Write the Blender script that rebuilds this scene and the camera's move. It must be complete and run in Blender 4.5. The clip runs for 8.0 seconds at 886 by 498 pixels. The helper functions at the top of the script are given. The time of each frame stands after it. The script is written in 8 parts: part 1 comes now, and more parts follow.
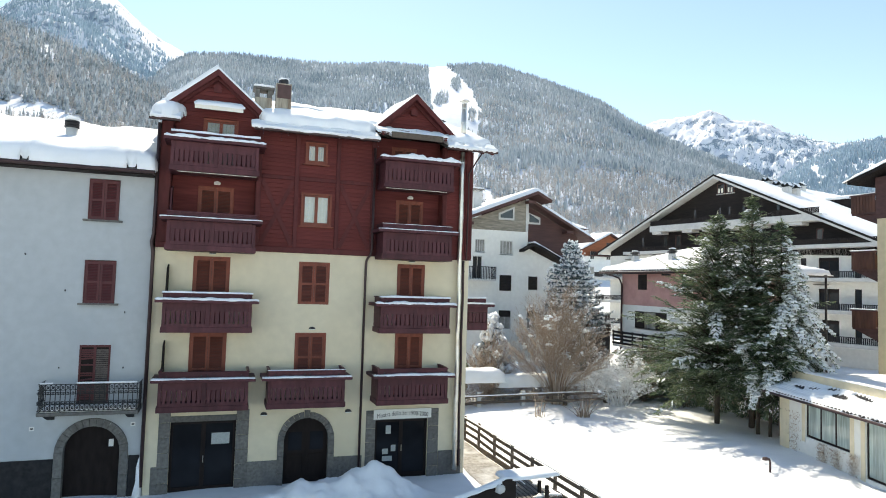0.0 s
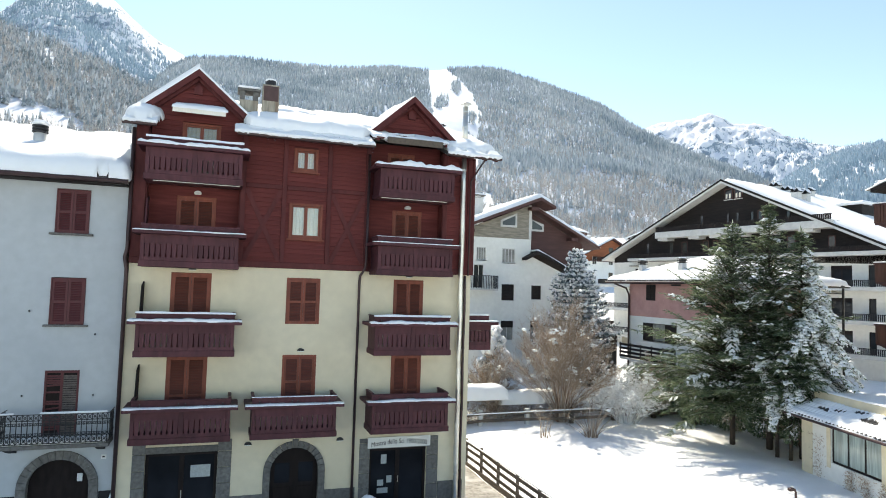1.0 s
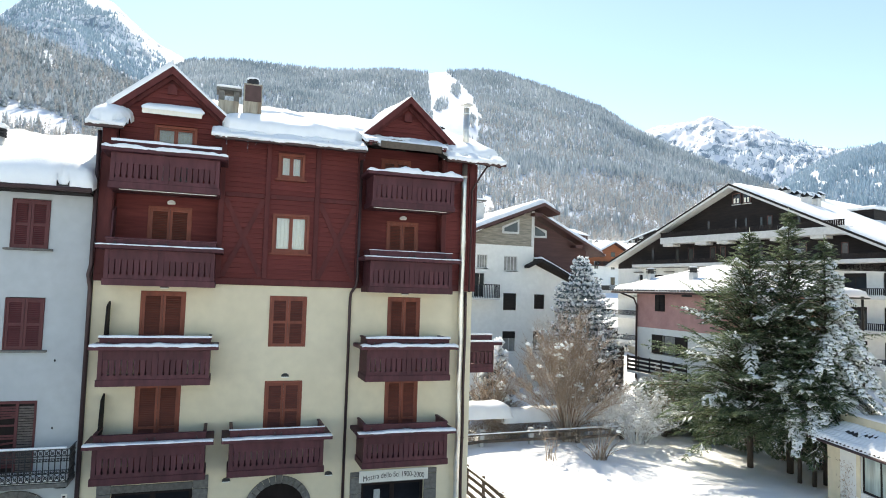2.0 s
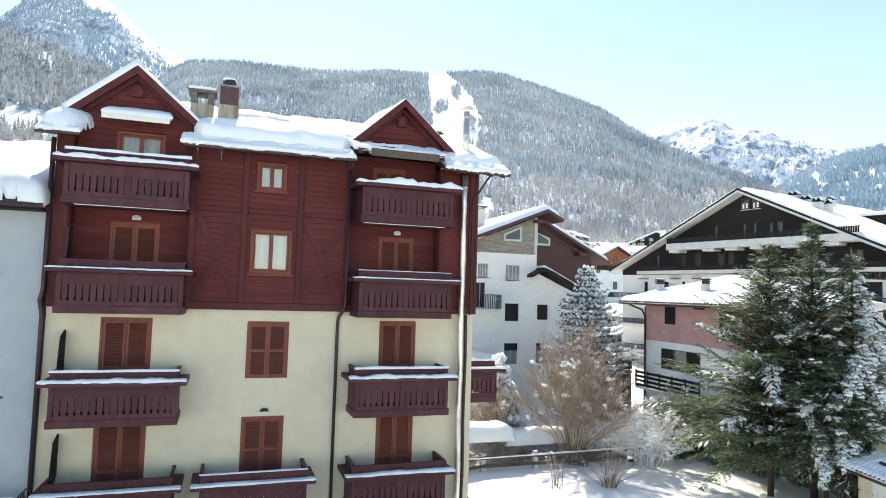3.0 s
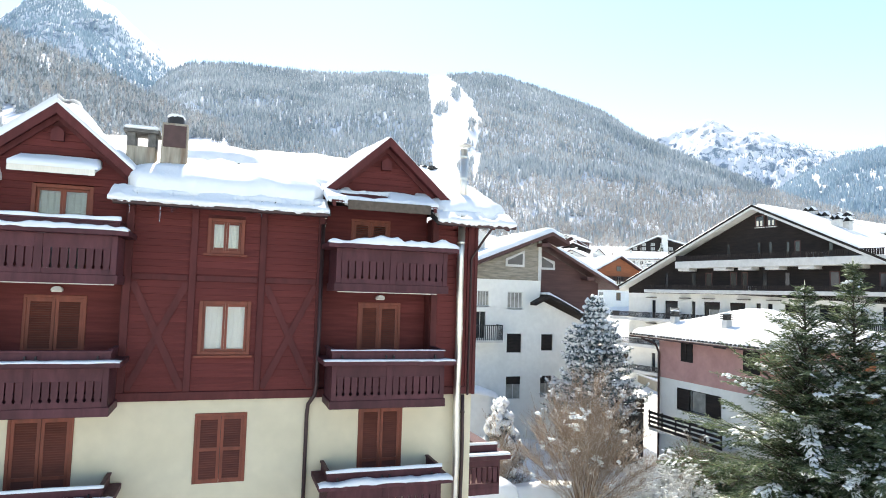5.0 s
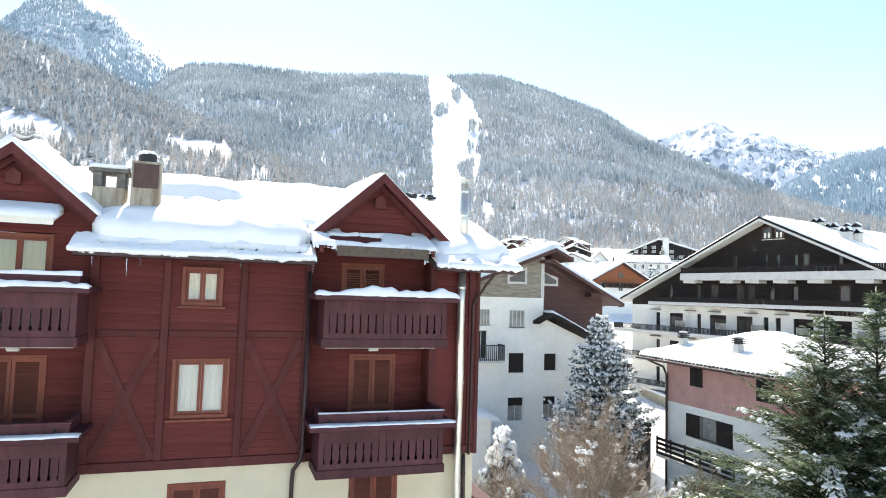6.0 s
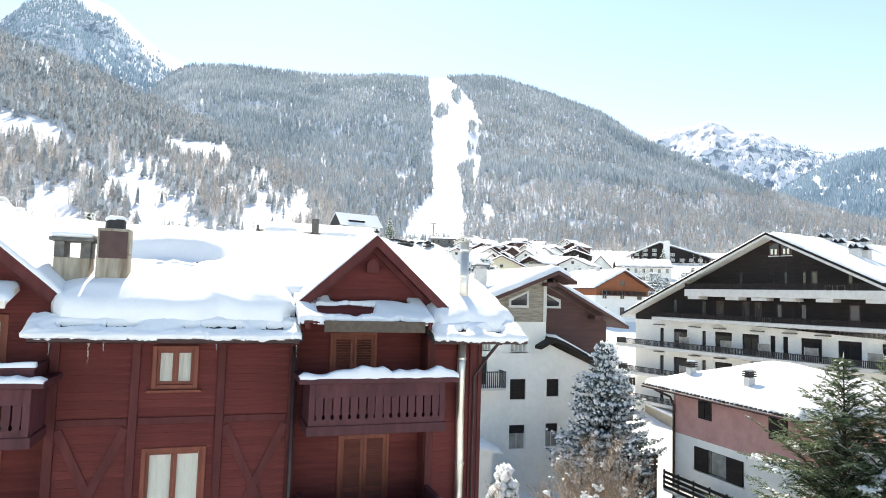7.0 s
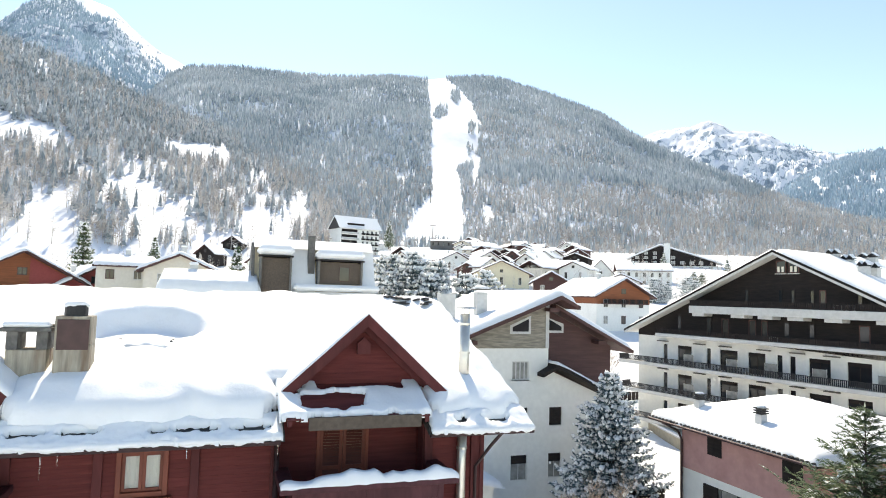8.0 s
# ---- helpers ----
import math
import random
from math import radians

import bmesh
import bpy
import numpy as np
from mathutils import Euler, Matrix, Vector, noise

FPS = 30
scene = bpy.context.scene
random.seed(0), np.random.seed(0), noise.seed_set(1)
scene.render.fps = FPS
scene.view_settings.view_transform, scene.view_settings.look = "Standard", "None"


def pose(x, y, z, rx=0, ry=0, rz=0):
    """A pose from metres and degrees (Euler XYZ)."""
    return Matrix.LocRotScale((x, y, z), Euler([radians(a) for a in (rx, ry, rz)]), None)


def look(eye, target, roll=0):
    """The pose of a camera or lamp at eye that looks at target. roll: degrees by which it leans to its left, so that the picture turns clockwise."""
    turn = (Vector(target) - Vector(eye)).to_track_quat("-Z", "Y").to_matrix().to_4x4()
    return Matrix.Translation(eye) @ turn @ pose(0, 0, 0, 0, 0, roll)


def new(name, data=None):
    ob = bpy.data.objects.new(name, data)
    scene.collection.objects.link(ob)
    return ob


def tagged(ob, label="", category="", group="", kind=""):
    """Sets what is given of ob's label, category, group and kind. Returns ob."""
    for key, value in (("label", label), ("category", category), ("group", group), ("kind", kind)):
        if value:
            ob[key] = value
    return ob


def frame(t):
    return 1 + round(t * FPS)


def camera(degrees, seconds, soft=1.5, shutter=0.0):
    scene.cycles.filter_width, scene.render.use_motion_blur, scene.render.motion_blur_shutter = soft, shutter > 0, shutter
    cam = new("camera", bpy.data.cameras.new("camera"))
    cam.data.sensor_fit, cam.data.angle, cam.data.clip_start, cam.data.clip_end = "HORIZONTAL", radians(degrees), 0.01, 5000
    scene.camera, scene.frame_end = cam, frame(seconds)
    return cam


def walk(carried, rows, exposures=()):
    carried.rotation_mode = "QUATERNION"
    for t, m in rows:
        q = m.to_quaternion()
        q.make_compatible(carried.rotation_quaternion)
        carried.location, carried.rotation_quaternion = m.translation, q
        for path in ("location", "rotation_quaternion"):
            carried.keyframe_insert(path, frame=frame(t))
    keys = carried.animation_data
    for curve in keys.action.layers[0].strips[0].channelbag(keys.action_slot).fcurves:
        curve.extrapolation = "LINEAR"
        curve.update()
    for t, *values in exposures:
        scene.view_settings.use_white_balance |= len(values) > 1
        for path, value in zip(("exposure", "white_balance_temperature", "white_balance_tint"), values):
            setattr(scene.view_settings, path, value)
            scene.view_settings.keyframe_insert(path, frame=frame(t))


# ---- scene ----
cam = camera(70.0, 8.0, soft=0.95)
PATH = [
    (0, (0.067, 0.514, 7.921), (0.713, 2.403, 8.035), 1.7),
    (0.5, (0.343, 1.315, 8.187), (0.989, 3.204, 8.306), 1.7),
    (1, (0.688, 2.332, 8.466), (1.333, 4.221, 8.59), 1.7),
    (1.5, (1.014, 3.276, 8.733), (1.659, 5.164, 8.861), 1.7),
    (3, (2.131, 6.309, 9.729), (2.776, 8.197, 9.865), 1.7),
    (3.5, (2.446, 7.151, 10.185), (3.091, 9.039, 10.322), 1.7),
    (4, (2.793, 8.051, 10.759), (3.438, 9.939, 10.9), 1.7),
    (4.5, (3.088, 8.73, 11.261), (3.733, 10.618, 11.402), 1.7),
    (6, (3.808, 10.739, 13.036), (4.452, 12.627, 13.18), 1.7),
    (6.5, (3.994, 11.301, 13.794), (4.638, 13.189, 13.94), 1.7),
    (7, (4.205, 11.908, 14.703), (4.849, 13.796, 14.848), 1.7),
    (7.5, (4.382, 12.464, 15.539), (5.027, 14.351, 15.684), 1.7),
    (8, (4.592, 13.079, 16.459), (5.237, 14.967, 16.605), 1.6),
]
walk(cam, [(t, look(eye, target, roll)) for t, eye, target, roll in PATH],
     exposures=[(0, 0.77, 7450, 6), (3, 1.0, 7400, 7), (4.5, 1.15, 7350, 8), (6.5, 1.10, 7500, 8), (8, 0.85, 7650, 8)])

# ---------------------------------------------------------------- light
SUN_AZ, SUN_EL = 5.0, 47.0          # degrees from +y towards +x, and above the horizon
world = bpy.data.worlds.new("sky")
scene.world = world
world.use_nodes = True
wn = world.node_tree
sky = wn.nodes.new("ShaderNodeTexSky")
sky.sky_type = "NISHITA"
sky.sun_disc = False
sky.sun_elevation, sky.sun_rotation = radians(SUN_EL), radians(SUN_AZ)
sky.altitude, sky.air_density, sky.dust_density, sky.ozone_density = 1200, 1.0, 0.25, 0.9
wn.nodes["Background"].inputs["Strength"].default_value = 0.15
wn.links.new(sky.outputs[0], wn.nodes["Background"].inputs["Color"])
sun = new("sun", bpy.data.lights.new("sun", "SUN"))
sun.data.energy, sun.data.angle, sun.data.color = 3.6, radians(0.53), (1.0, 0.95, 0.88)
toward = Vector((math.sin(radians(SUN_AZ)) * math.cos(radians(SUN_EL)), math.cos(radians(SUN_AZ)) * math.cos(radians(SUN_EL)), math.sin(radians(SUN_EL))))
sun.matrix_world = Matrix.Translation((0, 0, 60)) @ toward.to_track_quat("Z", "Y").to_matrix().to_4x4()


# ---------------------------------------------------------------- materials
def material(name, colour, rough=0.8, vary=0.15, scale=6.0, bump=0.15, fine=60.0, metal=0.0, stretch=(1, 1, 1), second=None, amount=0.5, stain=1.2, rand=0.0, spec=0.4):
    """A surface with grain and larger stains; second: another colour that comes in by patches; rand: change from piece to piece."""
    m = bpy.data.materials.new(name)
    m.use_nodes = True
    n, l = m.node_tree.nodes, m.node_tree.links
    b = n["Principled BSDF"]
    b.inputs["Roughness"].default_value, b.inputs["Metallic"].default_value = rough, metal
    b.inputs["Specular IOR Level"].default_value = spec
    co = n.new("ShaderNodeTexCoord")
    mp = n.new("ShaderNodeMapping")
    mp.inputs["Scale"].default_value = stretch
    l.new(co.outputs["Object"], mp.inputs[0])
    tex = []
    for s, d in ((scale, 5.0), (stain, 3.0), (fine, 2.0)):
        t = n.new("ShaderNodeTexNoise")
        t.inputs["Scale"].default_value, t.inputs["Detail"].default_value = s, d
        l.new(mp.outputs[0], t.inputs["Vector"])
        tex.append(t)
    dark = tuple(c * (1 - vary) for c in colour)
    light = tuple(min(1, c * (1 + vary)) for c in colour)
    r = n.new("ShaderNodeValToRGB")
    r.color_ramp.elements[0].position, r.color_ramp.elements[1].position = 0.3, 0.7
    r.color_ramp.elements[0].color, r.color_ramp.elements[1].color = (*dark, 1), (*light, 1)
    l.new(tex[0].outputs["Fac"], r.inputs[0])
    out = r.outputs[0]
    mixed = n.new("ShaderNodeMix")
    mixed.data_type = "RGBA"
    r2 = n.new("ShaderNodeValToRGB")
    r2.color_ramp.elements[0].position, r2.color_ramp.elements[1].position = 0.48, 0.72
    r2.color_ramp.elements[1].color = (amount, amount, amount, 1)
    l.new(tex[1].outputs["Fac"], r2.inputs[0])
    l.new(r2.outputs[0], mixed.inputs["Factor"])
    l.new(out, mixed.inputs[6])
    mixed.inputs[7].default_value = (*(second or dark), 1)
    out = mixed.outputs[2]
    if rand:
        hsv = n.new("ShaderNodeHueSaturation")
        mr = n.new("ShaderNodeMapRange")
        mr.inputs["To Min"].default_value, mr.inputs["To Max"].default_value = 1 - rand, 1 + rand
        oi = n.new("ShaderNodeObjectInfo")
        l.new(oi.outputs["Random"], mr.inputs[0])
        l.new(mr.outputs[0], hsv.inputs["Value"])
        l.new(out, hsv.inputs["Color"])
        out = hsv.outputs[0]
    l.new(out, b.inputs["Base Color"])
    if bump:
        bp = n.new("ShaderNodeBump")
        bp.inputs["Strength"].default_value, bp.inputs["Distance"].default_value = bump, 0.02
        add = n.new("ShaderNodeMath")
        l.new(tex[0].outputs["Fac"], add.inputs[0])
        l.new(tex[2].outputs["Fac"], add.inputs[1])
        l.new(add.outputs[0], bp.inputs["Height"])
        l.new(bp.outputs[0], b.inputs["Normal"])
    return m


def ramped(name, stops, rough=0.9, patch=0.0, size=0.01):
    """Pieces that each take their own colour from a row of colours; patch: how far the colour also drifts from place to place."""
    m = bpy.data.materials.new(name)
    m.use_nodes = True
    n, l = m.node_tree.nodes, m.node_tree.links
    b = n["Principled BSDF"]
    b.inputs["Roughness"].default_value, b.inputs["Specular IOR Level"].default_value = rough, 0.15
    r = n.new("ShaderNodeValToRGB")
    el = r.color_ramp.elements
    while len(el) < len(stops):
        el.new(0.5)
    for e, (p, c) in zip(el, stops):
        e.position, e.color = p, (*c, 1)
    src = n.new("ShaderNodeNewGeometry").outputs["Random Per Island"]
    if patch:
        co, tx = n.new("ShaderNodeTexCoord"), n.new("ShaderNodeTexNoise")
        tx.inputs["Scale"].default_value, tx.inputs["Detail"].default_value, tx.inputs["Roughness"].default_value = size, 4.0, 0.6
        l.new(co.outputs["Object"], tx.inputs["Vector"])
        mr = n.new("ShaderNodeMapRange")
        mr.inputs["From Min"].default_value, mr.inputs["From Max"].default_value = 0.32, 0.68
        l.new(tx.outputs["Fac"], mr.inputs[0])
        mx = n.new("ShaderNodeMix")
        mx.inputs["Factor"].default_value = patch
        l.new(src, mx.inputs[2])
        l.new(mr.outputs[0], mx.inputs[3])
        src = mx.outputs[0]
    l.new(src, r.inputs[0])
    l.new(r.outputs[0], b.inputs["Base Color"])
    return m


def thin(mat, share):
    """Lets some light through thin needles and twigs."""
    n, l = mat.node_tree.nodes, mat.node_tree.links
    b, out = n["Principled BSDF"], n["Material Output"]
    tr, mx = n.new("ShaderNodeBsdfTranslucent"), n.new("ShaderNodeMixShader")
    mx.inputs[0].default_value = share
    l.new(b.inputs["Base Color"].links[0].from_socket, tr.inputs["Color"])
    l.new(b.outputs[0], mx.inputs[1])
    l.new(tr.outputs[0], mx.inputs[2])
    l.new(mx.outputs[0], out.inputs["Surface"])
    return mat


def glass_pane(name, tint=(0.93, 0.95, 0.95)):
    m = bpy.data.materials.new(name)
    m.use_nodes = True
    n, l = m.node_tree.nodes, m.node_tree.links
    b = n["Principled BSDF"]
    b.inputs["Base Color"].default_value = (*tint, 1)
    b.inputs["Roughness"].default_value, b.inputs["Transmission Weight"].default_value, b.inputs["IOR"].default_value = 0.03, 1.0, 1.45
    return m


SNOW = material("snow", (0.88, 0.89, 0.89), rough=0.65, vary=0.03, scale=1.5, bump=0.35, fine=14, stain=0.3, amount=0.2, spec=0.3)
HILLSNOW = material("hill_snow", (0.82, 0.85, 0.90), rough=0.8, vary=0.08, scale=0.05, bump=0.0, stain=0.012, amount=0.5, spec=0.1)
# White plaster, darkened in colour for shade from unbuilt houses opposite.
LEFTWALL = material("shade_greyed_white_plaster", (0.465, 0.493, 0.505), rough=0.9, vary=0.05, scale=3, bump=0.25, fine=80, second=(0.40, 0.43, 0.45), amount=0.6, stain=0.4)
CREAM = material("cream_plaster", (0.72, 0.64, 0.47), rough=0.9, vary=0.04, scale=3, bump=0.25, fine=90, second=(0.64, 0.56, 0.40), amount=0.5, stain=0.5)
WHITEWALL = material("white_plaster", (0.84, 0.84, 0.80), rough=0.9, vary=0.04, scale=3, bump=0.25, fine=80, second=(0.72, 0.73, 0.69), amount=0.6, stain=0.4)
SIDING = material("red_stained_boards", (0.135, 0.034, 0.031), rough=0.75, vary=0.22, scale=5, bump=0.3, fine=40, stretch=(0.25, 1, 3), second=(0.088, 0.021, 0.019), amount=0.75, stain=0.8, rand=0.10, spec=0.15)
TRIM = material("red_stained_beams", (0.105, 0.029, 0.028), rough=0.6, vary=0.2, scale=6, bump=0.25, fine=40, stretch=(1, 1, 0.3), rand=0.1, spec=0.15)
BALCONY = material("brown_stained_boards", (0.092, 0.033, 0.039), rough=0.55, vary=0.22, scale=7, bump=0.25, fine=50, stretch=(1, 1, 0.3), second=(0.045, 0.016, 0.018), rand=0.15, spec=0.2)
SHUTTER = material("orange_brown_wood", (0.205, 0.052, 0.029), rough=0.55, vary=0.2, scale=8, bump=0.2, fine=60, stretch=(1, 1, 0.25), second=(0.17, 0.042, 0.024), rand=0.12)
# Darker copy of the shutter wood: shade between slats put into the colour.
LOUVRE = material("gap_shaded_louvre_wood", (0.125, 0.034, 0.022), rough=0.6, vary=0.2, scale=8, bump=0.1, fine=60, stretch=(0.25, 1, 1), rand=0.12)
REDSHUTTER = material("dark_red_paint", (0.10, 0.025, 0.027), rough=0.6, vary=0.15, scale=8, bump=0.15, stretch=(1, 1, 0.3))
STONE = material("grey_granite", (0.155, 0.148, 0.135), rough=0.8, vary=0.3, scale=9, bump=0.5, fine=70, second=(0.11, 0.11, 0.11), amount=0.7, rand=0.14)
DARKSTONE = material("dark_stone_base", (0.024, 0.023, 0.024), rough=0.9, vary=0.4, scale=6, bump=0.5, fine=50, second=(0.018, 0.018, 0.02), amount=0.8)
DARKWOOD = material("dark_door_wood", (0.018, 0.013, 0.012), rough=0.75, vary=0.3, scale=6, bump=0.2, stretch=(1, 1, 0.3), spec=0.15)
BLACKWOOD = material("black_brown_wood", (0.021, 0.017, 0.016), rough=0.7, vary=0.3, scale=3, bump=0.3, stretch=(1, 0.4, 3), second=(0.036, 0.026, 0.022), amount=0.6, spec=0.2)
BROWNWOOD = material("brown_cladding", (0.085, 0.040, 0.036), rough=0.7, vary=0.2, scale=3, bump=0.3, stretch=(0.3, 1, 3))
ROOFDARK = material("dark_roof_slate", (0.055, 0.052, 0.05), rough=0.7, vary=0.3, scale=5, bump=0.4)
STEEL = material("stainless_pipe", (0.70, 0.68, 0.62), rough=0.33, vary=0.1, scale=4, bump=0.05, metal=0.85, second=(0.50, 0.42, 0.33))
COPPER = material("brown_metal_pipe", (0.06, 0.035, 0.035), rough=0.45, vary=0.2, scale=6, bump=0.05, metal=0.3)
IRON = material("black_iron", (0.018, 0.018, 0.02), rough=0.5, vary=0.2, bump=0.05)
CONCRETE = material("pale_concrete", (0.60, 0.60, 0.58), rough=0.85, vary=0.07, scale=4, bump=0.3, second=(0.48, 0.48, 0.46), amount=0.6)
CHIMTAN = material("weathered_chimney_render", (0.36, 0.32, 0.25), rough=0.85, vary=0.28, scale=5, bump=0.4, stretch=(2.5, 2.5, 0.35), second=(0.17, 0.10, 0.06), amount=0.9, stain=2.0)
CHIMRUST = material("brown_sheet_metal", (0.085, 0.045, 0.040), rough=0.55, vary=0.2, scale=5, bump=0.1)
PINK = material("pink_plaster", (0.52, 0.30, 0.28), rough=0.9, vary=0.06, scale=3, bump=0.2, second=(0.38, 0.20, 0.19))
TAN = material("yellow_cream_plaster", (0.76, 0.68, 0.50), rough=0.9, vary=0.06, scale=3, bump=0.2, second=(0.68, 0.60, 0.44))
OCHRE = material("pale_ochre_plaster", (0.62, 0.51, 0.34), rough=0.9, vary=0.08, scale=3, bump=0.2)
FIELDSTONE = material("thin_stone_cladding", (0.30, 0.27, 0.22), rough=0.85, vary=0.35, scale=3.0, bump=0.6, fine=20, stretch=(0.5, 1, 3.5), second=(0.20, 0.18, 0.15), amount=0.8, stain=2.5)
ORANGEWOOD = material("orange_chalet_wood", (0.26, 0.085, 0.035), rough=0.7, vary=0.2, scale=2, bump=0.2, stretch=(0.3, 1, 3))
FENCEWOOD = material("grey_brown_fence_wood", (0.115, 0.09, 0.07), rough=0.85, vary=0.25, scale=8, bump=0.3, stretch=(1, 0.3, 1))
BARK = material("bark", (0.075, 0.055, 0.042), rough=0.9, vary=0.3, scale=8, bump=0.6, stretch=(1, 1, 0.3))
CURTAIN = material("white_curtain", (0.84, 0.81, 0.72), rough=0.9, vary=0.06, scale=10, bump=0.2, stretch=(4, 4, 0.3))
ROLLER = material("grey_roller_blind", (0.42, 0.41, 0.34), rough=0.8, vary=0.08, scale=5, bump=0.2, stretch=(0.3, 1, 6))
# For thin sheets behind openings: the rooms' dimness is put into this colour.
DARKROOM = material("dim_room_sheet", (0.05, 0.048, 0.045), rough=0.9, vary=0.2)
PAPER = material("white_notice", (0.75, 0.75, 0.70), rough=0.7, vary=0.03, bump=0)
NOTICE = material("printed_notice", (0.40, 0.43, 0.42), rough=0.7, vary=0.15, scale=22, bump=0)
# For the added, unseen street: dark, to lessen light bounced at the houses.
ASPHALT = material("unseen_street_asphalt", (0.10, 0.10, 0.105), rough=0.6, vary=0.3, scale=3, bump=0.3, second=(0.55, 0.56, 0.57), amount=0.9, stain=0.6)
GRAVEL = material("gravel_and_trodden_snow", (0.34, 0.32, 0.29), rough=0.9, vary=0.3, scale=6, bump=0.5, fine=30, second=(0.78, 0.79, 0.79), amount=0.9, stain=0.7)
LETTER = material("dark_lettering", (0.03, 0.025, 0.02), rough=0.8, vary=0.1, bump=0)
GLASS = glass_pane("window_glass")
# Near-black colour stands in for dark reflections of unbuilt houses opposite.
SHOPGLASS = material("reflection_darkened_shop_glass", (0.012, 0.013, 0.016), rough=0.12, vary=0.3, scale=1.5, bump=0.0, spec=0.22)
NEEDLES = thin(ramped("dark_green_needles", [(0.0, (0.075, 0.110, 0.070)), (0.5, (0.155, 0.205, 0.115)), (0.85, (0.25, 0.29, 0.17)), (1.0, (0.50, 0.53, 0.46))]), 0.45)
BLUENEEDLES = thin(ramped("blue_green_needles", [(0.0, (0.075, 0.115, 0.120)), (0.5, (0.16, 0.215, 0.225)), (0.8, (0.32, 0.39, 0.41)), (1.0, (0.66, 0.71, 0.73))]), 0.35)
TWIGS = thin(ramped("brown_bare_twigs", [(0.0, (0.21, 0.15, 0.11)), (0.5, (0.50, 0.39, 0.30)), (0.9, (0.70, 0.61, 0.51)), (1.0, (0.84, 0.82, 0.80))]), 0.3)
FROSTTWIGS = ramped("frosted_twigs", [(0.0, (0.45, 0.42, 0.38)), (0.25, (0.80, 0.80, 0.80)), (1.0, (0.91, 0.92, 0.92))])
REDPLASTER = material("dark_red_plaster", (0.30, 0.07, 0.065), rough=0.9, vary=0.08, scale=3, bump=0.2)
PALECREAM = material("pale_cream_plaster", (0.70, 0.66, 0.57), rough=0.9, vary=0.05, scale=3, bump=0.2, second=(0.60, 0.56, 0.48))
# Hill woods: frost colours, lifted and flattened to carry distance haze too.
FOREST = ramped("frost_and_haze_forest", [(0.0, (0.22, 0.275, 0.305)), (0.3, (0.36, 0.41, 0.435)), (0.6, (0.51, 0.54, 0.555)), (0.85, (0.67, 0.685, 0.685)), (1.0, (0.85, 0.86, 0.86))], patch=0.42, size=0.007)
SPURFOREST = ramped("frost_and_haze_spruces", [(0.0, (0.14, 0.18, 0.19)), (0.3, (0.30, 0.34, 0.36)), (0.65, (0.50, 0.53, 0.54)), (1.0, (0.78, 0.79, 0.80))], patch=0.35, size=0.012)
# The blue cast is distance haze put into the trees' colour.
FARFOREST = ramped("far_haze_blue_forest", [(0.0, (0.24, 0.33, 0.39)), (0.5, (0.36, 0.46, 0.53)), (1.0, (0.56, 0.64, 0.70))], patch=0.4, size=0.004)
LARCH = ramped("bare_larch_wood", [(0.0, (0.34, 0.30, 0.27)), (0.4, (0.50, 0.455, 0.415)), (0.75, (0.65, 0.61, 0.57)), (1.0, (0.85, 0.84, 0.83))], patch=0.42, size=0.008)


def crags(name, scale, low, high):
    """Snow broken by bare rock on the steep places; distance haze is put into the rock's pale blue."""
    m = bpy.data.materials.new(name)
    m.use_nodes = True
    n, l = m.node_tree.nodes, m.node_tree.links
    b = n["Principled BSDF"]
    b.inputs["Roughness"].default_value, b.inputs["Specular IOR Level"].default_value = 0.85, 0.1
    co = n.new("ShaderNodeTexCoord")
    t = n.new("ShaderNodeTexNoise")
    t.inputs["Scale"].default_value, t.inputs["Detail"].default_value, t.inputs["Roughness"].default_value, t.inputs["Distortion"].default_value = scale, 9.0, 0.68, 0.6
    l.new(co.outputs["Object"], t.inputs["Vector"])
    # steeper ground sheds its snow
    geo, xyz = n.new("ShaderNodeNewGeometry"), n.new("ShaderNodeSeparateXYZ")
    l.new(geo.outputs["Normal"], xyz.inputs[0])
    st = n.new("ShaderNodeMapRange")
    st.inputs["From Min"].default_value, st.inputs["From Max"].default_value = 0.95, 0.45
    st.inputs["To Min"].default_value, st.inputs["To Max"].default_value = -0.05, 0.13
    l.new(xyz.outputs["Z"], st.inputs[0])
    ad = n.new("ShaderNodeMath")
    l.new(t.outputs["Fac"], ad.inputs[0])
    l.new(st.outputs[0], ad.inputs[1])
    r = n.new("ShaderNodeValToRGB")
    e = r.color_ramp.elements
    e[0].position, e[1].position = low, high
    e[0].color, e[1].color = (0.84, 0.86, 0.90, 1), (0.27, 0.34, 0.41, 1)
    l.new(ad.outputs[0], r.inputs[0])
    l.new(r.outputs[0], b.inputs["Base Color"])
    return m


ROCKSNOW = crags("hazed_rock_and_snow", 0.016, 0.575, 0.64)


# ---------------------------------------------------------------- building helpers
ORIGIN = {}


def thing(name, at=(0, 0, 0), label="", category="", group="", kind="", turn=0.0, local=False):
    """An Empty at a thing's base. Parts are given in world metres, or in the thing's own metres if local."""
    ob = new(name)
    ob.empty_display_size = 0.3
    ob.location = at
    ob.rotation_euler = (0, 0, radians(turn))
    ORIGIN[ob.name] = Vector((0, 0, 0)) if local else Vector(at)
    return tagged(ob, label, category, group, kind)


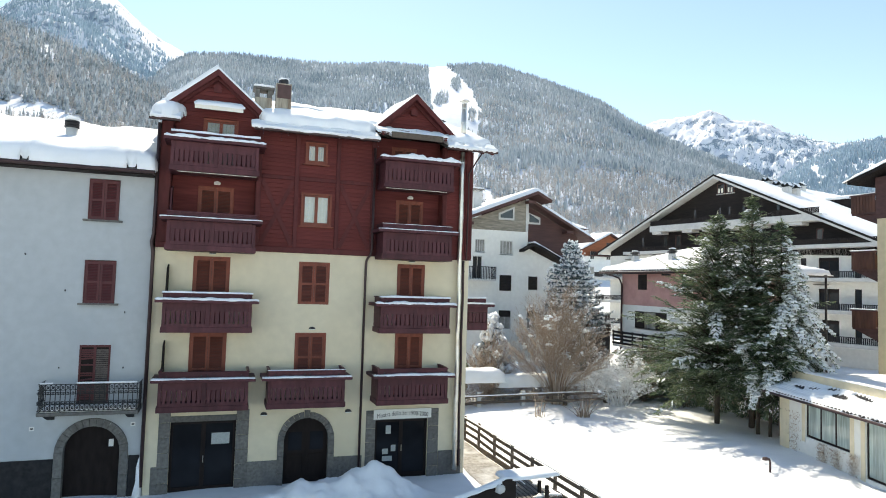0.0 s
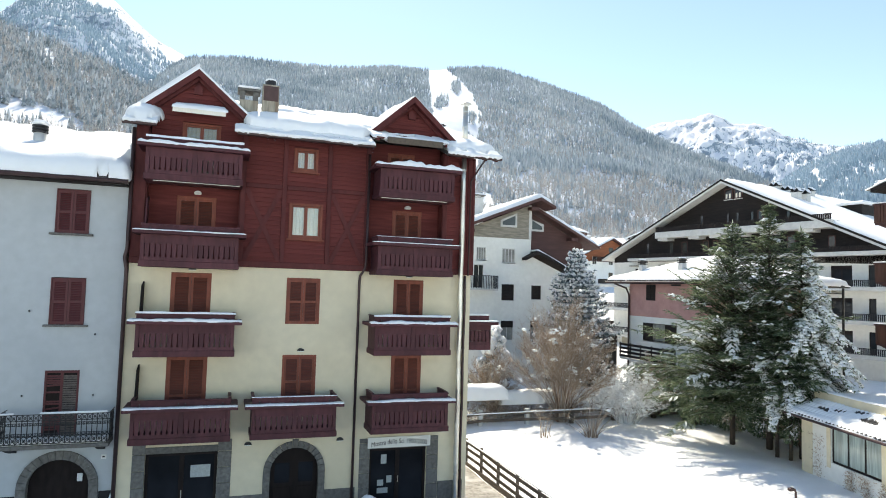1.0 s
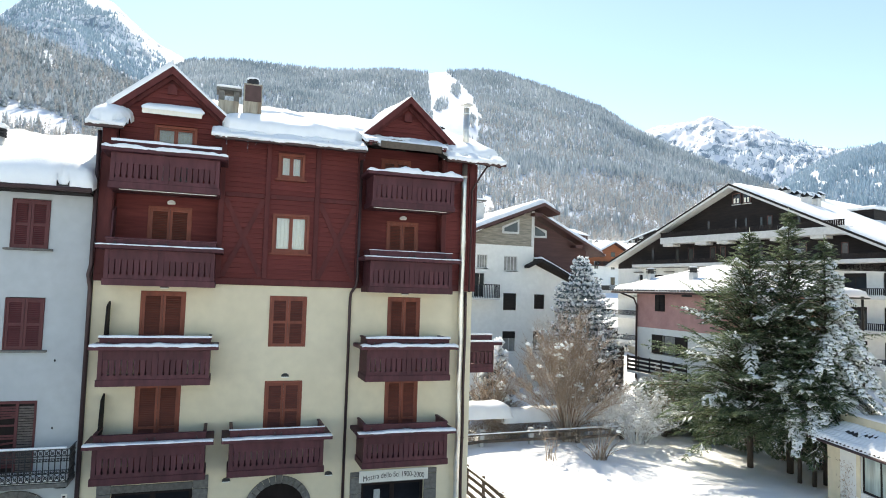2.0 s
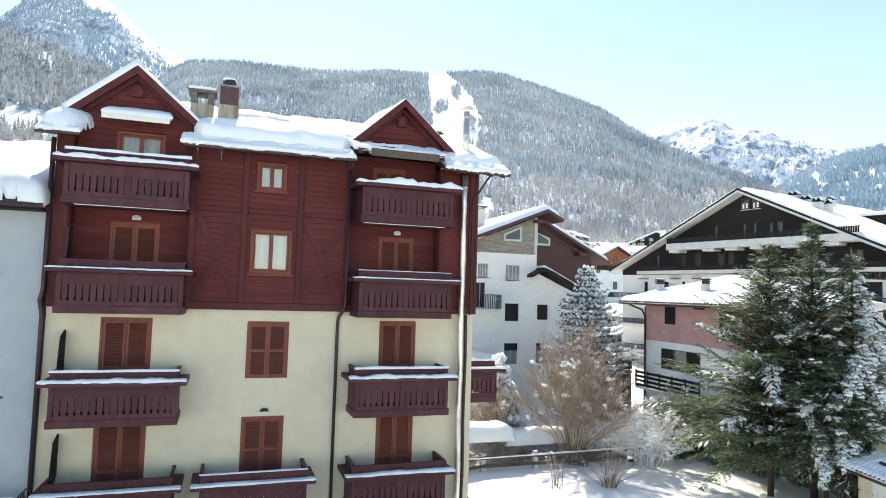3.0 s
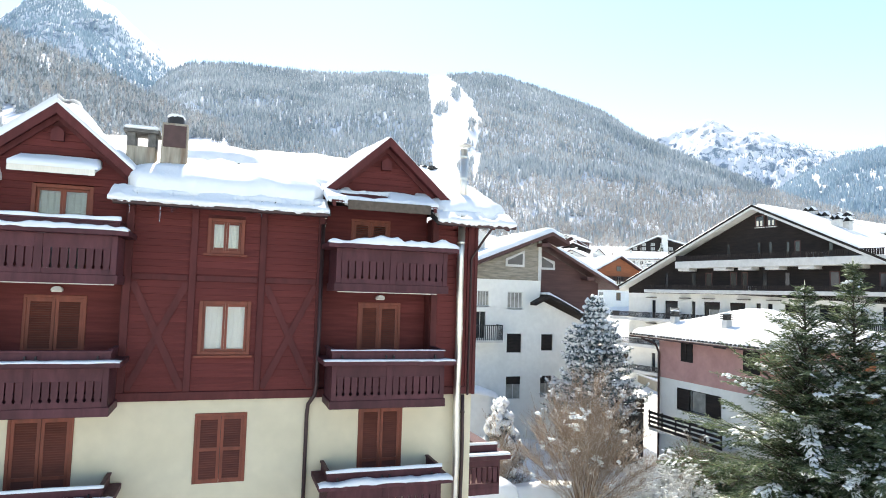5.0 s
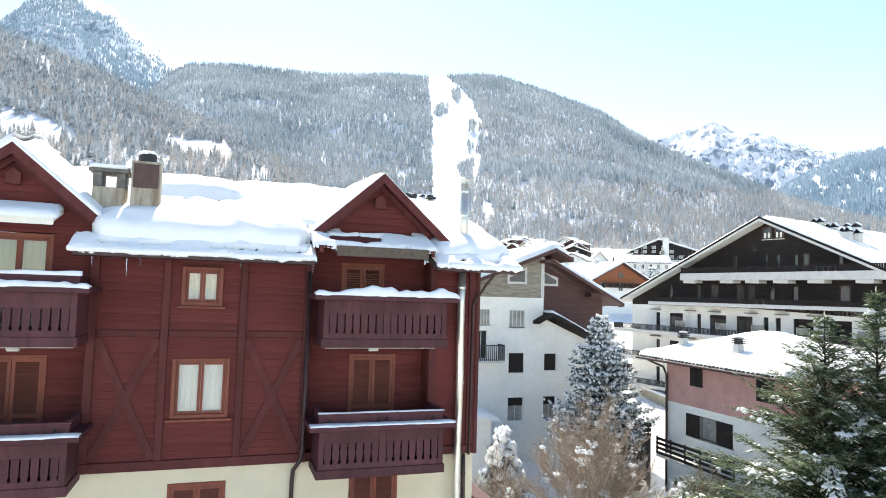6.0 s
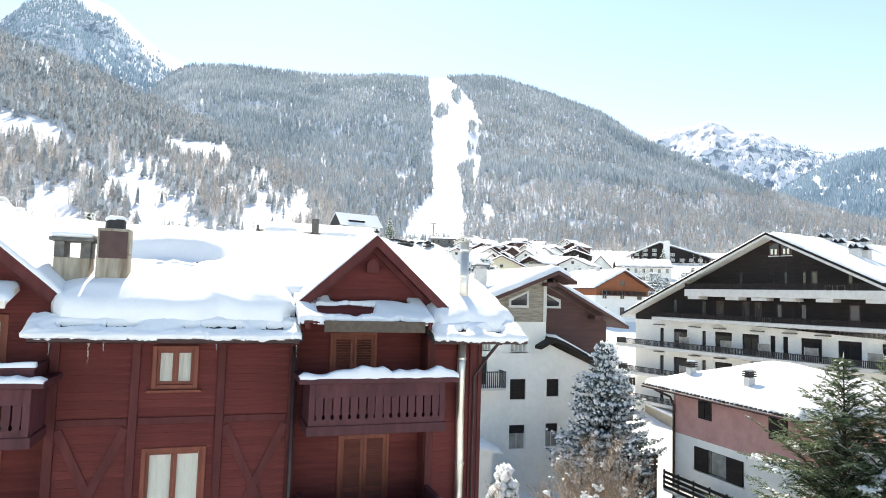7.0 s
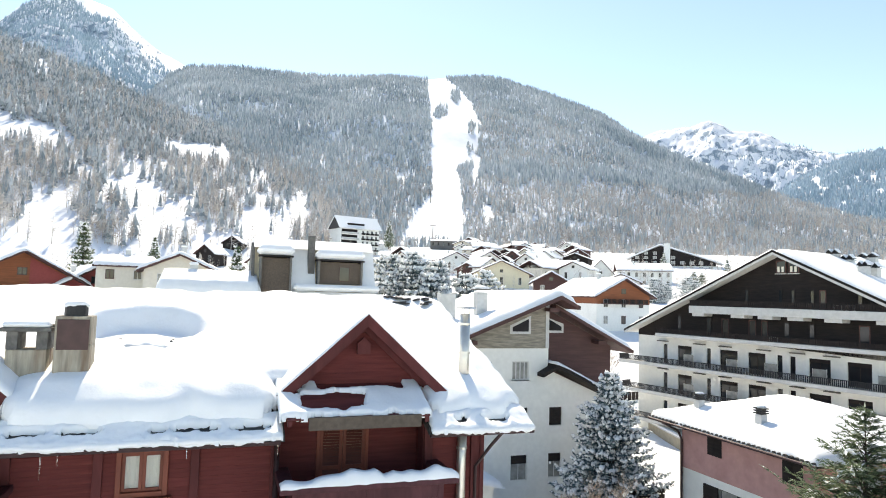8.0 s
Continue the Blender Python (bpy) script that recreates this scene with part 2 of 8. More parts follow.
def mesh_of(bm, name, mat, origin=None, smooth=False):
    me = bpy.data.meshes.new(name)
    if origin:
        bmesh.ops.translate(bm, verts=bm.verts, vec=-origin)
    bmesh.ops.recalc_face_normals(bm, faces=bm.faces)
    bm.to_mesh(me)
    bm.free()
    if smooth:
        me.polygons.foreach_set("use_smooth", [True] * len(me.polygons))
    me.materials.append(mat)
    return me


def part(name, bm, mat, parent=None, label="", kind="", smooth=False):
    origin = ORIGIN.get(parent.name, Vector()) if parent else None
    ob = new(name, mesh_of(bm, name, mat, origin, smooth))
    if parent:
        ob.parent = parent
        ORIGIN[ob.name] = origin
    return tagged(ob, label, "", "", kind)


def pieces(name, me, parent, places):
    """Objects of their own that share one mesh; places in the parent's metres."""
    for p in places:
        ob = new(name, me)
        ob.parent = parent
        ob.matrix_basis = p if isinstance(p, Matrix) else Matrix.Translation(p)


def B():
    return bmesh.new()


def box(bm, x0, x1, y0, y1, z0, z1, bevel=0.0):
    vs = [bm.verts.new((x, y, z)) for x in (x0, x1) for y in (y0, y1) for z in (z0, z1)]
    fs = [bm.faces.new([vs[i] for i in f]) for f in ((0, 1, 3, 2), (4, 6, 7, 5), (0, 4, 5, 1), (2, 3, 7, 6), (0, 2, 6, 4), (1, 5, 7, 3))]
    if bevel:
        es = list({e for f in fs for e in f.edges})
        bmesh.ops.bevel(bm, geom=es, offset=bevel, segments=1, affect="EDGES")
    return bm


def prism(bm, outline, axis, a, b):
    """An outline of two coordinates pushed along the axis from a to b; the two others in their order (x: y, z; y: x, z; z: x, y)."""
    def at(p, v):
        u, w = p
        return {"x": (v, u, w), "y": (u, v, w), "z": (u, w, v)}[axis]
    lo = [bm.verts.new(at(p, a)) for p in outline]
    hi = [bm.verts.new(at(p, b)) for p in outline]
    bm.faces.new(lo)
    bm.faces.new(hi[::-1])
    for i in range(len(outline)):
        j = (i + 1) % len(outline)
        bm.faces.new((lo[i], hi[i], hi[j], lo[j]))
    return bm


def tube(bm, points, radii, sides=8, cap=True):
    """A round bar along points."""
    pts = [Vector(p) for p in points]
    radii = radii if isinstance(radii, (list, tuple)) else [radii] * len(pts)
    rings = []
    side = None
    for i, p in enumerate(pts):
        d = (pts[min(i + 1, len(pts) - 1)] - pts[max(i - 1, 0)]).normalized()
        if side is None or abs(side.dot(d)) > 0.95:
            side = d.orthogonal().normalized()
        side = (side - d * side.dot(d)).normalized()
        up = d.cross(side)
        rings.append([bm.verts.new(p + radii[i] * (math.cos(k * math.tau / sides) * side + math.sin(k * math.tau / sides) * up)) for k in range(sides)])
    for r, s in zip(rings, rings[1:]):
        for k in range(sides):
            bm.faces.new((r[k], r[(k + 1) % sides], s[(k + 1) % sides], s[k]))
    if cap:
        bm.faces.new(rings[0][::-1])
        bm.faces.new(rings[-1])
    return bm


def bar(bm, a, b, w, h, up=(0, 0, 1)):
    """A straight squared timber from a to b."""
    a, b = Vector(a), Vector(b)
    d = (b - a).normalized()
    s = d.cross(Vector(up)).normalized()
    u = s.cross(d)
    ends = [[bm.verts.new(p + s * w / 2 * i + u * h / 2 * j) for i, j in ((-1, -1), (1, -1), (1, 1), (-1, 1))] for p in (a, b)]
    bm.faces.new(ends[0])
    bm.faces.new(ends[1][::-1])
    for k in range(4):
        bm.faces.new((ends[0][k], ends[1][k], ends[1][(k + 1) % 4], ends[0][(k + 1) % 4]))
    return bm


def blob(bm, c, r, rng, sub=1):
    """A lumpy rounded mass; r: its three half sizes."""
    out = bmesh.ops.create_icosphere(bm, subdivisions=sub, radius=1.0)
    for v in out["verts"]:
        k = 1 + rng.uniform(-0.18, 0.18)
        v.co = Vector((c[0] + v.co.x * r[0] * k, c[1] + v.co.y * r[1] * k, c[2] + v.co.z * r[2] * k))


def raw(name, verts, faces, mat, smooth=False):
    """A large mesh from arrays; faces: rows of 3 or of 4 indices."""
    verts, faces = np.asarray(verts, np.float32), np.asarray(faces, np.int32)
    me = bpy.data.meshes.new(name)
    n, k = faces.shape
    me.vertices.add(len(verts))
    me.loops.add(n * k)
    me.polygons.add(n)
    me.vertices.foreach_set("co", verts.ravel())
    me.loops.foreach_set("vertex_index", faces.ravel())
    me.polygons.foreach_set("loop_start", np.arange(n, dtype=np.int32) * k)
    me.polygons.foreach_set("use_smooth", np.full(n, smooth))
    me.update(calc_edges=True)
    me.materials.append(mat)
    return me


def grid_faces(nu, nv):
    i, j = np.meshgrid(np.arange(nu - 1), np.arange(nv - 1), indexing="ij")
    a = (i * nv + j).ravel()
    return np.stack([a, a + nv, a + nv + 1, a + 1], 1)


def wobble(x, y, s=1.0, seed=0.0):
    return noise.noise(Vector((x * s + seed, y * s - seed, seed * 1.7)))


def snow_sheet(name, inside, bounds, base, thick, parent=None, step=0.12, round_over=0.35, rough=0.05, label="", edge=0.05, hollows=(), ragged=0.10, dug=None, drop=0.06):
    """Lying snow: a sheet of that depth over base(x, y), wherever inside(x, y), with rounded, uneven rims."""
    x0, x1, y0, y1 = bounds
    xs, ys = np.arange(x0, x1 + step, step), np.arange(y0, y1 + step, step)
    ins = np.array([[bool(inside(x, y)) for y in ys] for x in xs])
    far = np.zeros(ins.shape)
    now = ins.copy()
    for k in range(int(round_over / step) + 2):
        pad = np.pad(now, 1)
        far += now * step
        now = now & pad[2:, 1:-1] & pad[:-2, 1:-1] & pad[1:-1, 2:] & pad[1:-1, :-2]
    verts, ids = [], -np.ones(ins.shape, int)
    for i, x in enumerate(xs):
        for j, y in enumerate(ys):
            if ins[i, j]:
                d = min(1.0, max(0.0, far[i, j] - step) / round_over)
                top = thick * (edge + (1 - edge) * math.sqrt(1 - (1 - d) ** 2))
                top += rough * d * (wobble(x, y, 0.9, 3) + 0.5 * wobble(x, y, 2.7, 9))
                for hx, hy, hr, hz in hollows:
                    top -= hz * math.exp(-(((x - hx) / hr[0]) ** 4 + ((y - hy) / hr[1]) ** 4))
                if dug:
                    top -= dug(x, y)
                wig = (1 - d) * ragged
                ids[i, j] = len(verts)
                verts.append((x + wig * wobble(x, y, 2.3, 5), y + wig * wobble(x, y, 2.1, 7) * 1.3, base(x, y) + max(top, 0.01)))
    faces = []
    for i in range(len(xs) - 1):
        for j in range(len(ys) - 1):
            q = (ids[i, j], ids[i + 1, j], ids[i + 1, j + 1], ids[i, j + 1])
            if min(q) >= 0:
                faces.append(q)
    # the rim goes down to what the snow lies on
    count = {}
    for f in faces:
        for a, b in zip(f, f[1:] + f[:1]):
            count[(a, b)] = 1
    rim = [(a, b) for a, b in count if (b, a) not in count]
    low = {}
    for a, b in rim:
        for v in (a, b):
            if v not in low:
                low[v] = len(verts)
                x, y, z = verts[v]
                verts.append((x, y + (0.05 if drop > 0.1 else 0.0), z - thick * edge - drop))
    faces += [(b, a, low[a], low[b]) for a, b in rim]
    origin = ORIGIN.get(parent.name, Vector()) if parent else Vector()
    me = raw(name, np.array(verts) - np.array(origin), faces, SNOW, True)
    ob = new(name, me)
    if parent:
        ob.parent = parent
        ORIGIN[ob.name] = origin
    return tagged(ob, label)


# ---------------------------------------------------------------- ground and mountains
DX, DY = math.sin(radians(18.9)), math.cos(radians(18.9))
RISE_D = [-9000, 46, 57, 80, 100, 150, 280, 390, 500, 620, 9000]
RISE_Z = [0, 0, 0.9, 1.3, 2.6, 10.5, 23, 38, 52, 64, 64]


def ground_z(x, y):
    d = x * DX + y * DY
    z = float(np.interp(d, RISE_D, RISE_Z))
    if 0 < d < 60:
        z += 0.12 * wobble(x, y, 0.25, 2) + 0.05 * wobble(x, y, 0.8, 4) + 0.03 * wobble(x * 0.6, y, 1.3, 8)
    # a trodden street before the houses, the garden a little higher
    if x > 13.2:
        z += 0.28 * min(1, (x - 13.2) / 1.5)
    return z


near = [-6000, -3000, -1500, -700, -300, -150, -80, -50] + list(np.arange(-36, 60, 0.5)) + [64, 70, 80, 95, 115, 140, 170, 210, 260, 320, 400, 500, 620, 800, 1200, 2000, 3500, 6000]
near = np.array(near, float)
gv = [(x, y, ground_z(x, y)) for x in near for y in near]
ground = tagged(new("ground", raw("ground", gv, grid_faces(len(near), len(near)), SNOW, True)), "deep white snow over the street, garden and valley floor", "snow", kind="structure")

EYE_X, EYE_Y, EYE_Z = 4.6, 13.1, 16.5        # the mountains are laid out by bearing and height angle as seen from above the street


def hill(name, skyline, crest, foot, foot_z, power, label, mat, lumps=10.0, behind=True, cols=260, rows=46, ridges=0.0):
    az, el = np.array(skyline).T
    a = np.linspace(az[0], az[-1], cols)
    top = np.interp(a, az, el)
    verts = []
    fs = list(np.linspace(0, 1, rows)) + ([1.04, 1.12, 1.3] if behind else [])
    for i in range(cols):
        sx, sy = math.sin(radians(a[i])), math.cos(radians(a[i]))
        big = crest(a[i]) if callable(crest) else crest
        zt = EYE_Z + big * math.tan(radians(top[i]))
        for f in fs:
            r = foot + (big - foot) * f
            z = foot_z + (zt - foot_z) * (f ** power if f <= 1 else 1 - (f - 1) * 1.2)
            mid = math.sin(math.pi * min(f, 1.0))
            z += lumps * mid * (wobble(r * sx, r * sy, 0.004, 1) + 0.4 * wobble(r * sx, r * sy, 0.012, 6))
            if ridges:
                z -= ridges * (0.25 + mid) * (abs(wobble(r * sx, r * sy, 0.0022, 3)) * 1.4 + abs(wobble(r * sx, r * sy, 0.006, 5)) * 0.7 + 0.45 * abs(wobble(r * sx, r * sy, 0.016, 8)) + 0.26 * abs(wobble(r * sx, r * sy, 0.037, 2)) + 0.13 * abs(wobble(r * sx, r * sy, 0.083, 7)))
            verts.append((EYE_X + r * sx, EYE_Y + r * sy, z))
    ob = new(name, raw(name, verts, grid_faces(cols, len(fs)), mat, True))
    grid = np.array(verts).reshape(cols, len(fs), 3)
    return tagged(ob, label, "mountain", kind="structure"), a, grid[:, :rows]


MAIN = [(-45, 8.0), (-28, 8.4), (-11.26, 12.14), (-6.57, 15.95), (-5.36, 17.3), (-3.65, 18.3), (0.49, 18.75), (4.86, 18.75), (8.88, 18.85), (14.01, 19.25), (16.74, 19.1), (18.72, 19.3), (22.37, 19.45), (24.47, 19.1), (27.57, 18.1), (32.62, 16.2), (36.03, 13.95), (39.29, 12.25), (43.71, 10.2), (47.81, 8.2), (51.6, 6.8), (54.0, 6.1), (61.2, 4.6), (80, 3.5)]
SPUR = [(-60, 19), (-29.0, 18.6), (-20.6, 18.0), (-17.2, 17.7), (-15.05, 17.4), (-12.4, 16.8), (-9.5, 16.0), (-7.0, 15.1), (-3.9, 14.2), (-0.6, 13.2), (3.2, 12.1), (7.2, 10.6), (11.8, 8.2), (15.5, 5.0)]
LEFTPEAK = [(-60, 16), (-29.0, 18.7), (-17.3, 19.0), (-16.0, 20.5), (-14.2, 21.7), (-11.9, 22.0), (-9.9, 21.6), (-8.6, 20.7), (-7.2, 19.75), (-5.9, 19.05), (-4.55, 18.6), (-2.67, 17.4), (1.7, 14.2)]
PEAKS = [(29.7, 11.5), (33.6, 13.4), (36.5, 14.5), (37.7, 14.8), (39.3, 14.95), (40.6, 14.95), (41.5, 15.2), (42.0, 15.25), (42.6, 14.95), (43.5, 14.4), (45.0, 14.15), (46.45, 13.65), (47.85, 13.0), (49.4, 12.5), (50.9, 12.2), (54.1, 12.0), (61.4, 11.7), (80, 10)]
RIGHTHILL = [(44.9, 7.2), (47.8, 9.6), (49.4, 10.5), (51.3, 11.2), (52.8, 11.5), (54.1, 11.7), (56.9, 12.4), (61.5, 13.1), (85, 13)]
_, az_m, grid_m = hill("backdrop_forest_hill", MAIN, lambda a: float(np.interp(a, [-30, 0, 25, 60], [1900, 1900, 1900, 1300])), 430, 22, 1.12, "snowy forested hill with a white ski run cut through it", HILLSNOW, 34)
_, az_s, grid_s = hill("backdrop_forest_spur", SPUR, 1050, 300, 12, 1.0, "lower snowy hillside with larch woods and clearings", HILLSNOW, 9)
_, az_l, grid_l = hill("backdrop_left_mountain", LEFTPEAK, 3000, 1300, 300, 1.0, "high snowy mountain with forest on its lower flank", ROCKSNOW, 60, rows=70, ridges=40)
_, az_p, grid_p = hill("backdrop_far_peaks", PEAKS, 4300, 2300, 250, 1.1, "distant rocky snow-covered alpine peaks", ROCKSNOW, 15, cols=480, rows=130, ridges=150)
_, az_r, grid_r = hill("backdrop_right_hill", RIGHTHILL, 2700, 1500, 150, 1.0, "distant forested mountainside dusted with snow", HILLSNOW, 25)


# ---------------------------------------------------------------- openings
def louvred_leaf(parent, x0, x1, y, z0, z1, mat, name="shutter", thick=0.04):
    """A shutter leaf: stiles, rails and slanting slats; its face at y, turned to -y."""
    bm = B()
    s = 0.07
    for a, b in ((x0, x0 + s), (x1 - s, x1)):
        box(bm, a, b, y, y + thick, z0, z1)
    zm = (z0 + z1) / 2
    for a, b in ((z0, z0 + 0.1), (zm - 0.04, zm + 0.04), (z1 - 0.09, z1)):
        box(bm, x0 + s, x1 - s, y + 0.002, y + thick - 0.002, a, b)
    leaf = part(name, bm, mat, parent)
    bm = B()
    for a, b in ((z0 + 0.1, zm - 0.04), (zm + 0.04, z1 - 0.09)):
        n = max(3, int((b - a) / 0.055))
        for k in range(n):
            z = a + (b - a) * (k + 0.5) / n
            prism(bm, [(y + 0.008, z - 0.024), (y + 0.034, z + 0.018), (y + 0.034, z + 0.026), (y + 0.008, z - 0.014)], "x", x0 + s, x1 - s)
    part("slats", bm, LOUVRE if mat is SHUTTER else mat, leaf)
    return leaf


def shuttered(parent, x0, x1, z0, z1, y, mat=SHUTTER, casing=0.07, name="window", sill=None, label="closed louvred wooden shutters"):
    bm = B()
    for a, b, c, d in ((x0, x0 + casing, z0, z1), (x1 - casing, x1, z0, z1), (x0, x1, z1, z1 + casing)):
        box(bm, a, b, y - 0.05, y + 0.10, c, d, 0.008)
    win = part(name, bm, mat, parent, label)
    xm = (x0 + x1) / 2
    louvred_leaf(win, x0 + casing, xm - 0.005, y - 0.03, z0, z1, mat)
    louvred_leaf(win, xm + 0.005, x1 - casing, y - 0.03, z0, z1, mat)
    if sill:
        bm = box(B(), x0 - 0.14, x1 + 0.14, y - 0.16, y + 0.05, z0 - 0.07, z0 - 0.003, 0.01)
        part("sill", bm, sill, win)
    return win


def glazed(parent, x0, x1, z0, z1, y, mat=SHUTTER, casing=0.09, depth=0.25, curtain=True, sill=True, leaves=2, name="window", label="wooden window with white curtains", back=None, cloth=None):
    """A casement window: casing, leaf frames, panes, and a curtain or a dark sheet for the dim room behind."""
    bm = B()
    for a, b, c, d in ((x0, x0 + casing, z0, z1), (x1 - casing, x1, z0, z1), (x0 + casing, x1 - casing, z1 - casing, z1), (x0 + casing, x1 - casing, z0, z0 + casing)):
        box(bm, a, b, y - 0.05, y + 0.12, c, d, 0.006)
    win = part(name, bm, mat, parent, label)
    xs = np.linspace(x0 + casing, x1 - casing, leaves + 1)
    f = 0.06
    for a, b in zip(xs, xs[1:]):
        bm = B()
        c, d = z0 + casing, z1 - casing
        for p, q, r, s in ((a, a + f, c, d), (b - f, b, c, d), (a + f, b - f, d - f, d), (a + f, b - f, c, c + f)):
            box(bm, p + 0.002, q - 0.002, y + 0.01, y + 0.06, r + 0.002, s - 0.002)
        part("window_frame", bm, mat, win)
        pane = part("pane", box(B(), a + f, b - f, y + 0.03, y + 0.038, c + f, d - f), GLASS, win)
        pane.visible_shadow = False
    bm = B()
    if curtain:
        n = 24
        for k in range(n):
            xa, xb = x0 + casing + (x1 - x0 - 2 * casing) * k / n, x0 + casing + (x1 - x0 - 2 * casing) * (k + 1) / n
            ya, yb = y + 0.15 + 0.006 * math.sin(k * 2.1), y + 0.15 + 0.006 * math.sin((k + 1) * 2.1)
            vs = [bm.verts.new(p) for p in ((xa, ya, z0 + 0.05), (xb, yb, z0 + 0.05), (xb, yb, z1 - 0.05), (xa, ya, z1 - 0.05))]
            bm.faces.new(vs)
            vs = [bm.verts.new(p) for p in ((xa, ya + 0.01, z0 + 0.05), (xb, yb + 0.01, z0 + 0.05), (xb, yb + 0.01, z1 - 0.05), (xa, ya + 0.01, z1 - 0.05))]
            bm.faces.new(vs)
        part("curtain", bm, cloth or CURTAIN, win)
    else:
        part("dark_room_sheet", box(B(), x0 + 0.02, x1 - 0.02, y + depth, y + depth + 0.03, z0, z1), back or DARKROOM, win)
    if sill:
        part("sill", box(B(), x0 - 0.08, x1 + 0.08, y - 0.13, y + 0.02, z0 - 0.06, z0 - 0.003, 0.008), mat, win)
    return win


def wall_with_holes(bm, x0, x1, z0, z1, y0, y1, holes, axis="y"):
    """A thick wall in the x-z plane from y0 to y1 with rectangular openings (x0, x1, z0, z1) right through it."""
    xs = sorted({x0, x1, *[h[0] for h in holes], *[h[1] for h in holes]})
    zs = sorted({z0, z1, *[h[2] for h in holes], *[h[3] for h in holes]})
    xs, zs = [v for v in xs if x0 <= v <= x1], [v for v in zs if z0 <= v <= z1]
    solid = lambda x, z: x0 < x < x1 and z0 < z < z1 and not any(h[0] < x < h[1] and h[2] < z < h[3] for h in holes)  # noqa: E731
    at = (lambda u, v, w: (u, v, w)) if axis == "y" else (lambda u, v, w: (v, u, w))
    cells = {(i, k): solid((xs[i] + xs[i + 1]) / 2, (zs[k] + zs[k + 1]) / 2) for i in range(len(xs) - 1) for k in range(len(zs) - 1)}
    cache = {}

    def V(i, y, k):
        if (i, y, k) not in cache:
            cache[(i, y, k)] = bm.verts.new(at(xs[i], y, zs[k]))
        return cache[(i, y, k)]
    for (i, k), s in cells.items():
        if not s:
            continue
        for y in (y0, y1):
            bm.faces.new((V(i, y, k), V(i + 1, y, k), V(i + 1, y, k + 1), V(i, y, k + 1)))
        for (di, dk), (a, b) in {(-1, 0): ((i, k), (i, k + 1)), (1, 0): ((i + 1, k), (i + 1, k + 1)), (0, -1): ((i, k), (i + 1, k)), (0, 1): ((i, k + 1), (i + 1, k + 1))}.items():
            if not cells.get((i + di, k + dk), False):
                bm.faces.new((V(a[0], y0, a[1]), V(b[0], y0, b[1]), V(b[0], y1, b[1]), V(a[0], y1, a[1])))
    return bm


# ---------------------------------------------------------------- the red and cream house
Y0 = 26.2                     # street front
XL, XR = -2.45, 10.05
ZSPLIT, ZEAVE = 9.02, 13.80   # where the timber storeys begin, and the eaves
YB = 37.0
RIDGE_Y, RIDGE_Z = 31.2, 16.0
EAVE_Y = 25.35


def roof_z(x, y):
    s = (RIDGE_Z - ZEAVE) / (RIDGE_Y - EAVE_Y)
    return ZEAVE + s * (y - EAVE_Y) if y < RIDGE_Y else RIDGE_Z - s * (y - RIDGE_Y)


house = thing("apartment_house", (3.8, 31.5, 0), "tall cream house with dark red timber upper storeys and snowy roof", "house")
DOOR_TOPS = {2: 5.80, 3: 8.68, 4: 11.42}
RAILS = {2: 4.33, 3: 7.15, 4: 10.10, 5: 12.98}
holes = [(2.82, 4.04, 7.0, 8.68), (2.78, 4.0, 4.0, 5.85)]
doors = []
for k in (2, 3):
    doors += [(-1.10, 0.22, RAILS[k] - 1.15, DOOR_TOPS[k]), (6.86, 8.06, RAILS[k] - 1.15, DOOR_TOPS[k])]
shops = [(-1.60, 0.72, -0.3, 2.55), (6.15, 8.40, -0.3, 2.32)]
# the entrance arch is cut as steps behind its stone ring
arch = [(2.46, 4.30, -0.3, 2.15), (2.64, 4.12, 2.15, 2.40), (2.90, 3.86, 2.40, 2.56)]
wall = part("plaster_wall", wall_with_holes(B(), XL, XR, -0.3, ZSPLIT, Y0, Y0 + 0.3, holes + doors + shops + arch), CREAM, house, "cream plastered street wall")
bm = B()
box(bm, XR - 0.3, XR, Y0 + 0.302, YB, -0.3, ZEAVE + 0.1)
box(bm, XL, XL + 0.3, Y0 + 0.302, YB, -0.3, ZEAVE + 0.1)
box(bm, XL + 0.3, XR - 0.3, YB - 0.3, YB, -0.3, ZEAVE + 0.1)
part("plaster_wall", bm, CREAM, house)
part("dark_room_sheet", box(B(), XL + 0.32, XR - 0.32, Y0 + 1.2, Y0 + 1.25, -0.3, 13.0), DARKROOM, house, "dark sheet standing in for unlit rooms behind the openings")

# timber storeys: a backing wall with recessed bays, and boards laid over it
BAYS = [(-2.02, 1.02), (5.78, 8.72)]
YT = Y0 - 0.06
wood_holes = [(2.78, 4.00, 10.12, 11.45), (2.88, 3.76, 12.62, 13.50)]
bm = B()
wall_with_holes(bm, XL, XR, ZSPLIT + 0.003, ZEAVE + 0.05, YT, Y0 + 0.3, wood_holes + [(a, b, ZSPLIT + 0.2, ZEAVE + 0.06) for a, b in BAYS])
timber = part("timber_wall", bm, TRIM, house, "dark red stained timber wall")
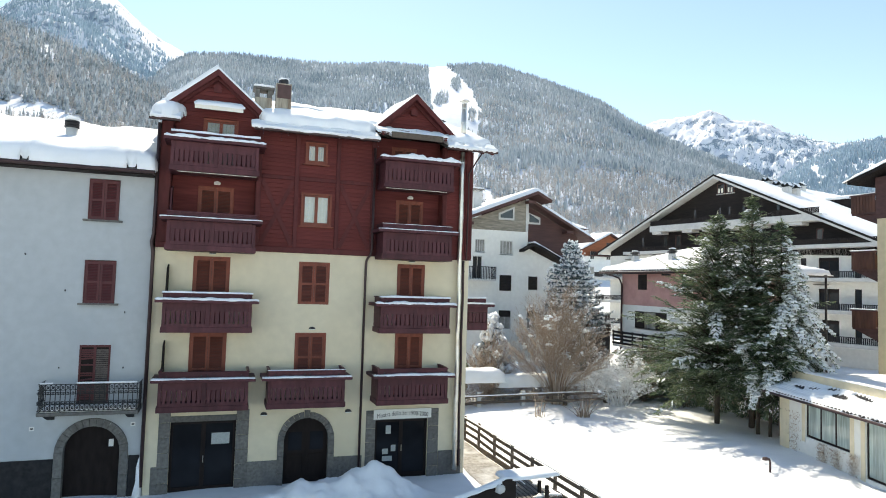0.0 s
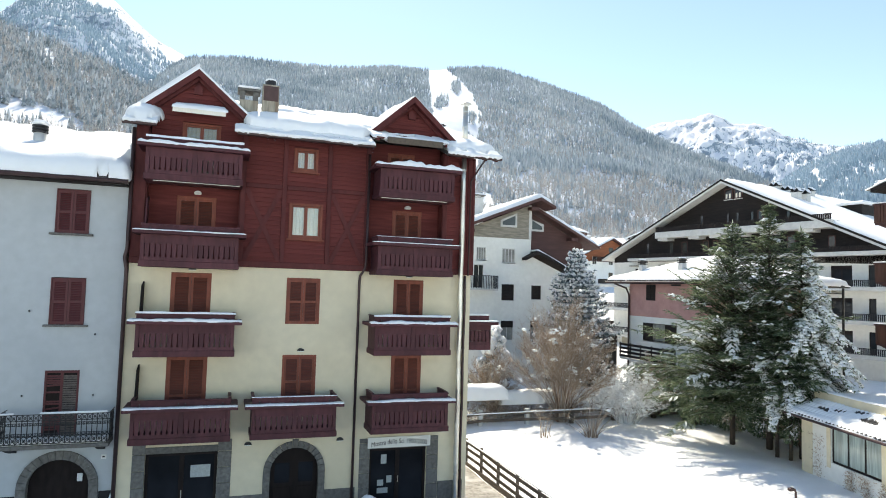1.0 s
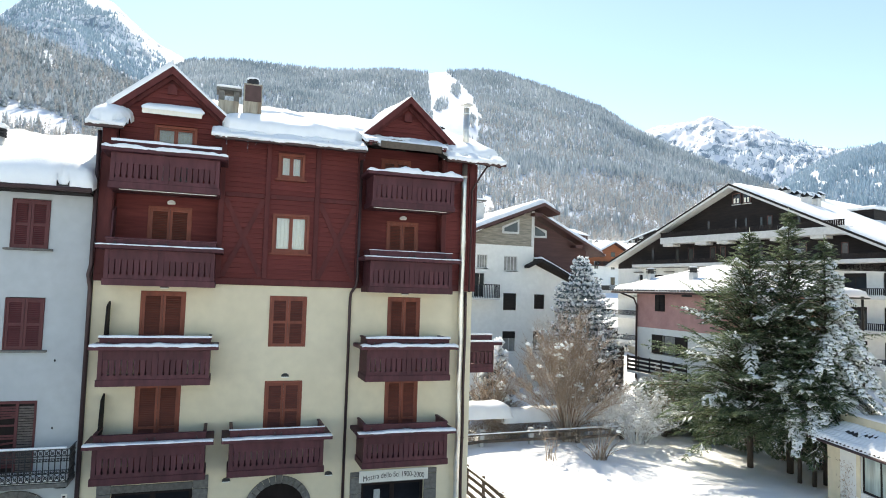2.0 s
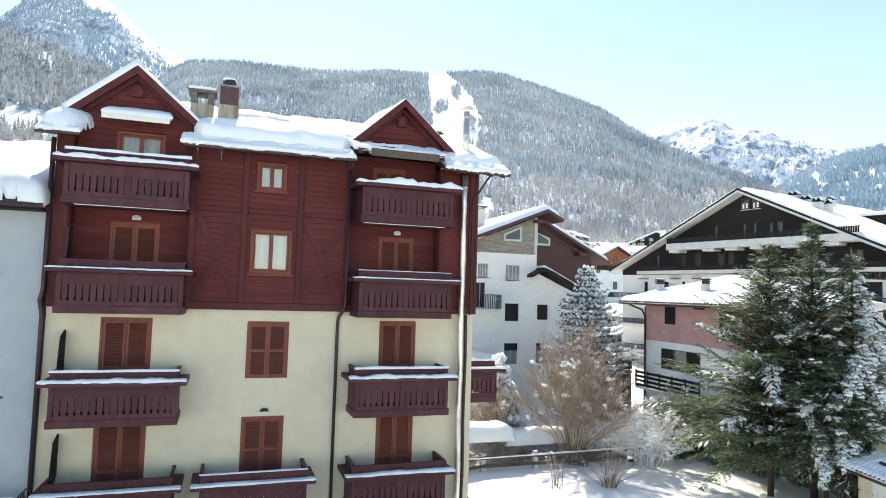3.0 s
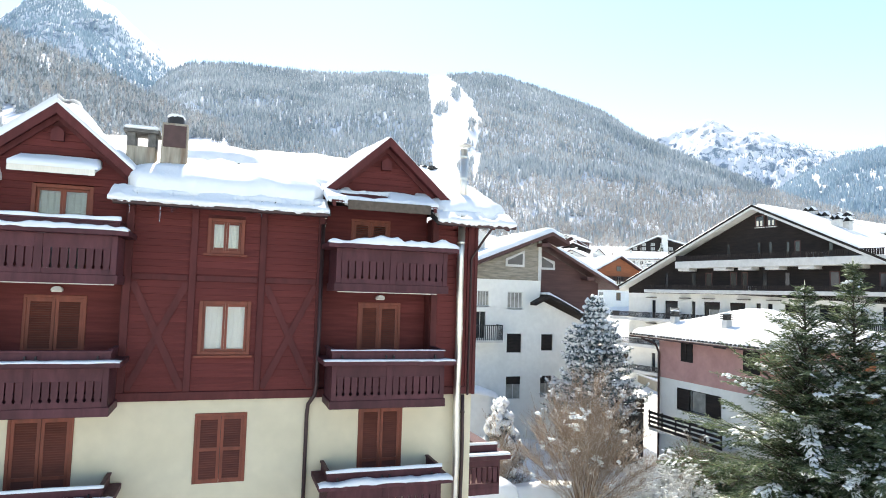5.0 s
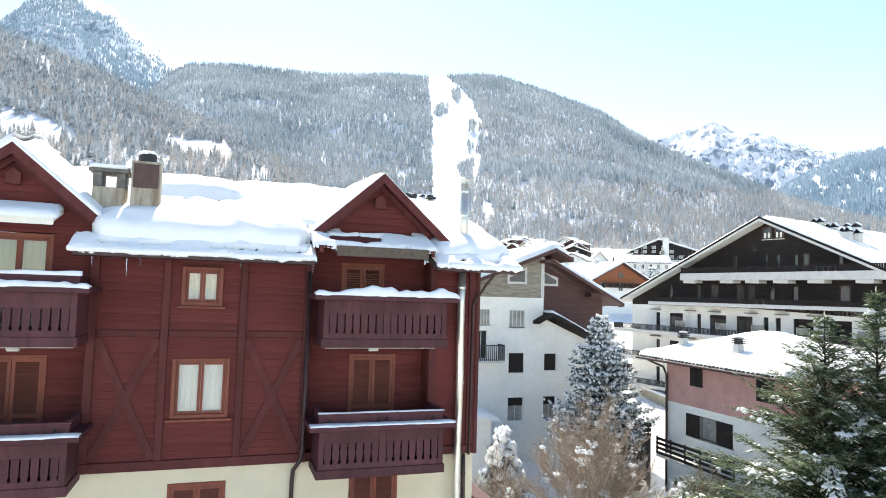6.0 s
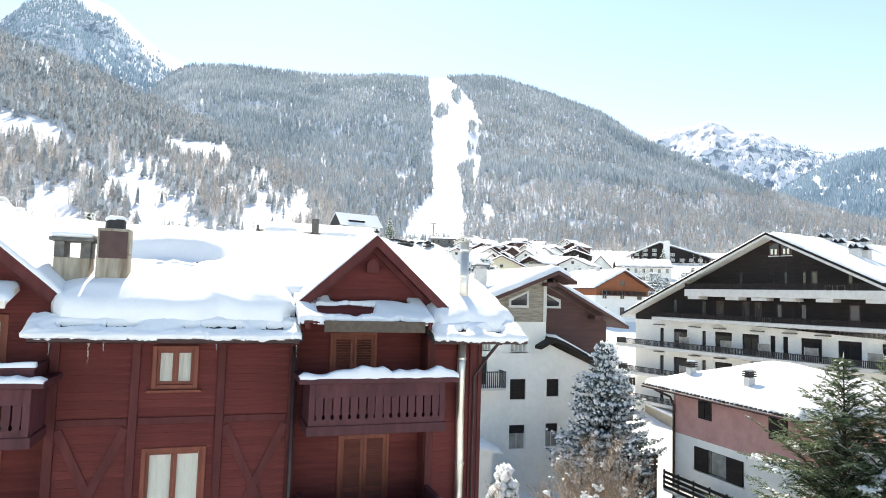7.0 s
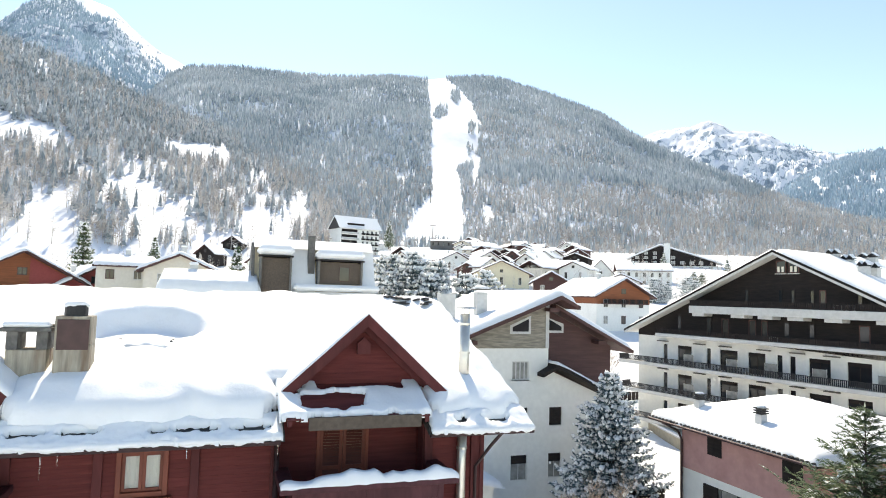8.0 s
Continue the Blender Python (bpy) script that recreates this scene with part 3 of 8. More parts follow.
for (a, b), (da, db) in zip(BAYS, ((-1.08, 0.24), (6.82, 8.02))):
    bm = B()
    wall_with_holes(bm, a, b, ZSPLIT, ZEAVE + 0.3, Y0 + 0.42, Y0 + 0.6, [(da, db, RAILS[4] - 1.15, DOOR_TOPS[4])] + ([(6.55, 7.65, 11.9, 13.75)] if a > 0 else []))
    box(bm, a - 0.02, a, Y0 + 0.3, Y0 + 0.6, ZSPLIT, ZEAVE)
    box(bm, b, b + 0.02, Y0 + 0.3, Y0 + 0.6, ZSPLIT, ZEAVE)
    part("bay_wall", bm, SIDING, house, "recessed red boarded bay wall")


def boards(parent, x0, x1, z0, z1, y, pitch=0.17, gaps=()):
    """Lapped boards, each its own piece, over a stretch of wall; gaps: openings (x0, x1, z0, z1)."""
    n = max(1, round((z1 - z0) / pitch))
    h = (z1 - z0) / n
    meshes, base = {}, ORIGIN[parent.name]
    for k in range(n):
        z = z0 + k * h
        runs = [(x0, x1)]
        for g in gaps:
            if g[2] < z + h * 0.5 < g[3]:
                runs = [q for a, b in runs for q in ((a, min(b, g[0])), (max(a, g[1]), b)) if q[1] - q[0] > 0.05]
        for a, b in runs:
            key = round(b - a, 3)
            if key not in meshes:
                bm = prism(B(), [(0, 0), (-0.026, 0.004), (-0.012, h - 0.003), (0, h - 0.003)], "x", 0.003, key - 0.003)
                meshes[key] = mesh_of(bm, "board", SIDING)
            pieces("board", meshes[key], parent, [Vector((a, y, z)) - base])


POSTS = [(-2.45, -2.05), (1.05, 1.22), (2.50, 2.66), (4.14, 4.30), (5.60, 5.78), (8.74, 8.92), (9.80, 10.05)]
bm = B()
for a, b in POSTS:
    pb = box(B(), a, b, YT - 0.07, YT - 0.001, ZSPLIT + 0.22, ZEAVE - 0.03, 0.008)
    part("post", pb, TRIM, timber)
for a, b in ((XL, -2.02), (1.02, 5.78), (8.72, XR)):
    part("sill_beam", box(B(), a, b, YT - 0.075, YT - 0.002, ZSPLIT + 0.01, ZSPLIT + 0.215, 0.008), TRIM, timber)
for a, b in ((1.24, 2.48), (2.68, 4.12), (4.32, 5.58)):
    part("rail_beam", box(B(), a, b, YT - 0.055, YT - 0.001, 11.92, 12.06, 0.006), TRIM, timber)
for a, b in ((1.26, 2.46), (4.34, 5.56)):
    for p, q in (((a, 9.3), (b, 11.86)), ((b, 9.3), (a, 11.86))):
        bm = bar(B(), (p[0], YT - 0.048 - (0.004 if p[0] == a else 0), p[1]), (q[0], YT - 0.048 - (0.004 if p[0] == a else 0), q[1]), 0.16, 0.026, up=(0, -1, 0.0))
        part("brace", bm, TRIM, timber)

# balconies
plank = prism(B(), [(-0.062, 0.0), (0.062, 0.0), (0.062, 0.02), (0.050, 0.03), (0.050, 0.07), (0.066, 0.09), (0.066, 0.44), (-0.066, 0.44), (-0.066, 0.09), (-0.050, 0.07), (-0.050, 0.03), (-0.062, 0.02)], "y", -0.015, 0.015)
PLANK = mesh_of(plank, "plank", BALCONY)


def balcony(x0, x1, zr, front=25.02, wall_y=Y0, snow=0.5, seed=1, top_snow=True, inner=True, label="dark brown boarded balcony with slotted planks and snow on its rail", parent=None, slots=True):
    """A boarded balcony: floor, skirt, slotted front and side boards, an outer ledge at zr and a rail above it."""
    parent = parent or house
    rng = random.Random(seed)
    zb = zr - 1.2
    bal = part("balcony", box(B(), x0 - 0.04, x1 + 0.04, front - 0.03, wall_y, zb, zb + 0.20, 0.01), BALCONY, parent, label)
    org = ORIGIN[bal.name]
    # front panel: strips above and below the slots
    lo, hi = zb + 0.32, zb + 0.76
    part("lower_board", box(B(), x0, x1, front, front + 0.03, zb + 0.202, lo - 0.002), BALCONY, bal)
    part("upper_board", box(B(), x0, x1, front, front + 0.03, hi + 0.002, zr - 0.135), BALCONY, bal)
    for a, b in ((x0, x0 + 0.12), (x1 - 0.12, x1), ((x0 + x1) / 2 - 0.08, (x0 + x1) / 2 + 0.08)):
        part("stile", box(B(), a, b, front - 0.012, front + 0.038, zb + 0.204, zr - 0.135, 0.004), BALCONY, bal)
    for s in (x0, x1 - 0.03):
        part("side_panel", box(B(), s, s + 0.03, front + 0.042, wall_y - 0.003, zb + 0.202, zr - 0.135), BALCONY, bal)
    half = ((x1 - x0) / 2 - 0.20)
    n = max(2, round(half / 0.168))
    w = half / n
    for side in (x0 + 0.12, (x0 + x1) / 2 + 0.08):
        pieces("plank", PLANK, bal, [Matrix.Translation(Vector((side + (k + 0.5) * w, front + 0.015, lo)) - org) @ Matrix.Diagonal((w / 0.168 * 1.04, 1, 1, 1)) for k in range(n)])
    # outer ledge, on three sides
    bm = B()
    box(bm, x0 - 0.24, x1 + 0.24, front - 0.24, front + 0.03, zr - 0.13, zr - 0.003, 0.012)
    for s in (x0 - 0.24, x1 - 0.03):
        box(bm, s, s + 0.27, front + 0.035, wall_y - 0.01, zr - 0.13, zr - 0.003, 0.012)
    part("ledge", bm, BALCONY, bal)
    if inner:
        bm = B()
        box(bm, x0, x1, front + 0.06, front + 0.10, zr, zr + 0.17)
        box(bm, x0 - 0.03, x1 + 0.03, front + 0.03, front + 0.14, zr + 0.172, zr + 0.22, 0.008)
        for s in (x0 + 0.01, x1 - 0.05):
            box(bm, s, s + 0.04, front + 0.145, wall_y - 0.01, zr, zr + 0.20)
            box(bm, s - 0.03, s + 0.07, front + 0.145, wall_y - 0.01, zr + 0.202, zr + 0.25, 0.008)
        part("rail", bm, BALCONY, bal)
        for k in (0, 0.46, 0.54, 1):
            x = x0 + 0.25 + (x1 - x0 - 0.5) * k
            part("bracket", box(B(), x - 0.015, x + 0.015, front - 0.02, front + 0.06, zr, zr + 0.10), IRON, bal)
    # lying snow
    if snow:
        bm = B()
        n = int((x1 - x0 + 0.46) / 0.09)
        prev = None
        for k in range(n + 1):
            x = x0 - 0.23 + (x1 - x0 + 0.46) * k / n
            t = snow * (0.085 + 0.09 * wobble(x, zr, 1.4, seed) + 0.05 * wobble(x, zr, 5, seed))
            t = max(0.012, t) * (0.4 if k in (0, n) else 1)
            dr = (0.05 * max(0, wobble(x, zr, 1.5, seed + 4)) + 0.04 * max(0, wobble(x, zr, 6.0, seed + 6))) * min(1.0, snow * 1.6)
            ring = [bm.verts.new((x, yy, zz)) for yy, zz in ((front - 0.25 - dr * 0.4, zr - 0.02 - dr), (front - 0.245 - dr * 0.3, zr + t * 0.6), (front - 0.17, zr + t), (front - 0.03, zr + t), (front + 0.03, zr + t * 0.5), (front + 0.04, zr - 0.002))]
            if prev:
                for i in range(5):
                    bm.faces.new((prev[i], ring[i], ring[i + 1], prev[i + 1]))
            else:
                bm.faces.new(ring)
            prev = ring
        bm.faces.new(prev[::-1])
        part("snow", bm, SNOW, bal, "strip of snow along the ledge", smooth=True)
    if inner and top_snow:
        bm = B()
        n = int((x1 - x0) / 0.1)
        prev = None
        for k in range(n + 1):
            x = x0 - 0.03 + (x1 - x0 + 0.06) * k / n
            t = max(0.01, snow * (0.09 + 0.05 * wobble(x, zr + 5, 1.5, seed + 2)))
            ring = [bm.verts.new((x, yy, zz)) for yy, zz in ((front + 0.02, zr + 0.215), (front + 0.03, zr + 0.22 + t * 0.8), (front + 0.07, zr + 0.22 + t), (front + 0.13, zr + 0.22 + t * 0.7), (front + 0.15, zr + 0.215))]
            if prev:
                for i in range(4):
                    bm.faces.new((prev[i], ring[i], ring[i + 1], prev[i + 1]))
            else:
                bm.faces.new(ring)
            prev = ring
        bm.faces.new(prev[::-1])
        part("snow", bm, SNOW, bal, "strip of snow along the rail", smooth=True)
    return bal


for k, s in ((5, 0.9), (4, 0.22), (3, 0.65), (2, 0.25)):
    balcony(-2.0, 1.05, RAILS[k], snow=s, seed=k, top_snow=k in (5, 3))
for xa, xb in ((-1.75, 1.0), (6.0, 8.6)):
    part("pale_strip", box(B(), xa, xb, 25.16, 25.20, RAILS[5] - 1.225, RAILS[5] - 1.203), PAPER, house, "thin pale strip under the balcony front")
for k in (2, 3, 4):
    part("side_screen", prism(B(), [(25.55, RAILS[k] + 0.1), (Y0 - 0.003, RAILS[k] + 0.1), (Y0 - 0.003, RAILS[k] + 1.25), (25.75, RAILS[k] + 1.1)], "x", -1.98, -1.93), BALCONY if k == 4 else DARKWOOD, house, "dark boarded balcony screen")
for k, s in ((5, 1.5), (4, 0.22), (3, 0.75), (2, 0.5)):
    balcony(5.92, 8.82, RAILS[k], snow=s, seed=k + 10, top_snow=k in (3, 4), inner=k != 5)
balcony(1.75, 4.62, 4.33, snow=0.24, seed=31, label="small dark brown balcony over the entrance, snow on its ledge")
# the balcony on the gable end
side = part("balcony", box(B(), XR, XR + 1.25, 26.9, 30.0, 5.95, 6.15, 0.01), BALCONY, house, "brown balcony on the side wall, snow on its rail")
bm = B()
box(bm, XR + 1.21, XR + 1.25, 26.9, 30.0, 6.152, 7.0)
box(bm, XR + 0.01, XR + 1.2, 26.9, 26.93, 6.152, 6.28)
box(bm, XR + 0.01, XR + 1.2, 26.9, 26.93, 6.76, 7.0)
box(bm, XR + 0.01, XR + 1.5, 26.66, 26.94, 7.002, 7.12, 0.01)
box(bm, XR + 1.0, XR + 1.5, 26.945, 30.0, 7.002, 7.12, 0.01)
box(bm, XR + 0.01, XR + 1.2, 27.0, 27.04, 7.125, 7.36)
part("panel", bm, BALCONY, side)
pieces("plank", PLANK, side, [Vector((XR + 0.1 + 0.168 * k, 26.915, 6.30)) - ORIGIN[side.name] for k in range(7)])
bm = B()
box(bm, XR + 0.01, XR + 1.5, 26.65, 26.9, 7.122, 7.19, 0.03)
box(bm, XR + 0.01, XR + 1.22, 26.98, 27.08, 7.362, 7.44, 0.03)
part("snow", bm, SNOW, side)

# windows and balcony doors
for k in (2, 3):
    shuttered(house, -1.10, 0.22, RAILS[k] - 1.15, DOOR_TOPS[k], Y0 + 0.02, name="balcony_door", label="closed orange-brown louvred balcony shutters")
    shuttered(house, 6.86, 8.06, RAILS[k] - 1.15, DOOR_TOPS[k], Y0 + 0.02, name="balcony_door", label="closed orange-brown louvred balcony shutters")
shuttered(house, -1.08, 0.24, RAILS[4] - 1.15, DOOR_TOPS[4], Y0 + 0.44, name="balcony_door", label="closed orange-brown louvred balcony shutters")
shuttered(house, 6.82, 8.02, RAILS[4] - 1.15, DOOR_TOPS[4], Y0 + 0.44, name="balcony_door", label="closed orange-brown louvred balcony shutters")
shuttered(house, 6.55, 7.65, 11.9, 13.7, Y0 + 0.44, name="balcony_door", label="closed orange-brown louvred balcony shutters")
shuttered(house, 2.82, 4.04, 7.0, 8.62, Y0 + 0.02)
shuttered(house, 2.78, 4.0, 4.0, 5.80, Y0 + 0.02, name="balcony_door")
glazed(house, 2.78, 4.00, 10.12, 11.45, YT - 0.02)
glazed(house, 2.88, 3.76, 12.62, 13.50, YT - 0.02)
for x, y, z in ((-0.43, Y0 - 0.0, 8.86), (7.46, Y0, 8.86), (3.42, Y0, 6.02), (1.72, Y0, 2.72), (5.0, Y0, 2.72), (-0.4, Y0 + 0.42, 11.6), (7.42, Y0 + 0.42, 11.6)):
    bm = B()
    for k in range(5):
        a0, a1 = math.pi * k / 5, math.pi * (k + 1) / 5
        prism(bm, [(x, z), (x + 0.13 * math.cos(a0), z + 0.10 * math.sin(a0)), (x + 0.13 * math.cos(a1), z + 0.10 * math.sin(a1))], "y", y - 0.12, y - 0.003)
    lamp = part("wall_lamp", bm, IRON if y < Y0 + 0.1 else CONCRETE, house, "dark half-round wall lamp" if y < Y0 + 0.1 else "pale half-round wall lamp")
    part("glass", box(B(), x - 0.11, x + 0.11, y - 0.10, y - 0.004, z - 0.035, z - 0.003), PAPER, lamp)

# roof: slab, eaves, gutter
bm = B()
prism(bm, [(EAVE_Y, ZEAVE - 0.14), (RIDGE_Y, RIDGE_Z - 0.14), (YB + 0.8, roof_z(0, YB + 0.8) - 0.14), (YB + 0.8, roof_z(0, YB + 0.8)), (RIDGE_Y, RIDGE_Z), (EAVE_Y, ZEAVE)], "x", 8.6, 10.85)
prism(bm, [(EAVE_Y, ZEAVE - 0.14), (RIDGE_Y, RIDGE_Z - 0.14), (YB + 0.8, roof_z(0, YB + 0.8) - 0.14), (YB + 0.8, roof_z(0, YB + 0.8)), (RIDGE_Y, RIDGE_Z), (EAVE_Y, ZEAVE)], "x", 0.85, 5.78)
prism(bm, [(26.9, roof_z(0, 26.9) - 0.14), (RIDGE_Y, RIDGE_Z - 0.14), (YB + 0.8, roof_z(0, YB + 0.8) - 0.14), (YB + 0.8, roof_z(0, YB + 0.8)), (RIDGE_Y, RIDGE_Z), (26.9, roof_z(0, 26.9))], "x", 5.78, 8.6)
prism(bm, [(26.9, roof_z(0, 26.9) - 0.14), (RIDGE_Y, RIDGE_Z - 0.14), (YB + 0.8, roof_z(0, YB + 0.8) - 0.14), (YB + 0.8, roof_z(0, YB + 0.8)), (RIDGE_Y, RIDGE_Z), (26.9, roof_z(0, 26.9))], "x", -2.7, 0.85)
prism(bm, [(EAVE_Y, ZEAVE - 0.12), (26.9, roof_z(0, 26.9) - 0.14), (26.9, roof_z(0, 26.9)), (EAVE_Y, ZEAVE)], "x", -2.75, -1.78)
roof = part("roof", bm, ROOFDARK, house, "dark slate roof under deep snow")
for a, b in ((0.85, 5.7), (8.62, 10.9), (-2.8, -1.76)):
    bm = B()
    prism(bm, [(EAVE_Y - 0.11, ZEAVE - 0.10), (EAVE_Y - 0.09, ZEAVE - 0.17), (EAVE_Y - 0.02, ZEAVE - 0.19), (EAVE_Y + 0.03, ZEAVE - 0.16), (EAVE_Y + 0.03, ZEAVE - 0.14), (EAVE_Y - 0.02, ZEAVE - 0.17), (EAVE_Y - 0.08, ZEAVE - 0.15), (EAVE_Y - 0.10, ZEAVE - 0.10)], "x", a, b)
    part("gutter", bm, COPPER, roof)
for x in (1.5, 2.15, 3.0, 3.55, 4.4, 5.2, 9.15, 9.7, 10.3, 10.75):
    bm = B()
    prism(bm, [(EAVE_Y + 0.12, roof_z(0, EAVE_Y + 0.12) - 0.26), (Y0 - 0.07, roof_z(0, Y0) - 0.30), (Y0 - 0.07, roof_z(0, Y0) - 0.15), (EAVE_Y + 0.08, roof_z(0, EAVE_Y + 0.08) - 0.15)], "x", x - 0.05, x + 0.05)
    part("rafter_end", bm, TRIM, roof)


def dormer(xc, half, z_base, z_top, y_face, back, over=0.42, board_gap=(), rim_snow=0.02):
    """A steep gabled dormer: boarded front, roof slabs that run back into the main roof, bargeboards and snow."""
    s = (z_top - z_base) / half
    d = part("dormer", prism(B(), [(xc - half + 0.12, z_base - 0.1), (xc + half - 0.12, z_base - 0.1), (xc, z_top - 0.32)], "y", y_face + 0.04, y_face + 0.2), TRIM, house, "dark red boarded gable dormer")
    org = ORIGIN[d.name]
    n = int((z_top - 0.35 - z_base) / 0.17)
    for k in range(n):
        z = z_base + 0.17 * k
        w0, w1 = half - 0.14 - (z - z_base) / s, half - 0.14 - (z + 0.165 - z_base) / s
        if w1 < 0.05:
            break
        gaps = [g for g in board_gap if g[2] < z + 0.08 < g[3]]
        runs = [(xc - w0, xc - w1, xc + w1, xc + w0)] if not gaps else [(xc - w0, xc - w1, gaps[0][0], gaps[0][0]), (gaps[0][1], gaps[0][1], xc + w1, xc + w0)]
        for a, b, c, e in runs:
            bm = B()
            v = [bm.verts.new(p) for p in ((a, y_face + 0.01, z), (e, y_face + 0.01, z), (c, y_face + 0.032, z + 0.166), (b, y_face + 0.032, z + 0.166), (a, y_face + 0.045, z), (e, y_face + 0.045, z), (c, y_face + 0.045, z + 0.166), (b, y_face + 0.045, z + 0.166))]
            for f in ((0, 1, 2, 3), (7, 6, 5, 4), (0, 4, 5, 1), (1, 5, 6, 2), (2, 6, 7, 3), (3, 7, 4, 0)):
                bm.faces.new([v[i] for i in f])
            part("board", bm, SIDING, d)
    yf = y_face - over
    th = 0.13
    for sg in (-1, 1):
        ends = [(xc, z_top), (xc + sg * (half + 0.08), z_top - s * (half + 0.08))]
        lo = [(p, q - th * math.hypot(1, s)) for p, q in ends]
        part("dormer_roof", prism(B(), [ends[0], ends[1], lo[1], lo[0]] if sg > 0 else [ends[1], ends[0], lo[0], lo[1]], "y", yf, back), TRIM, d, "dark red boarded dormer roof")
        # the bargeboard, and a rafter a little behind it
        for y, drop, w in ((yf - 0.025, 0.0, 0.24), (y_face - 0.10, 0.02, 0.16)):
            o = th * math.hypot(1, s) + drop if drop else -0.005
            q = [(xc, z_top - o), (xc + sg * (half + 0.09), z_top - s * (half + 0.09) - o)]
            r = [(p, z - w * math.hypot(1, s) * 0.8) for p, z in q]
            part("bargeboard", prism(B(), [q[0], q[1], r[1], r[0]], "y", y, y + 0.05), TRIM, d)
        # snow on the slope: thin at the front rim, deep behind
        cols, rows = 14, 26
        verts = []
        for i in range(cols):
            f = i / (cols - 1)
            for j in range(rows):
                g = j / (rows - 1)
                y = yf - 0.03 + (back - yf) * g
                x = xc + sg * (half + 0.06) * f
                rim = min(1.0, (g * (back - yf)) / 0.5, (1 - f) * 6 + 0.35)
                t = (rim_snow if sg > 0 else max(rim_snow, 2.4 * rim_snow - 0.03)) + (0.07 + 0.30 * min(1.0, max(0.0, g * (back - yf) - 0.25) / 1.3)) * math.sqrt(max(0, rim)) * (0.75 + 0.6 * wobble(x, y, 1.3, 8)) * (1 if f < 0.97 else 0.25)
                verts.append((x - 0.0, y - 0.02 * wobble(x, y, 4, 3), z_top - s * (half + 0.06) * f + t))
        base = [(x, y, z - 0.42) for x, y, z in verts]
        bm = B()
        top = [bm.verts.new(v) for v in verts]
        for i in range(cols - 1):
            for j in range(rows - 1):
                bm.faces.new((top[i * rows + j], top[(i + 1) * rows + j], top[(i + 1) * rows + j + 1], top[i * rows + j + 1]))
        edge = [i * rows for i in range(cols)] + [(cols - 1) * rows + j for j in range(1, rows)]
        low = []
        for e in edge:
            x, y, z = verts[e]
            f = abs(x - xc) / (half + 0.06)
            low.append(bm.verts.new((x, y, z_top - s * abs(x - xc) + 0.003)))
        for a, b, p, q in zip(edge, edge[1:], low, low[1:]):
            bm.faces.new((top[a], p, q, top[b]))
        part("snow", bm, SNOW, d, "deep snow on the dormer roof", smooth=True)
    # the little carved block under the peak
    part("carved_block", prism(B(), [(xc - 0.14, z_top - 0.85), (xc + 0.14, z_top - 0.85), (xc + 0.14, z_top - 0.62), (xc, z_top - 0.5), (xc - 0.14, z_top - 0.62)], "y", y_face - 0.10, y_face + 0.0), TRIM, d)
    return d


dormer(7.44, 1.76, 14.42, 16.02, 26.50, 30.2)
dormer(-0.545, 1.75, 14.45, 15.95, 26.28, 30.0, over=0.3, board_gap=(), rim_snow=0.10)
# wall under the left gable, between the balcony and the gable's foot
bm = B()
wall_with_holes(bm, -2.0, 1.05, 12.0, 14.46, Y0 + 0.10, Y0 + 0.30, [(-1.0, 0.28, 12.0, 14.1)])
up = part("gable_wall", bm, TRIM, house)
boards(up, -2.0, 1.05, 12.0, 14.45, Y0 + 0.10, gaps=[(-1.0, 0.28, 12.0, 14.1)])
glazed(house, -1.0, 0.28, 11.9, 14.08, Y0 + 0.12, sill=False, label="tall balcony window with a grey blind", cloth=ROLLER)
# awning over it, snow on top
bm = B()
prism(bm, [(25.45, 14.22), (25.45, 14.40), (Y0 + 0.08, 14.66), (Y0 + 0.08, 14.54), (25.52, 14.30)], "x", -1.30, 0.42)
aw = part("awning", bm, CURTAIN, house, "white folded awning with snow on it")
snow_sheet("snow", lambda x, y: True, (-1.3, 0.42, 25.44, 26.2), lambda x, y: 14.41 + (y - 25.45) * 0.33, 0.09, aw, step=0.08, round_over=0.14, rough=0.03)
# boards of the timber front
for a, b in ((1.22, 2.50), (2.66, 4.14), (4.30, 5.60), (8.92, 9.80)):
    boards(timber, a, b, ZSPLIT + 0.22, ZEAVE - 0.05, YT, gaps=wood_holes)

# the low canopy before the right dormer, with thin sliding snow
CS = 0.388
can = None


def broken(x, y):
    """Where the snow has slid off and the red boards lie bare."""
    return ((x - 6.72) / 0.62) ** 4 + ((y - 25.85) / 0.30) ** 4 < 1 + 0.8 * wobble(x, y, 3, 6)


for k in range(10):
    y = 25.30 + 0.165 * k
    z = 14.04 + (y - 25.3) * CS
    runs = [(5.80, 8.60)]
    for a, b in runs:
        bm = prism(B(), [(y, z), (y + 0.16, z + 0.16 * CS), (y + 0.16, z + 0.16 * CS + 0.03), (y, z + 0.03)], "x", a, b)
        if can is None:
            can = part("canopy", bm, TRIM, house, "low red board canopy below the dormer")
        else:
            part("board", bm, SIDING, can)
for x in (5.86, 6.45, 7.25, 8.0, 8.54):
    part("rafter", prism(B(), [(25.32, 13.93), (26.5, 13.93 + 1.18 * CS), (26.5, 14.03 + 1.18 * CS), (25.32, 14.03)], "x", x - 0.04, x + 0.04), TRIM, can)
part("fascia", box(B(), 6.20, 8.40, 25.24, 25.29, 13.86, 14.10, 0.006), FENCEWOOD, can, "weathered peeling fascia board")
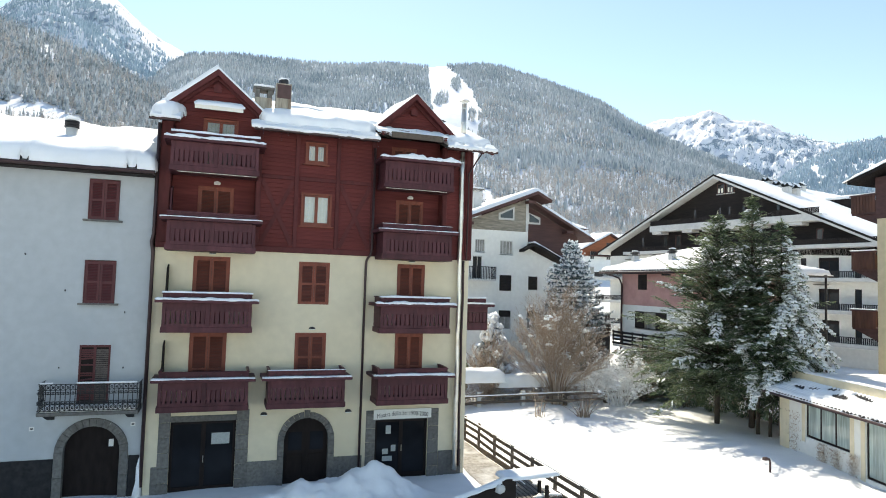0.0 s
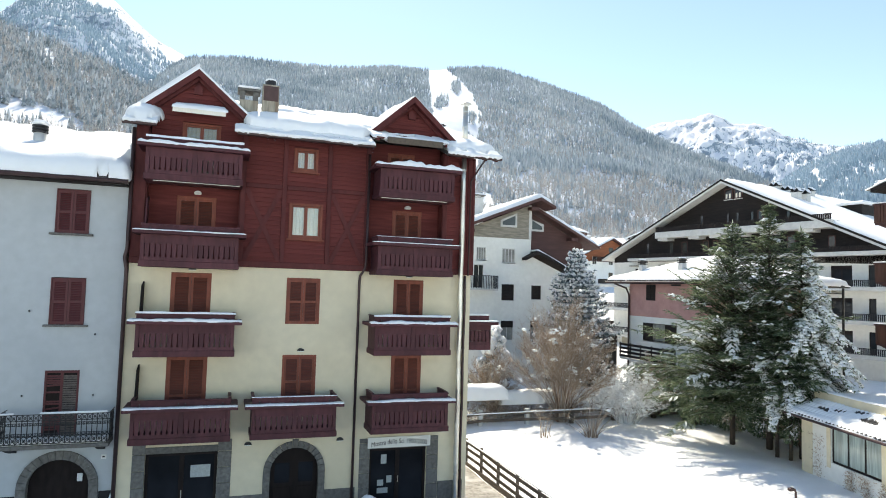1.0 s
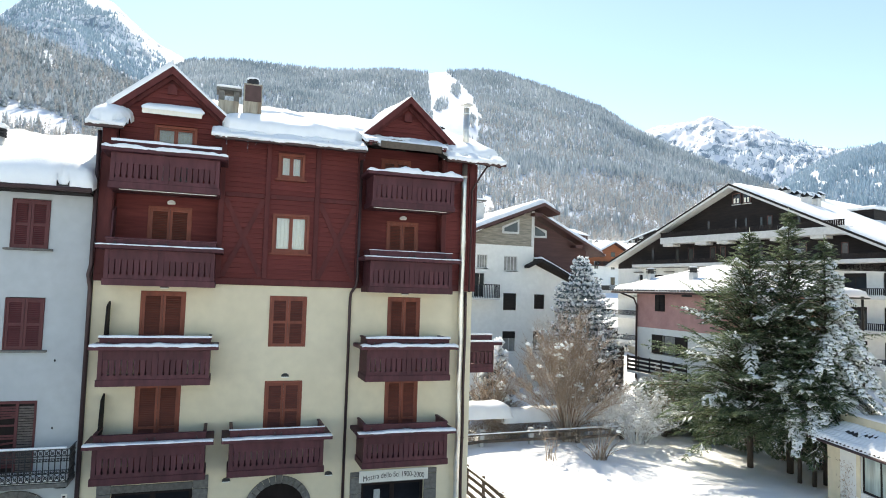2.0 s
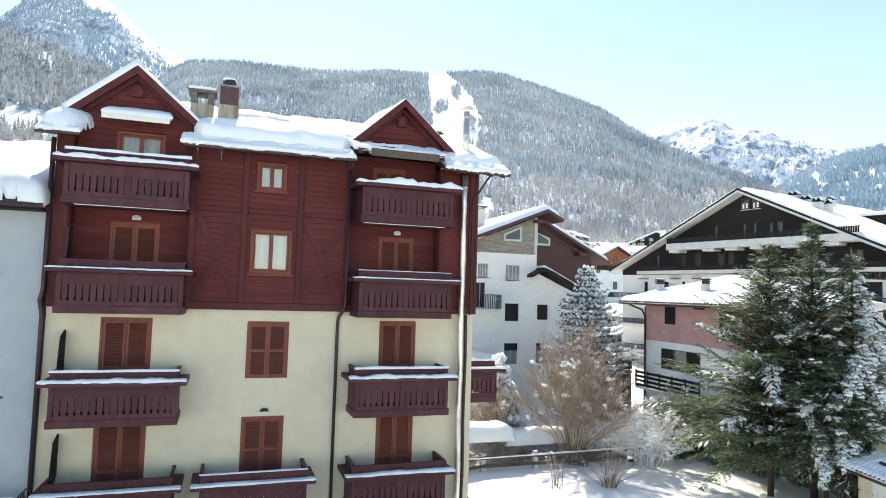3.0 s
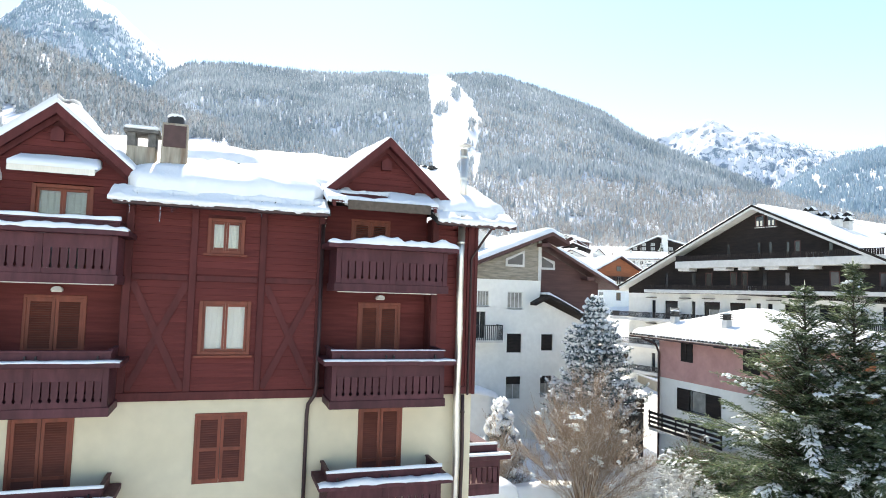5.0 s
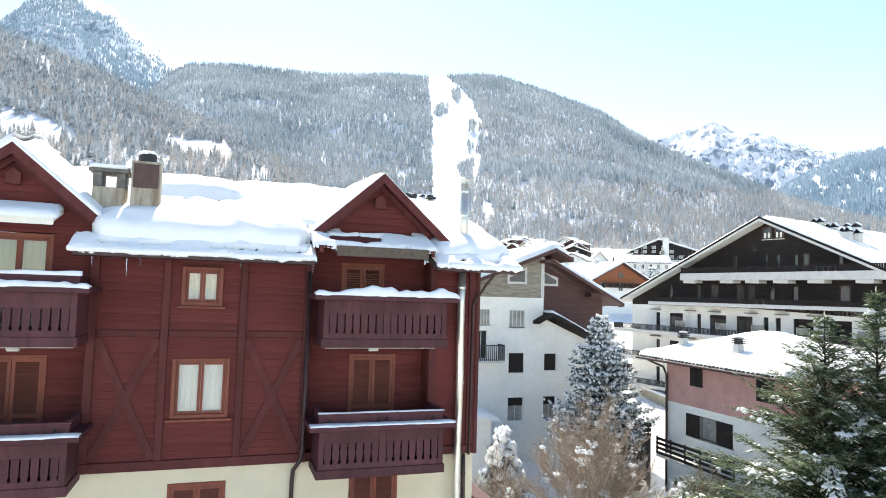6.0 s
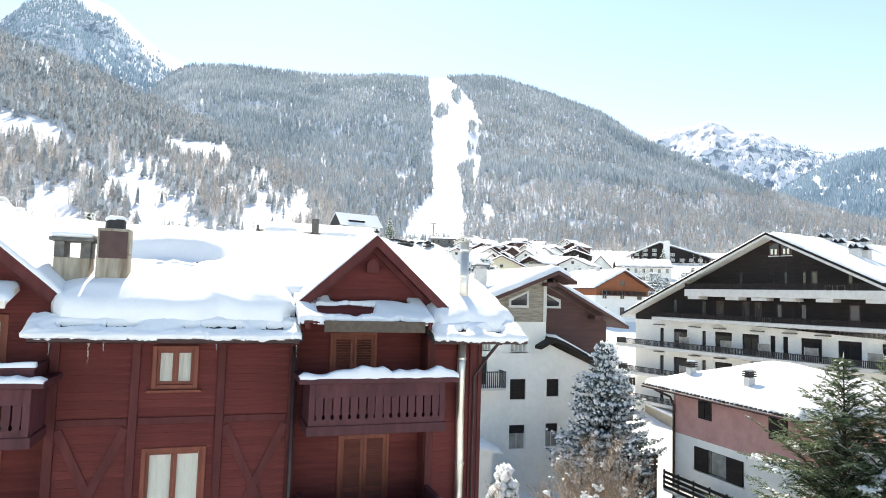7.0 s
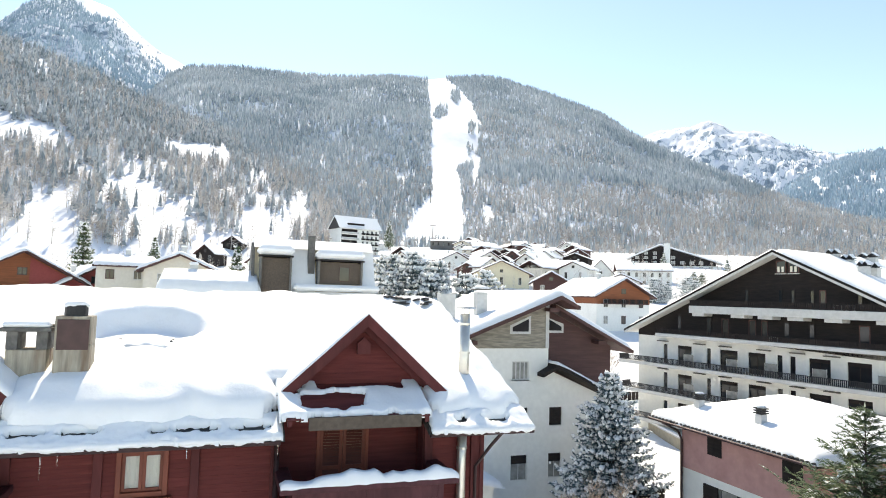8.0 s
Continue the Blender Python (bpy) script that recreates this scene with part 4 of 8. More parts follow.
snow_sheet("snow", lambda x, y: not broken(x, y) and wobble(x, y, 1.9, 3) < 0.62 - 0.25 * (y > 26.3) and not (y > 26.28 + 0.1 * wobble(x, 0, 3, 3) and 6.5 < x < 8.3) and y > 25.33 + 0.10 * wobble(x, 4, 4, 4),
           (5.66, 8.66, 25.24, 26.62), lambda x, y: 14.07 + (y - 25.3) * CS, 0.09, can, step=0.03, round_over=0.06, rough=0.05, label="thin sliding snow on the canopy", ragged=0.03)
bm = B()
blob(bm, (6.45, 25.62, 14.06), (0.28, 0.14, 0.09), random.Random(31), 3)
part("snow", bm, SNOW, can, smooth=True)


def main_inside(x, y):
    front = 25.57
    for e, sg, w in ((0.88, 1, 0.55), (5.72, -1, 0.45), (8.62, 1, 0.4), (10.86, -1, 0.7)):
        d = (x - e) * sg
        if 0 <= d < w:
            front += 0.42 * (1 - d / w) ** 2
    if x < 0.88:
        front = 27.0
    if 5.72 < x < 8.62:
        front = 26.6
    return y > front


def skylight_pit(x, y):
    """The snow has sunk in a funnel round the roof window, widest and steepest on its upper side."""
    e = ((x - 2.9) / 1.40) ** 2 + ((y - 29.05) / 1.0) ** 2
    bowl = min(1.0, max(0.0, (1.0 - e) / 0.55))
    return 0.40 * bowl * bowl * (3 - 2 * bowl) - 0.22 * min(1.0, max(0.0, (28.6 - y) / 2.4))


snow_sheet("snow", main_inside, (-2.72, 10.86, 25.2, 36.6), roof_z, 0.43, roof, step=0.09, round_over=0.95, rough=0.08, label="deep smooth snow on the roof",
           hollows=((9.75, 26.1, (1.35, 1.1), 0.20),), ragged=0.14, edge=0.22, dug=skylight_pit, drop=0.16)
snow_sheet("snow", lambda x, y: ((x + 2.22) / 0.62) ** 2 + ((y - 26.15) / 0.92) ** 2 < 1 + 0.15 * wobble(x, y, 2, 3), (-2.95, -1.5, 25.1, 27.2), roof_z, 0.46, roof, step=0.06, round_over=0.55, rough=0.05, edge=0.12, ragged=0.05, label="rounded cushion of snow at the foot of the roof")
rz0 = roof_z(0, 28.2)
rw = part("roof_window", box(B(), 2.50, 3.50, 28.12, 28.18, rz0 + 0.05, rz0 + 0.40, 0.01), IRON, house, "roof window half buried in snow")
part("pane", box(B(), 2.55, 3.45, 28.183, 28.8, rz0 + 0.08, rz0 + 0.11), GLASS, rw)
for x in (2.46, 3.54):
    part("frame", box(B(), x - 0.03, x + 0.03, 28.1, 28.75, rz0 + 0.05, rz0 + 0.44, 0.01), IRON, rw)
bm = B()
blob(bm, (3.0, 28.32, rz0 + 0.33), (0.46, 0.24, 0.10), random.Random(8), 3)
part("snow", bm, SNOW, rw, smooth=True)
bm = B()
blob(bm, (2.98, 27.86, rz0 + 0.22), (0.62, 0.30, 0.22), random.Random(9), 3)
part("snow", bm, SNOW, rw, "rounded snow below the roof window", smooth=True)


def eave_lip(x0, x1, seed, gaps):
    """Crumbled icy snow along the eaves at the foot of the deep snow; slates show through in narrow gaps."""
    def there(x, y):
        if y < 25.22 + 0.07 * wobble(x, 1, 1.7, seed) + 0.05 * wobble(x, 1, 6, seed):
            return False
        mid = 25.52 + 0.05 * wobble(x, 3, 1.5, seed)
        for g, w in gaps:
            if abs(x - g) < w and abs(y - mid) < 0.06 * (1 - (abs(x - g) / w) ** 4) + 0.02 * wobble(x, 0, 5, seed):
                return False
        return True

    def crumbs(x, y):
        rise = 0.08 * max(0.0, min(1.0, (y - 25.35) / 0.3))
        return -rise - 0.04 * wobble(x, y, 2.6, seed) - 0.04 * abs(wobble(x, y, 7, seed + 1)) - 0.015 * wobble(x, y, 17, seed)

    sn = snow_sheet("snow", there, (x0, x1, 25.12, 25.86), lambda x, y: roof_z(x, y) - 0.01, 0.065, roof, step=0.035, round_over=0.07, rough=0.0, edge=0.35, ragged=0.0, dug=crumbs, label="ragged icy snow hanging over the eaves")
    # drips of ice and snow below the rim
    bm, prev = B(), None
    n = int((x1 - x0) / 0.03)
    for k in range(n + 1):
        x = x0 + (x1 - x0) * k / n
        hang = max(0.0, 0.01 + 0.06 * wobble(x, seed, 1.6, seed + 5) + 0.05 * wobble(x, seed, 6, seed + 2) + 0.03 * wobble(x, seed, 15, seed))
        y0 = 25.24 + 0.07 * wobble(x, 1, 1.7, seed)
        z = roof_z(x, y0)
        ring = [bm.verts.new(p) for p in ((x, y0 + 0.05, z - 0.06 - hang), (x, y0 - 0.02, z - 0.04 - hang), (x, y0 - 0.04, z + 0.03), (x, y0 + 0.06, z + 0.06))]
        if prev:
            for i in range(3):
                bm.faces.new((prev[i], ring[i], ring[i + 1], prev[i + 1]))
        prev = ring
    part("snow", bm, SNOW, roof, smooth=True)
    return sn


eave_lip(0.74, 5.72, 3, ((1.55, 0.30), (2.35, 0.34), (3.6, 0.14), (4.2, 0.42), (5.2, 0.38)))
eave_lip(8.64, 10.88, 7, ((9.35, 0.14), (10.1, 0.30)))
eave_lip(-2.78, -1.74, 11, ((-2.0, 0.08),))
for x, ln in ((1.85, 0.42), (2.1, 0.2), (1.2, 0.24), (4.1, 0.18), (5.66, 0.3)):
    part("icicle", tube(B(), [(x, EAVE_Y - 0.06, ZEAVE - 0.16), (x, EAVE_Y - 0.06, ZEAVE - 0.16 - ln)], [0.018, 0.003], 6), GLASS, roof, "clear icicle")

# bare slates by the ridge
rngr = random.Random(71)
for k in range(16):
    x, y = rngr.uniform(9.0, 10.2), rngr.uniform(30.5, 31.2)
    sl = box(B(), -0.11, 0.11, -0.08, 0.08, -0.02, 0.02, 0.005)
    bmesh.ops.rotate(sl, verts=sl.verts, cent=(0, 0, 0), matrix=Matrix.Rotation(rngr.uniform(0, 3), 3, "Z") @ Matrix.Rotation(rngr.uniform(-0.35, 0.35), 3, "X"))
    bmesh.ops.translate(sl, verts=sl.verts, vec=(x, y, roof_z(x, y) + 0.425 + rngr.uniform(0, 0.03)))
    part("slate", sl, ROOFDARK, roof)

# chimneys and stove pipes on the roof
ch = part("chimney", box(B(), 1.66, 2.26, 26.5, 27.0, 14.0, 15.35, 0.015), CHIMTAN, house, "weathered rendered chimney with a brown metal collar")
part("collar", box(B(), 1.66, 2.26, 26.5, 27.0, 15.352, 15.88, 0.01), CHIMTAN, ch)
part("panel", box(B(), 1.70, 2.23, 26.48, 26.498, 15.26, 15.82, 0.004), CHIMRUST, ch, "brown sheet metal panel")
bm = B()
tube(bm, [(1.95, 26.75, 15.88), (1.95, 26.75, 16.08)], 0.20, 14)
part("cowl", bm, IRON, ch)
bm = B()
blob(bm, (1.95, 26.75, 16.08), (0.21, 0.20, 0.09), random.Random(4), 2)
part("snow", bm, SNOW, ch, smooth=True)
ch = part("chimney", box(B(), 0.86, 1.52, 26.65, 27.2, 14.0, 15.25, 0.015), CHIMTAN, house, "stained rendered chimney with an open top and a stone lid")
for a, b in ((0.86, 1.04), (1.34, 1.52)):
    part("cheek", box(B(), a, b, 26.65, 27.2, 15.252, 15.58), STONE, ch)
part("lid", box(B(), 0.78, 1.60, 26.55, 27.3, 15.582, 15.66, 0.01), STONE, ch)
bm = B()
box(bm, 0.79, 1.59, 26.56, 27.29, 15.662, 15.76, 0.04)
part("snow", bm, SNOW, ch)
bm = B()
tube(bm, [(9.83, 26.7, 13.9), (9.83, 26.7, 16.05)], 0.115, 16)
fl = part("stove_pipe", bm, STEEL, house, "shiny stainless stove pipe with a flat cowl", smooth=True)
bm = B()
tube(bm, [(9.83, 26.7, 16.17), (9.83, 26.7, 16.21)], [0.24, 0.2], 18)
for k in range(3):
    bar(bm, (9.83 + 0.1 * math.cos(k * 2.1), 26.7 + 0.1 * math.sin(k * 2.1), 16.0), (9.83 + 0.1 * math.cos(k * 2.1), 26.7 + 0.1 * math.sin(k * 2.1), 16.19), 0.015, 0.015, up=(1, 0, 0))
part("cowl", bm, STEEL, fl)
for z in (14.5, 15.15, 15.8):
    part("clamp", tube(B(), [(9.83, 26.7, z), (9.83, 26.7, z + 0.05)], 0.125, 16), STEEL, fl)
# down pipes
for x, y, z0, z1, r, mat, lab in ((9.55, 25.98, 0.2, 13.7, 0.10, STEEL, "pale metal flue pipe down the front"), (9.78, Y0 - 0.08, 0.3, 9.0, 0.05, COPPER, "thin brown down pipe")):
    bm = B()
    pts = [(x + 0.012 * math.sin(z * 1.9), y, z) for z in np.linspace(z0, z1, 16)]
    tube(bm, pts, r, 12)
    p = part("down_pipe", bm, mat, house, lab, smooth=True)
    for z in np.arange(z0 + 1.0, z1, 2.4):
        part("clamp", tube(B(), [(x + 0.012 * math.sin(z * 1.9), y, z), (x + 0.012 * math.sin(z * 1.9), y, z + 0.05)], r + 0.014, 12), mat, p)
bm = B()
tube(bm, [(5.70, YT - 0.14, 13.5), (5.70, YT - 0.14, 9.35), (5.66, YT - 0.14, 9.1), (5.52, YT - 0.02, 8.85), (5.50, Y0 - 0.07, 8.6), (5.50, Y0 - 0.07, 0.4)], 0.05, 10)
part("down_pipe", bm, COPPER, house, "brown down pipe beside the right bay", smooth=True)
bm = B()
tube(bm, [(-2.50, YT - 0.16, 13.65), (-2.50, YT - 0.16, 9.5), (-2.56, YT - 0.16, 9.2), (-2.5, YT - 0.1, 8.8), (-2.5, Y0 - 0.1, 0.3)], 0.065, 10)
part("down_pipe", bm, COPPER, house, "dark down pipe at the house corner", smooth=True)
bm = B()
tube(bm, [(10.25, 25.45, 13.62), (10.1, 25.7, 13.3), (9.9, Y0 - 0.15, 12.8), (9.88, Y0 - 0.15, 9.0)], 0.035, 8)
part("down_pipe", bm, COPPER, house, smooth=True)
# corner board
part("corner_board", box(B(), 10.0, 10.09, Y0 - 0.16, Y0 + 0.3, ZSPLIT, ZEAVE - 0.05), TRIM, house)

# ground floor: stone surrounds, doors
for a, b in ((XL + 0.25, -1.98), (0.98, 2.28), (4.48, 5.62), (8.88, 9.9)):
    part("stone_plinth", box(B(), a, b, Y0 - 0.03, Y0 - 0.002, -0.2, 0.95, 0.008), STONE, house, "grey stone plinth")
for x0, x1, zt in ((-1.60, 0.72, 2.55), (6.15, 8.40, 2.32)):
    surround = part("stone_surround", box(B(), x0 - 0.001, x1 + 0.001, Y0 - 0.045, Y0 - 0.003, zt, zt + 0.22, 0.01), STONE, house, "grey granite shop surround")
    for a, b in ((x0 - 0.40, x0 - 0.003), (x1 + 0.003, x1 + 0.46)):
        zz = -0.2
        while zz < zt + 0.35:
            h = 0.55
            part("stone", box(B(), a, b, Y0 - 0.045, Y0 - 0.003, zz, min(zz + h - 0.012, zt + 0.4), 0.01), STONE, surround)
            zz += h
    bm = B()
    xm = (x0 + x1) / 2
    for a, b in ((x0, x0 + 0.1), (xm - 0.08, xm + 0.08), (x1 - 0.1, x1)):
        box(bm, a, b, Y0 + 0.12, Y0 + 0.2, -0.2, zt)
    box(bm, x0 + 0.1, x1 - 0.1, Y0 + 0.122, Y0 + 0.198, zt - 0.12, zt)
    box(bm, x0 + 0.1, x1 - 0.1, Y0 + 0.122, Y0 + 0.198, -0.2, 0.12)
    sd = part("shop_door", bm, DARKWOOD, house, "dark glazed double shop door")
    for a, b in ((x0 + 0.1, xm - 0.08), (xm + 0.08, x1 - 0.1)):
        pane = part("pane", box(B(), a, b, Y0 + 0.155, Y0 + 0.163, 0.12, zt - 0.12), SHOPGLASS, sd)
        pane.visible_shadow = False
    part("door_handle", tube(B(), [(xm + 0.02, Y0 + 0.08, 1.0), (xm + 0.02, Y0 + 0.08, 1.25)], 0.015, 8), STEEL, sd)
part("notice", box(B(), -0.15, 0.50, Y0 + 0.10, Y0 + 0.115, 1.66, 2.08), NOTICE, house, "pale printed notice on the shop door")
for i, (x, z, w, h) in enumerate(((6.62, 1.72, 0.22, 0.34), (6.5, 0.62, 0.42, 0.20), (6.5, 0.90, 0.24, 0.22), (6.86, 1.0, 0.2, 0.26))):
    part("notice", box(B(), x, x + w, Y0 + 0.10, Y0 + 0.112, z, z + h), NOTICE, house, "pale notice stuck on the shop door")
# entrance arch
bm = B()
cx, cz, ri, ro = 3.38, 1.95 - 0.28, 0.86, 1.10
n = 15
ar = None
for a, b in ((cx - ro, cx - ri), (cx + ri, cx + ro)):
    for z in (-0.2, 0.45, 1.1):
        bm = box(B(), a, b, Y0 - 0.06, Y0 + 0.28, z, min(z + 0.64, cz), 0.006)
        if ar is None:
            ar = part("stone_arch", bm, STONE, house, "grey granite arch round the entrance")
        else:
            part("stone", bm, STONE, ar)
for k in range(n):
    a0, a1 = math.pi * k / n + 0.008, math.pi * (k + 1) / n - 0.008
    o = 1.06 if k == n // 2 else 1.0
    part("stone", prism(B(), [(cx + ri * math.cos(a0), cz + ri * math.sin(a0)), (cx + ro * o * math.cos(a0), cz + ro * o * math.sin(a0)), (cx + ro * o * math.cos(a1), cz + ro * o * math.sin(a1)), (cx + ri * math.cos(a1), cz + ri * math.sin(a1))], "y", Y0 - 0.06, Y0 + 0.28), STONE, ar)
bm = B()
outl = [(cx - ri, -0.2), (cx + ri, -0.2)] + [(cx + ri * math.cos(math.pi * k / 16), cz + ri * math.sin(math.pi * k / 16)) for k in range(17)]
prism(bm, outl, "y", Y0 + 0.16, Y0 + 0.22)
ed = part("entrance_door", bm, DARKWOOD, house, "dark arched double entrance door")
for sg in (-1, 1):
    part("door_panel", box(B(), cx + sg * 0.42 - 0.3, cx + sg * 0.42 + 0.3, Y0 + 0.135, Y0 + 0.158, 0.2, 1.1, 0.01), DARKWOOD, ed)
    part("pane", box(B(), cx + sg * 0.42 - 0.26, cx + sg * 0.42 + 0.26, Y0 + 0.145, Y0 + 0.157, 1.25, 1.95), SHOPGLASS, ed)
# shop sign with its words
sg = thing("shop_sign", (7.3, Y0 - 0.06, 2.36), "white banner with dark lettering over the shop", "sign")
part("panel", box(B(), 6.05, 8.52, Y0 - 0.10, Y0 - 0.055, 2.36, 2.76, 0.006), PAPER, sg)
cu = bpy.data.curves.new("lettering", "FONT")
cu.body, cu.size, cu.align_x, cu.extrude = "Mostra dello Sci 1900-2000", 0.255, "CENTER", 0.002
dg = bpy.data.objects.new("lettering", cu)
scene.collection.objects.link(dg)
me = bpy.data.meshes.new_from_object(dg.evaluated_get(bpy.context.evaluated_depsgraph_get()))
bpy.data.objects.remove(dg)
for v in me.vertices:
    v.co.y += 0.10 * (1 - (v.co.x / 1.4) ** 2) - 0.06      # the line of words is bowed
me.materials.append(LETTER)
tx = new("lettering", me)
tx.parent = sg
tx.matrix_basis = Matrix.Translation(Vector((7.28, Y0 - 0.108, 2.47)) - Vector(sg.location)) @ Matrix.Rotation(radians(90), 4, "X") @ Matrix.Diagonal((0.78, 1, 1, 1))


# ---------------------------------------------------------------- mountain forest
def tree_shapes():
    """Small trees one metre high: three firs and three bare larches, as vertices and triangles."""
    rng = random.Random(11)
    out = []
    for k in range(3):
        v, f = [], []
        for z0, z1, r in ((0.04, 0.42, 0.16), (0.24, 0.62, 0.135), (0.44, 0.82, 0.10), (0.64, 1.0, 0.065)):
            b = len(v)
            for i in range(8):
                a = i * math.tau / 8 + rng.uniform(-0.2, 0.2) + z0 * 9
                q = r * rng.uniform(0.8, 1.3) * (1.0 if i % 2 else 0.5)
                v.append((q * math.cos(a), q * math.sin(a), z0 + (rng.uniform(-0.05, 0.02) if i % 2 else 0.06)))
            v.append((rng.uniform(-0.02, 0.02), rng.uniform(-0.02, 0.02), z1))
            f += [(b + i, b + (i + 1) % 8, b + 8) for i in range(8)]
        out.append((np.array(v), np.array(f)))
    for k in range(3):
        v, f = [(-0.009, 0, 0), (0.009, 0.006, 0), (0.0, -0.009, 0), (0, 0, 1.0)], [(0, 1, 3), (1, 2, 3), (2, 0, 3)]
        for i in range(44):
            z = rng.uniform(0.16, 0.95)
            a = rng.uniform(0, math.tau)
            ln = 0.19 * (1.10 - z) ** 0.8 * rng.uniform(0.4, 1.2)
            b = len(v)
            c, s = math.cos(a), math.sin(a)
            w = rng.uniform(0.005, 0.011)
            up = rng.uniform(-0.1, 1.0)
            o = ln * rng.uniform(0.0, 0.5)
            v += [(o * c - w * s, o * s + w * c, z + o * up), (o * c + w * s, o * s - w * c, z + o * up + w * 1.5), (ln * c + rng.uniform(-0.02, 0.02), ln * s, z + ln * up + rng.uniform(-0.02, 0.02))]
            f.append((b, b + 1, b + 2))
        out.append((np.array(v), np.array(f)))
    return out


SHAPES = tree_shapes()


def far_shapes():
    """Plainer trees for the far slopes: three uneven firs, three thin bare larches."""
    rng = random.Random(12)
    out = []
    for k in range(3):
        v = [(0.15 * rng.uniform(0.7, 1.3) * math.cos(a), 0.15 * rng.uniform(0.7, 1.3) * math.sin(a), rng.uniform(0.0, 0.14)) for a in (0.3 + k, 1.9 + k, 3.4 + k, 5.0 + k)] + [(rng.uniform(-0.03, 0.03), 0, 1.0)]
        out.append((np.array(v), np.array([(0, 1, 4), (1, 2, 4), (2, 3, 4), (3, 0, 4)])))
    for k in range(3):
        v, f = [(-0.02, 0, 0), (0.02, 0.01, 0), (0, 0, 1.0)], [(0, 1, 2)]
        for i in range(4):
            a, z = i * math.pi / 2 + rng.uniform(-0.5, 0.5), rng.uniform(0.25, 0.65)
            c, q, b = math.cos(a), math.sin(a), len(v)
            ln = rng.uniform(0.10, 0.17)
            v += [(0, 0, z), (0.02 * c, 0.02 * q, z + 0.14), (ln * c, ln * q, z + rng.uniform(0.12, 0.30))]
            f.append((b, b + 1, b + 2))
        out.append((np.array(v), np.array(f)))
    return out


FARSHAPES = far_shapes()


def forest(name, a, grid, count, keep, height, larch, mat_fir, mat_larch, label, seed, shapes=SHAPES, far=0.0):
    """One wood over a hillside. keep(bearing, height angle, share of the slope): whether a tree stands there; larch: share of bare trees."""
    rng = np.random.default_rng(seed)
    cols, rows = grid.shape[:2]
    packs = {0: [[], [], 0], 1: [[], [], 0]}
    for _ in range(count):
        i, j = rng.uniform(0, cols - 1.001), rng.uniform(0, rows - 1.001)
        p, q = int(i), int(j)
        u, w = i - p, j - q
        pos = (grid[p, q] * (1 - u) + grid[p + 1, q] * u) * (1 - w) + (grid[p, q + 1] * (1 - u) + grid[p + 1, q + 1] * u) * w
        az = a[p] * (1 - u) + a[p + 1] * u
        r = math.hypot(pos[0] - EYE_X, pos[1] - EYE_Y)
        el = math.degrees(math.atan2(pos[2] - EYE_Z, r))
        if not keep(az, el, j / (rows - 1), rng):
            continue
        bare = rng.uniform() < larch(az, el, j / (rows - 1))
        v, f = shapes[(3 if bare else 0) + int(rng.integers(3))]
        h = (height + far * j / (rows - 1)) * rng.uniform(0.6, 1.3) * (1.1 if bare else 1.0)
        t = rng.uniform(0, math.tau)
        c, s = math.cos(t), math.sin(t)
        wide = h * rng.uniform(0.9, 1.5)
        vv = np.stack([(v[:, 0] * c - v[:, 1] * s) * wide, (v[:, 0] * s + v[:, 1] * c) * wide, v[:, 2] * h], 1) + pos
        pk = packs[1 if bare else 0]
        pk[0].append(vv)
        pk[1].append(f + pk[2])
        pk[2] += len(v)
    for k, mat in ((0, mat_fir), (1, mat_larch)):
        if packs[k][0]:
            me = raw(name, np.concatenate(packs[k][0]), np.concatenate(packs[k][1]), mat)
            tagged(new(name if k == 0 else name.replace("wood", "larches"), me), label if k == 0 else "bare frosted larches on the snowy hillside, haze in their colour", "forest", kind="stuff")


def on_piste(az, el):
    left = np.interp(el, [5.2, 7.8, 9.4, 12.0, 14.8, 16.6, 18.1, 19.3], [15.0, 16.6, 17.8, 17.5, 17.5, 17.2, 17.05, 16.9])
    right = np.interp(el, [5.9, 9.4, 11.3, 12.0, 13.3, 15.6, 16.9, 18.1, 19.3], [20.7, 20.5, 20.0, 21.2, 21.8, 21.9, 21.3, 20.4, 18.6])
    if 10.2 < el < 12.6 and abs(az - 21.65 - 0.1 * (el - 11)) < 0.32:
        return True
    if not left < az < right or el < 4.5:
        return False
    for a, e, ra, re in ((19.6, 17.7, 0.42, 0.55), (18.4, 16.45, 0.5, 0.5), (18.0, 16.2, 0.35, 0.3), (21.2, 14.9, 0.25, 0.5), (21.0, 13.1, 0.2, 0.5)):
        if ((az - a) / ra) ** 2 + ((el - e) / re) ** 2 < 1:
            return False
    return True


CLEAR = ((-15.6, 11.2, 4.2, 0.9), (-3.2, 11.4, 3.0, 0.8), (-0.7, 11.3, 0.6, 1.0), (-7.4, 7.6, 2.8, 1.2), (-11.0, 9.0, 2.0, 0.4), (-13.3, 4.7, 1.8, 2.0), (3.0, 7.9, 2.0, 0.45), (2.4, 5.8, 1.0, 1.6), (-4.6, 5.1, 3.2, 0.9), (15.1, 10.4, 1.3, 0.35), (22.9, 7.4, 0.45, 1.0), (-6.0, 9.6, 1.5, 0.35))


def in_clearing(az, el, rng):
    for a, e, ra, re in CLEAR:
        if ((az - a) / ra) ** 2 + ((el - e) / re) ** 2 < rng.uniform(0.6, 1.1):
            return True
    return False


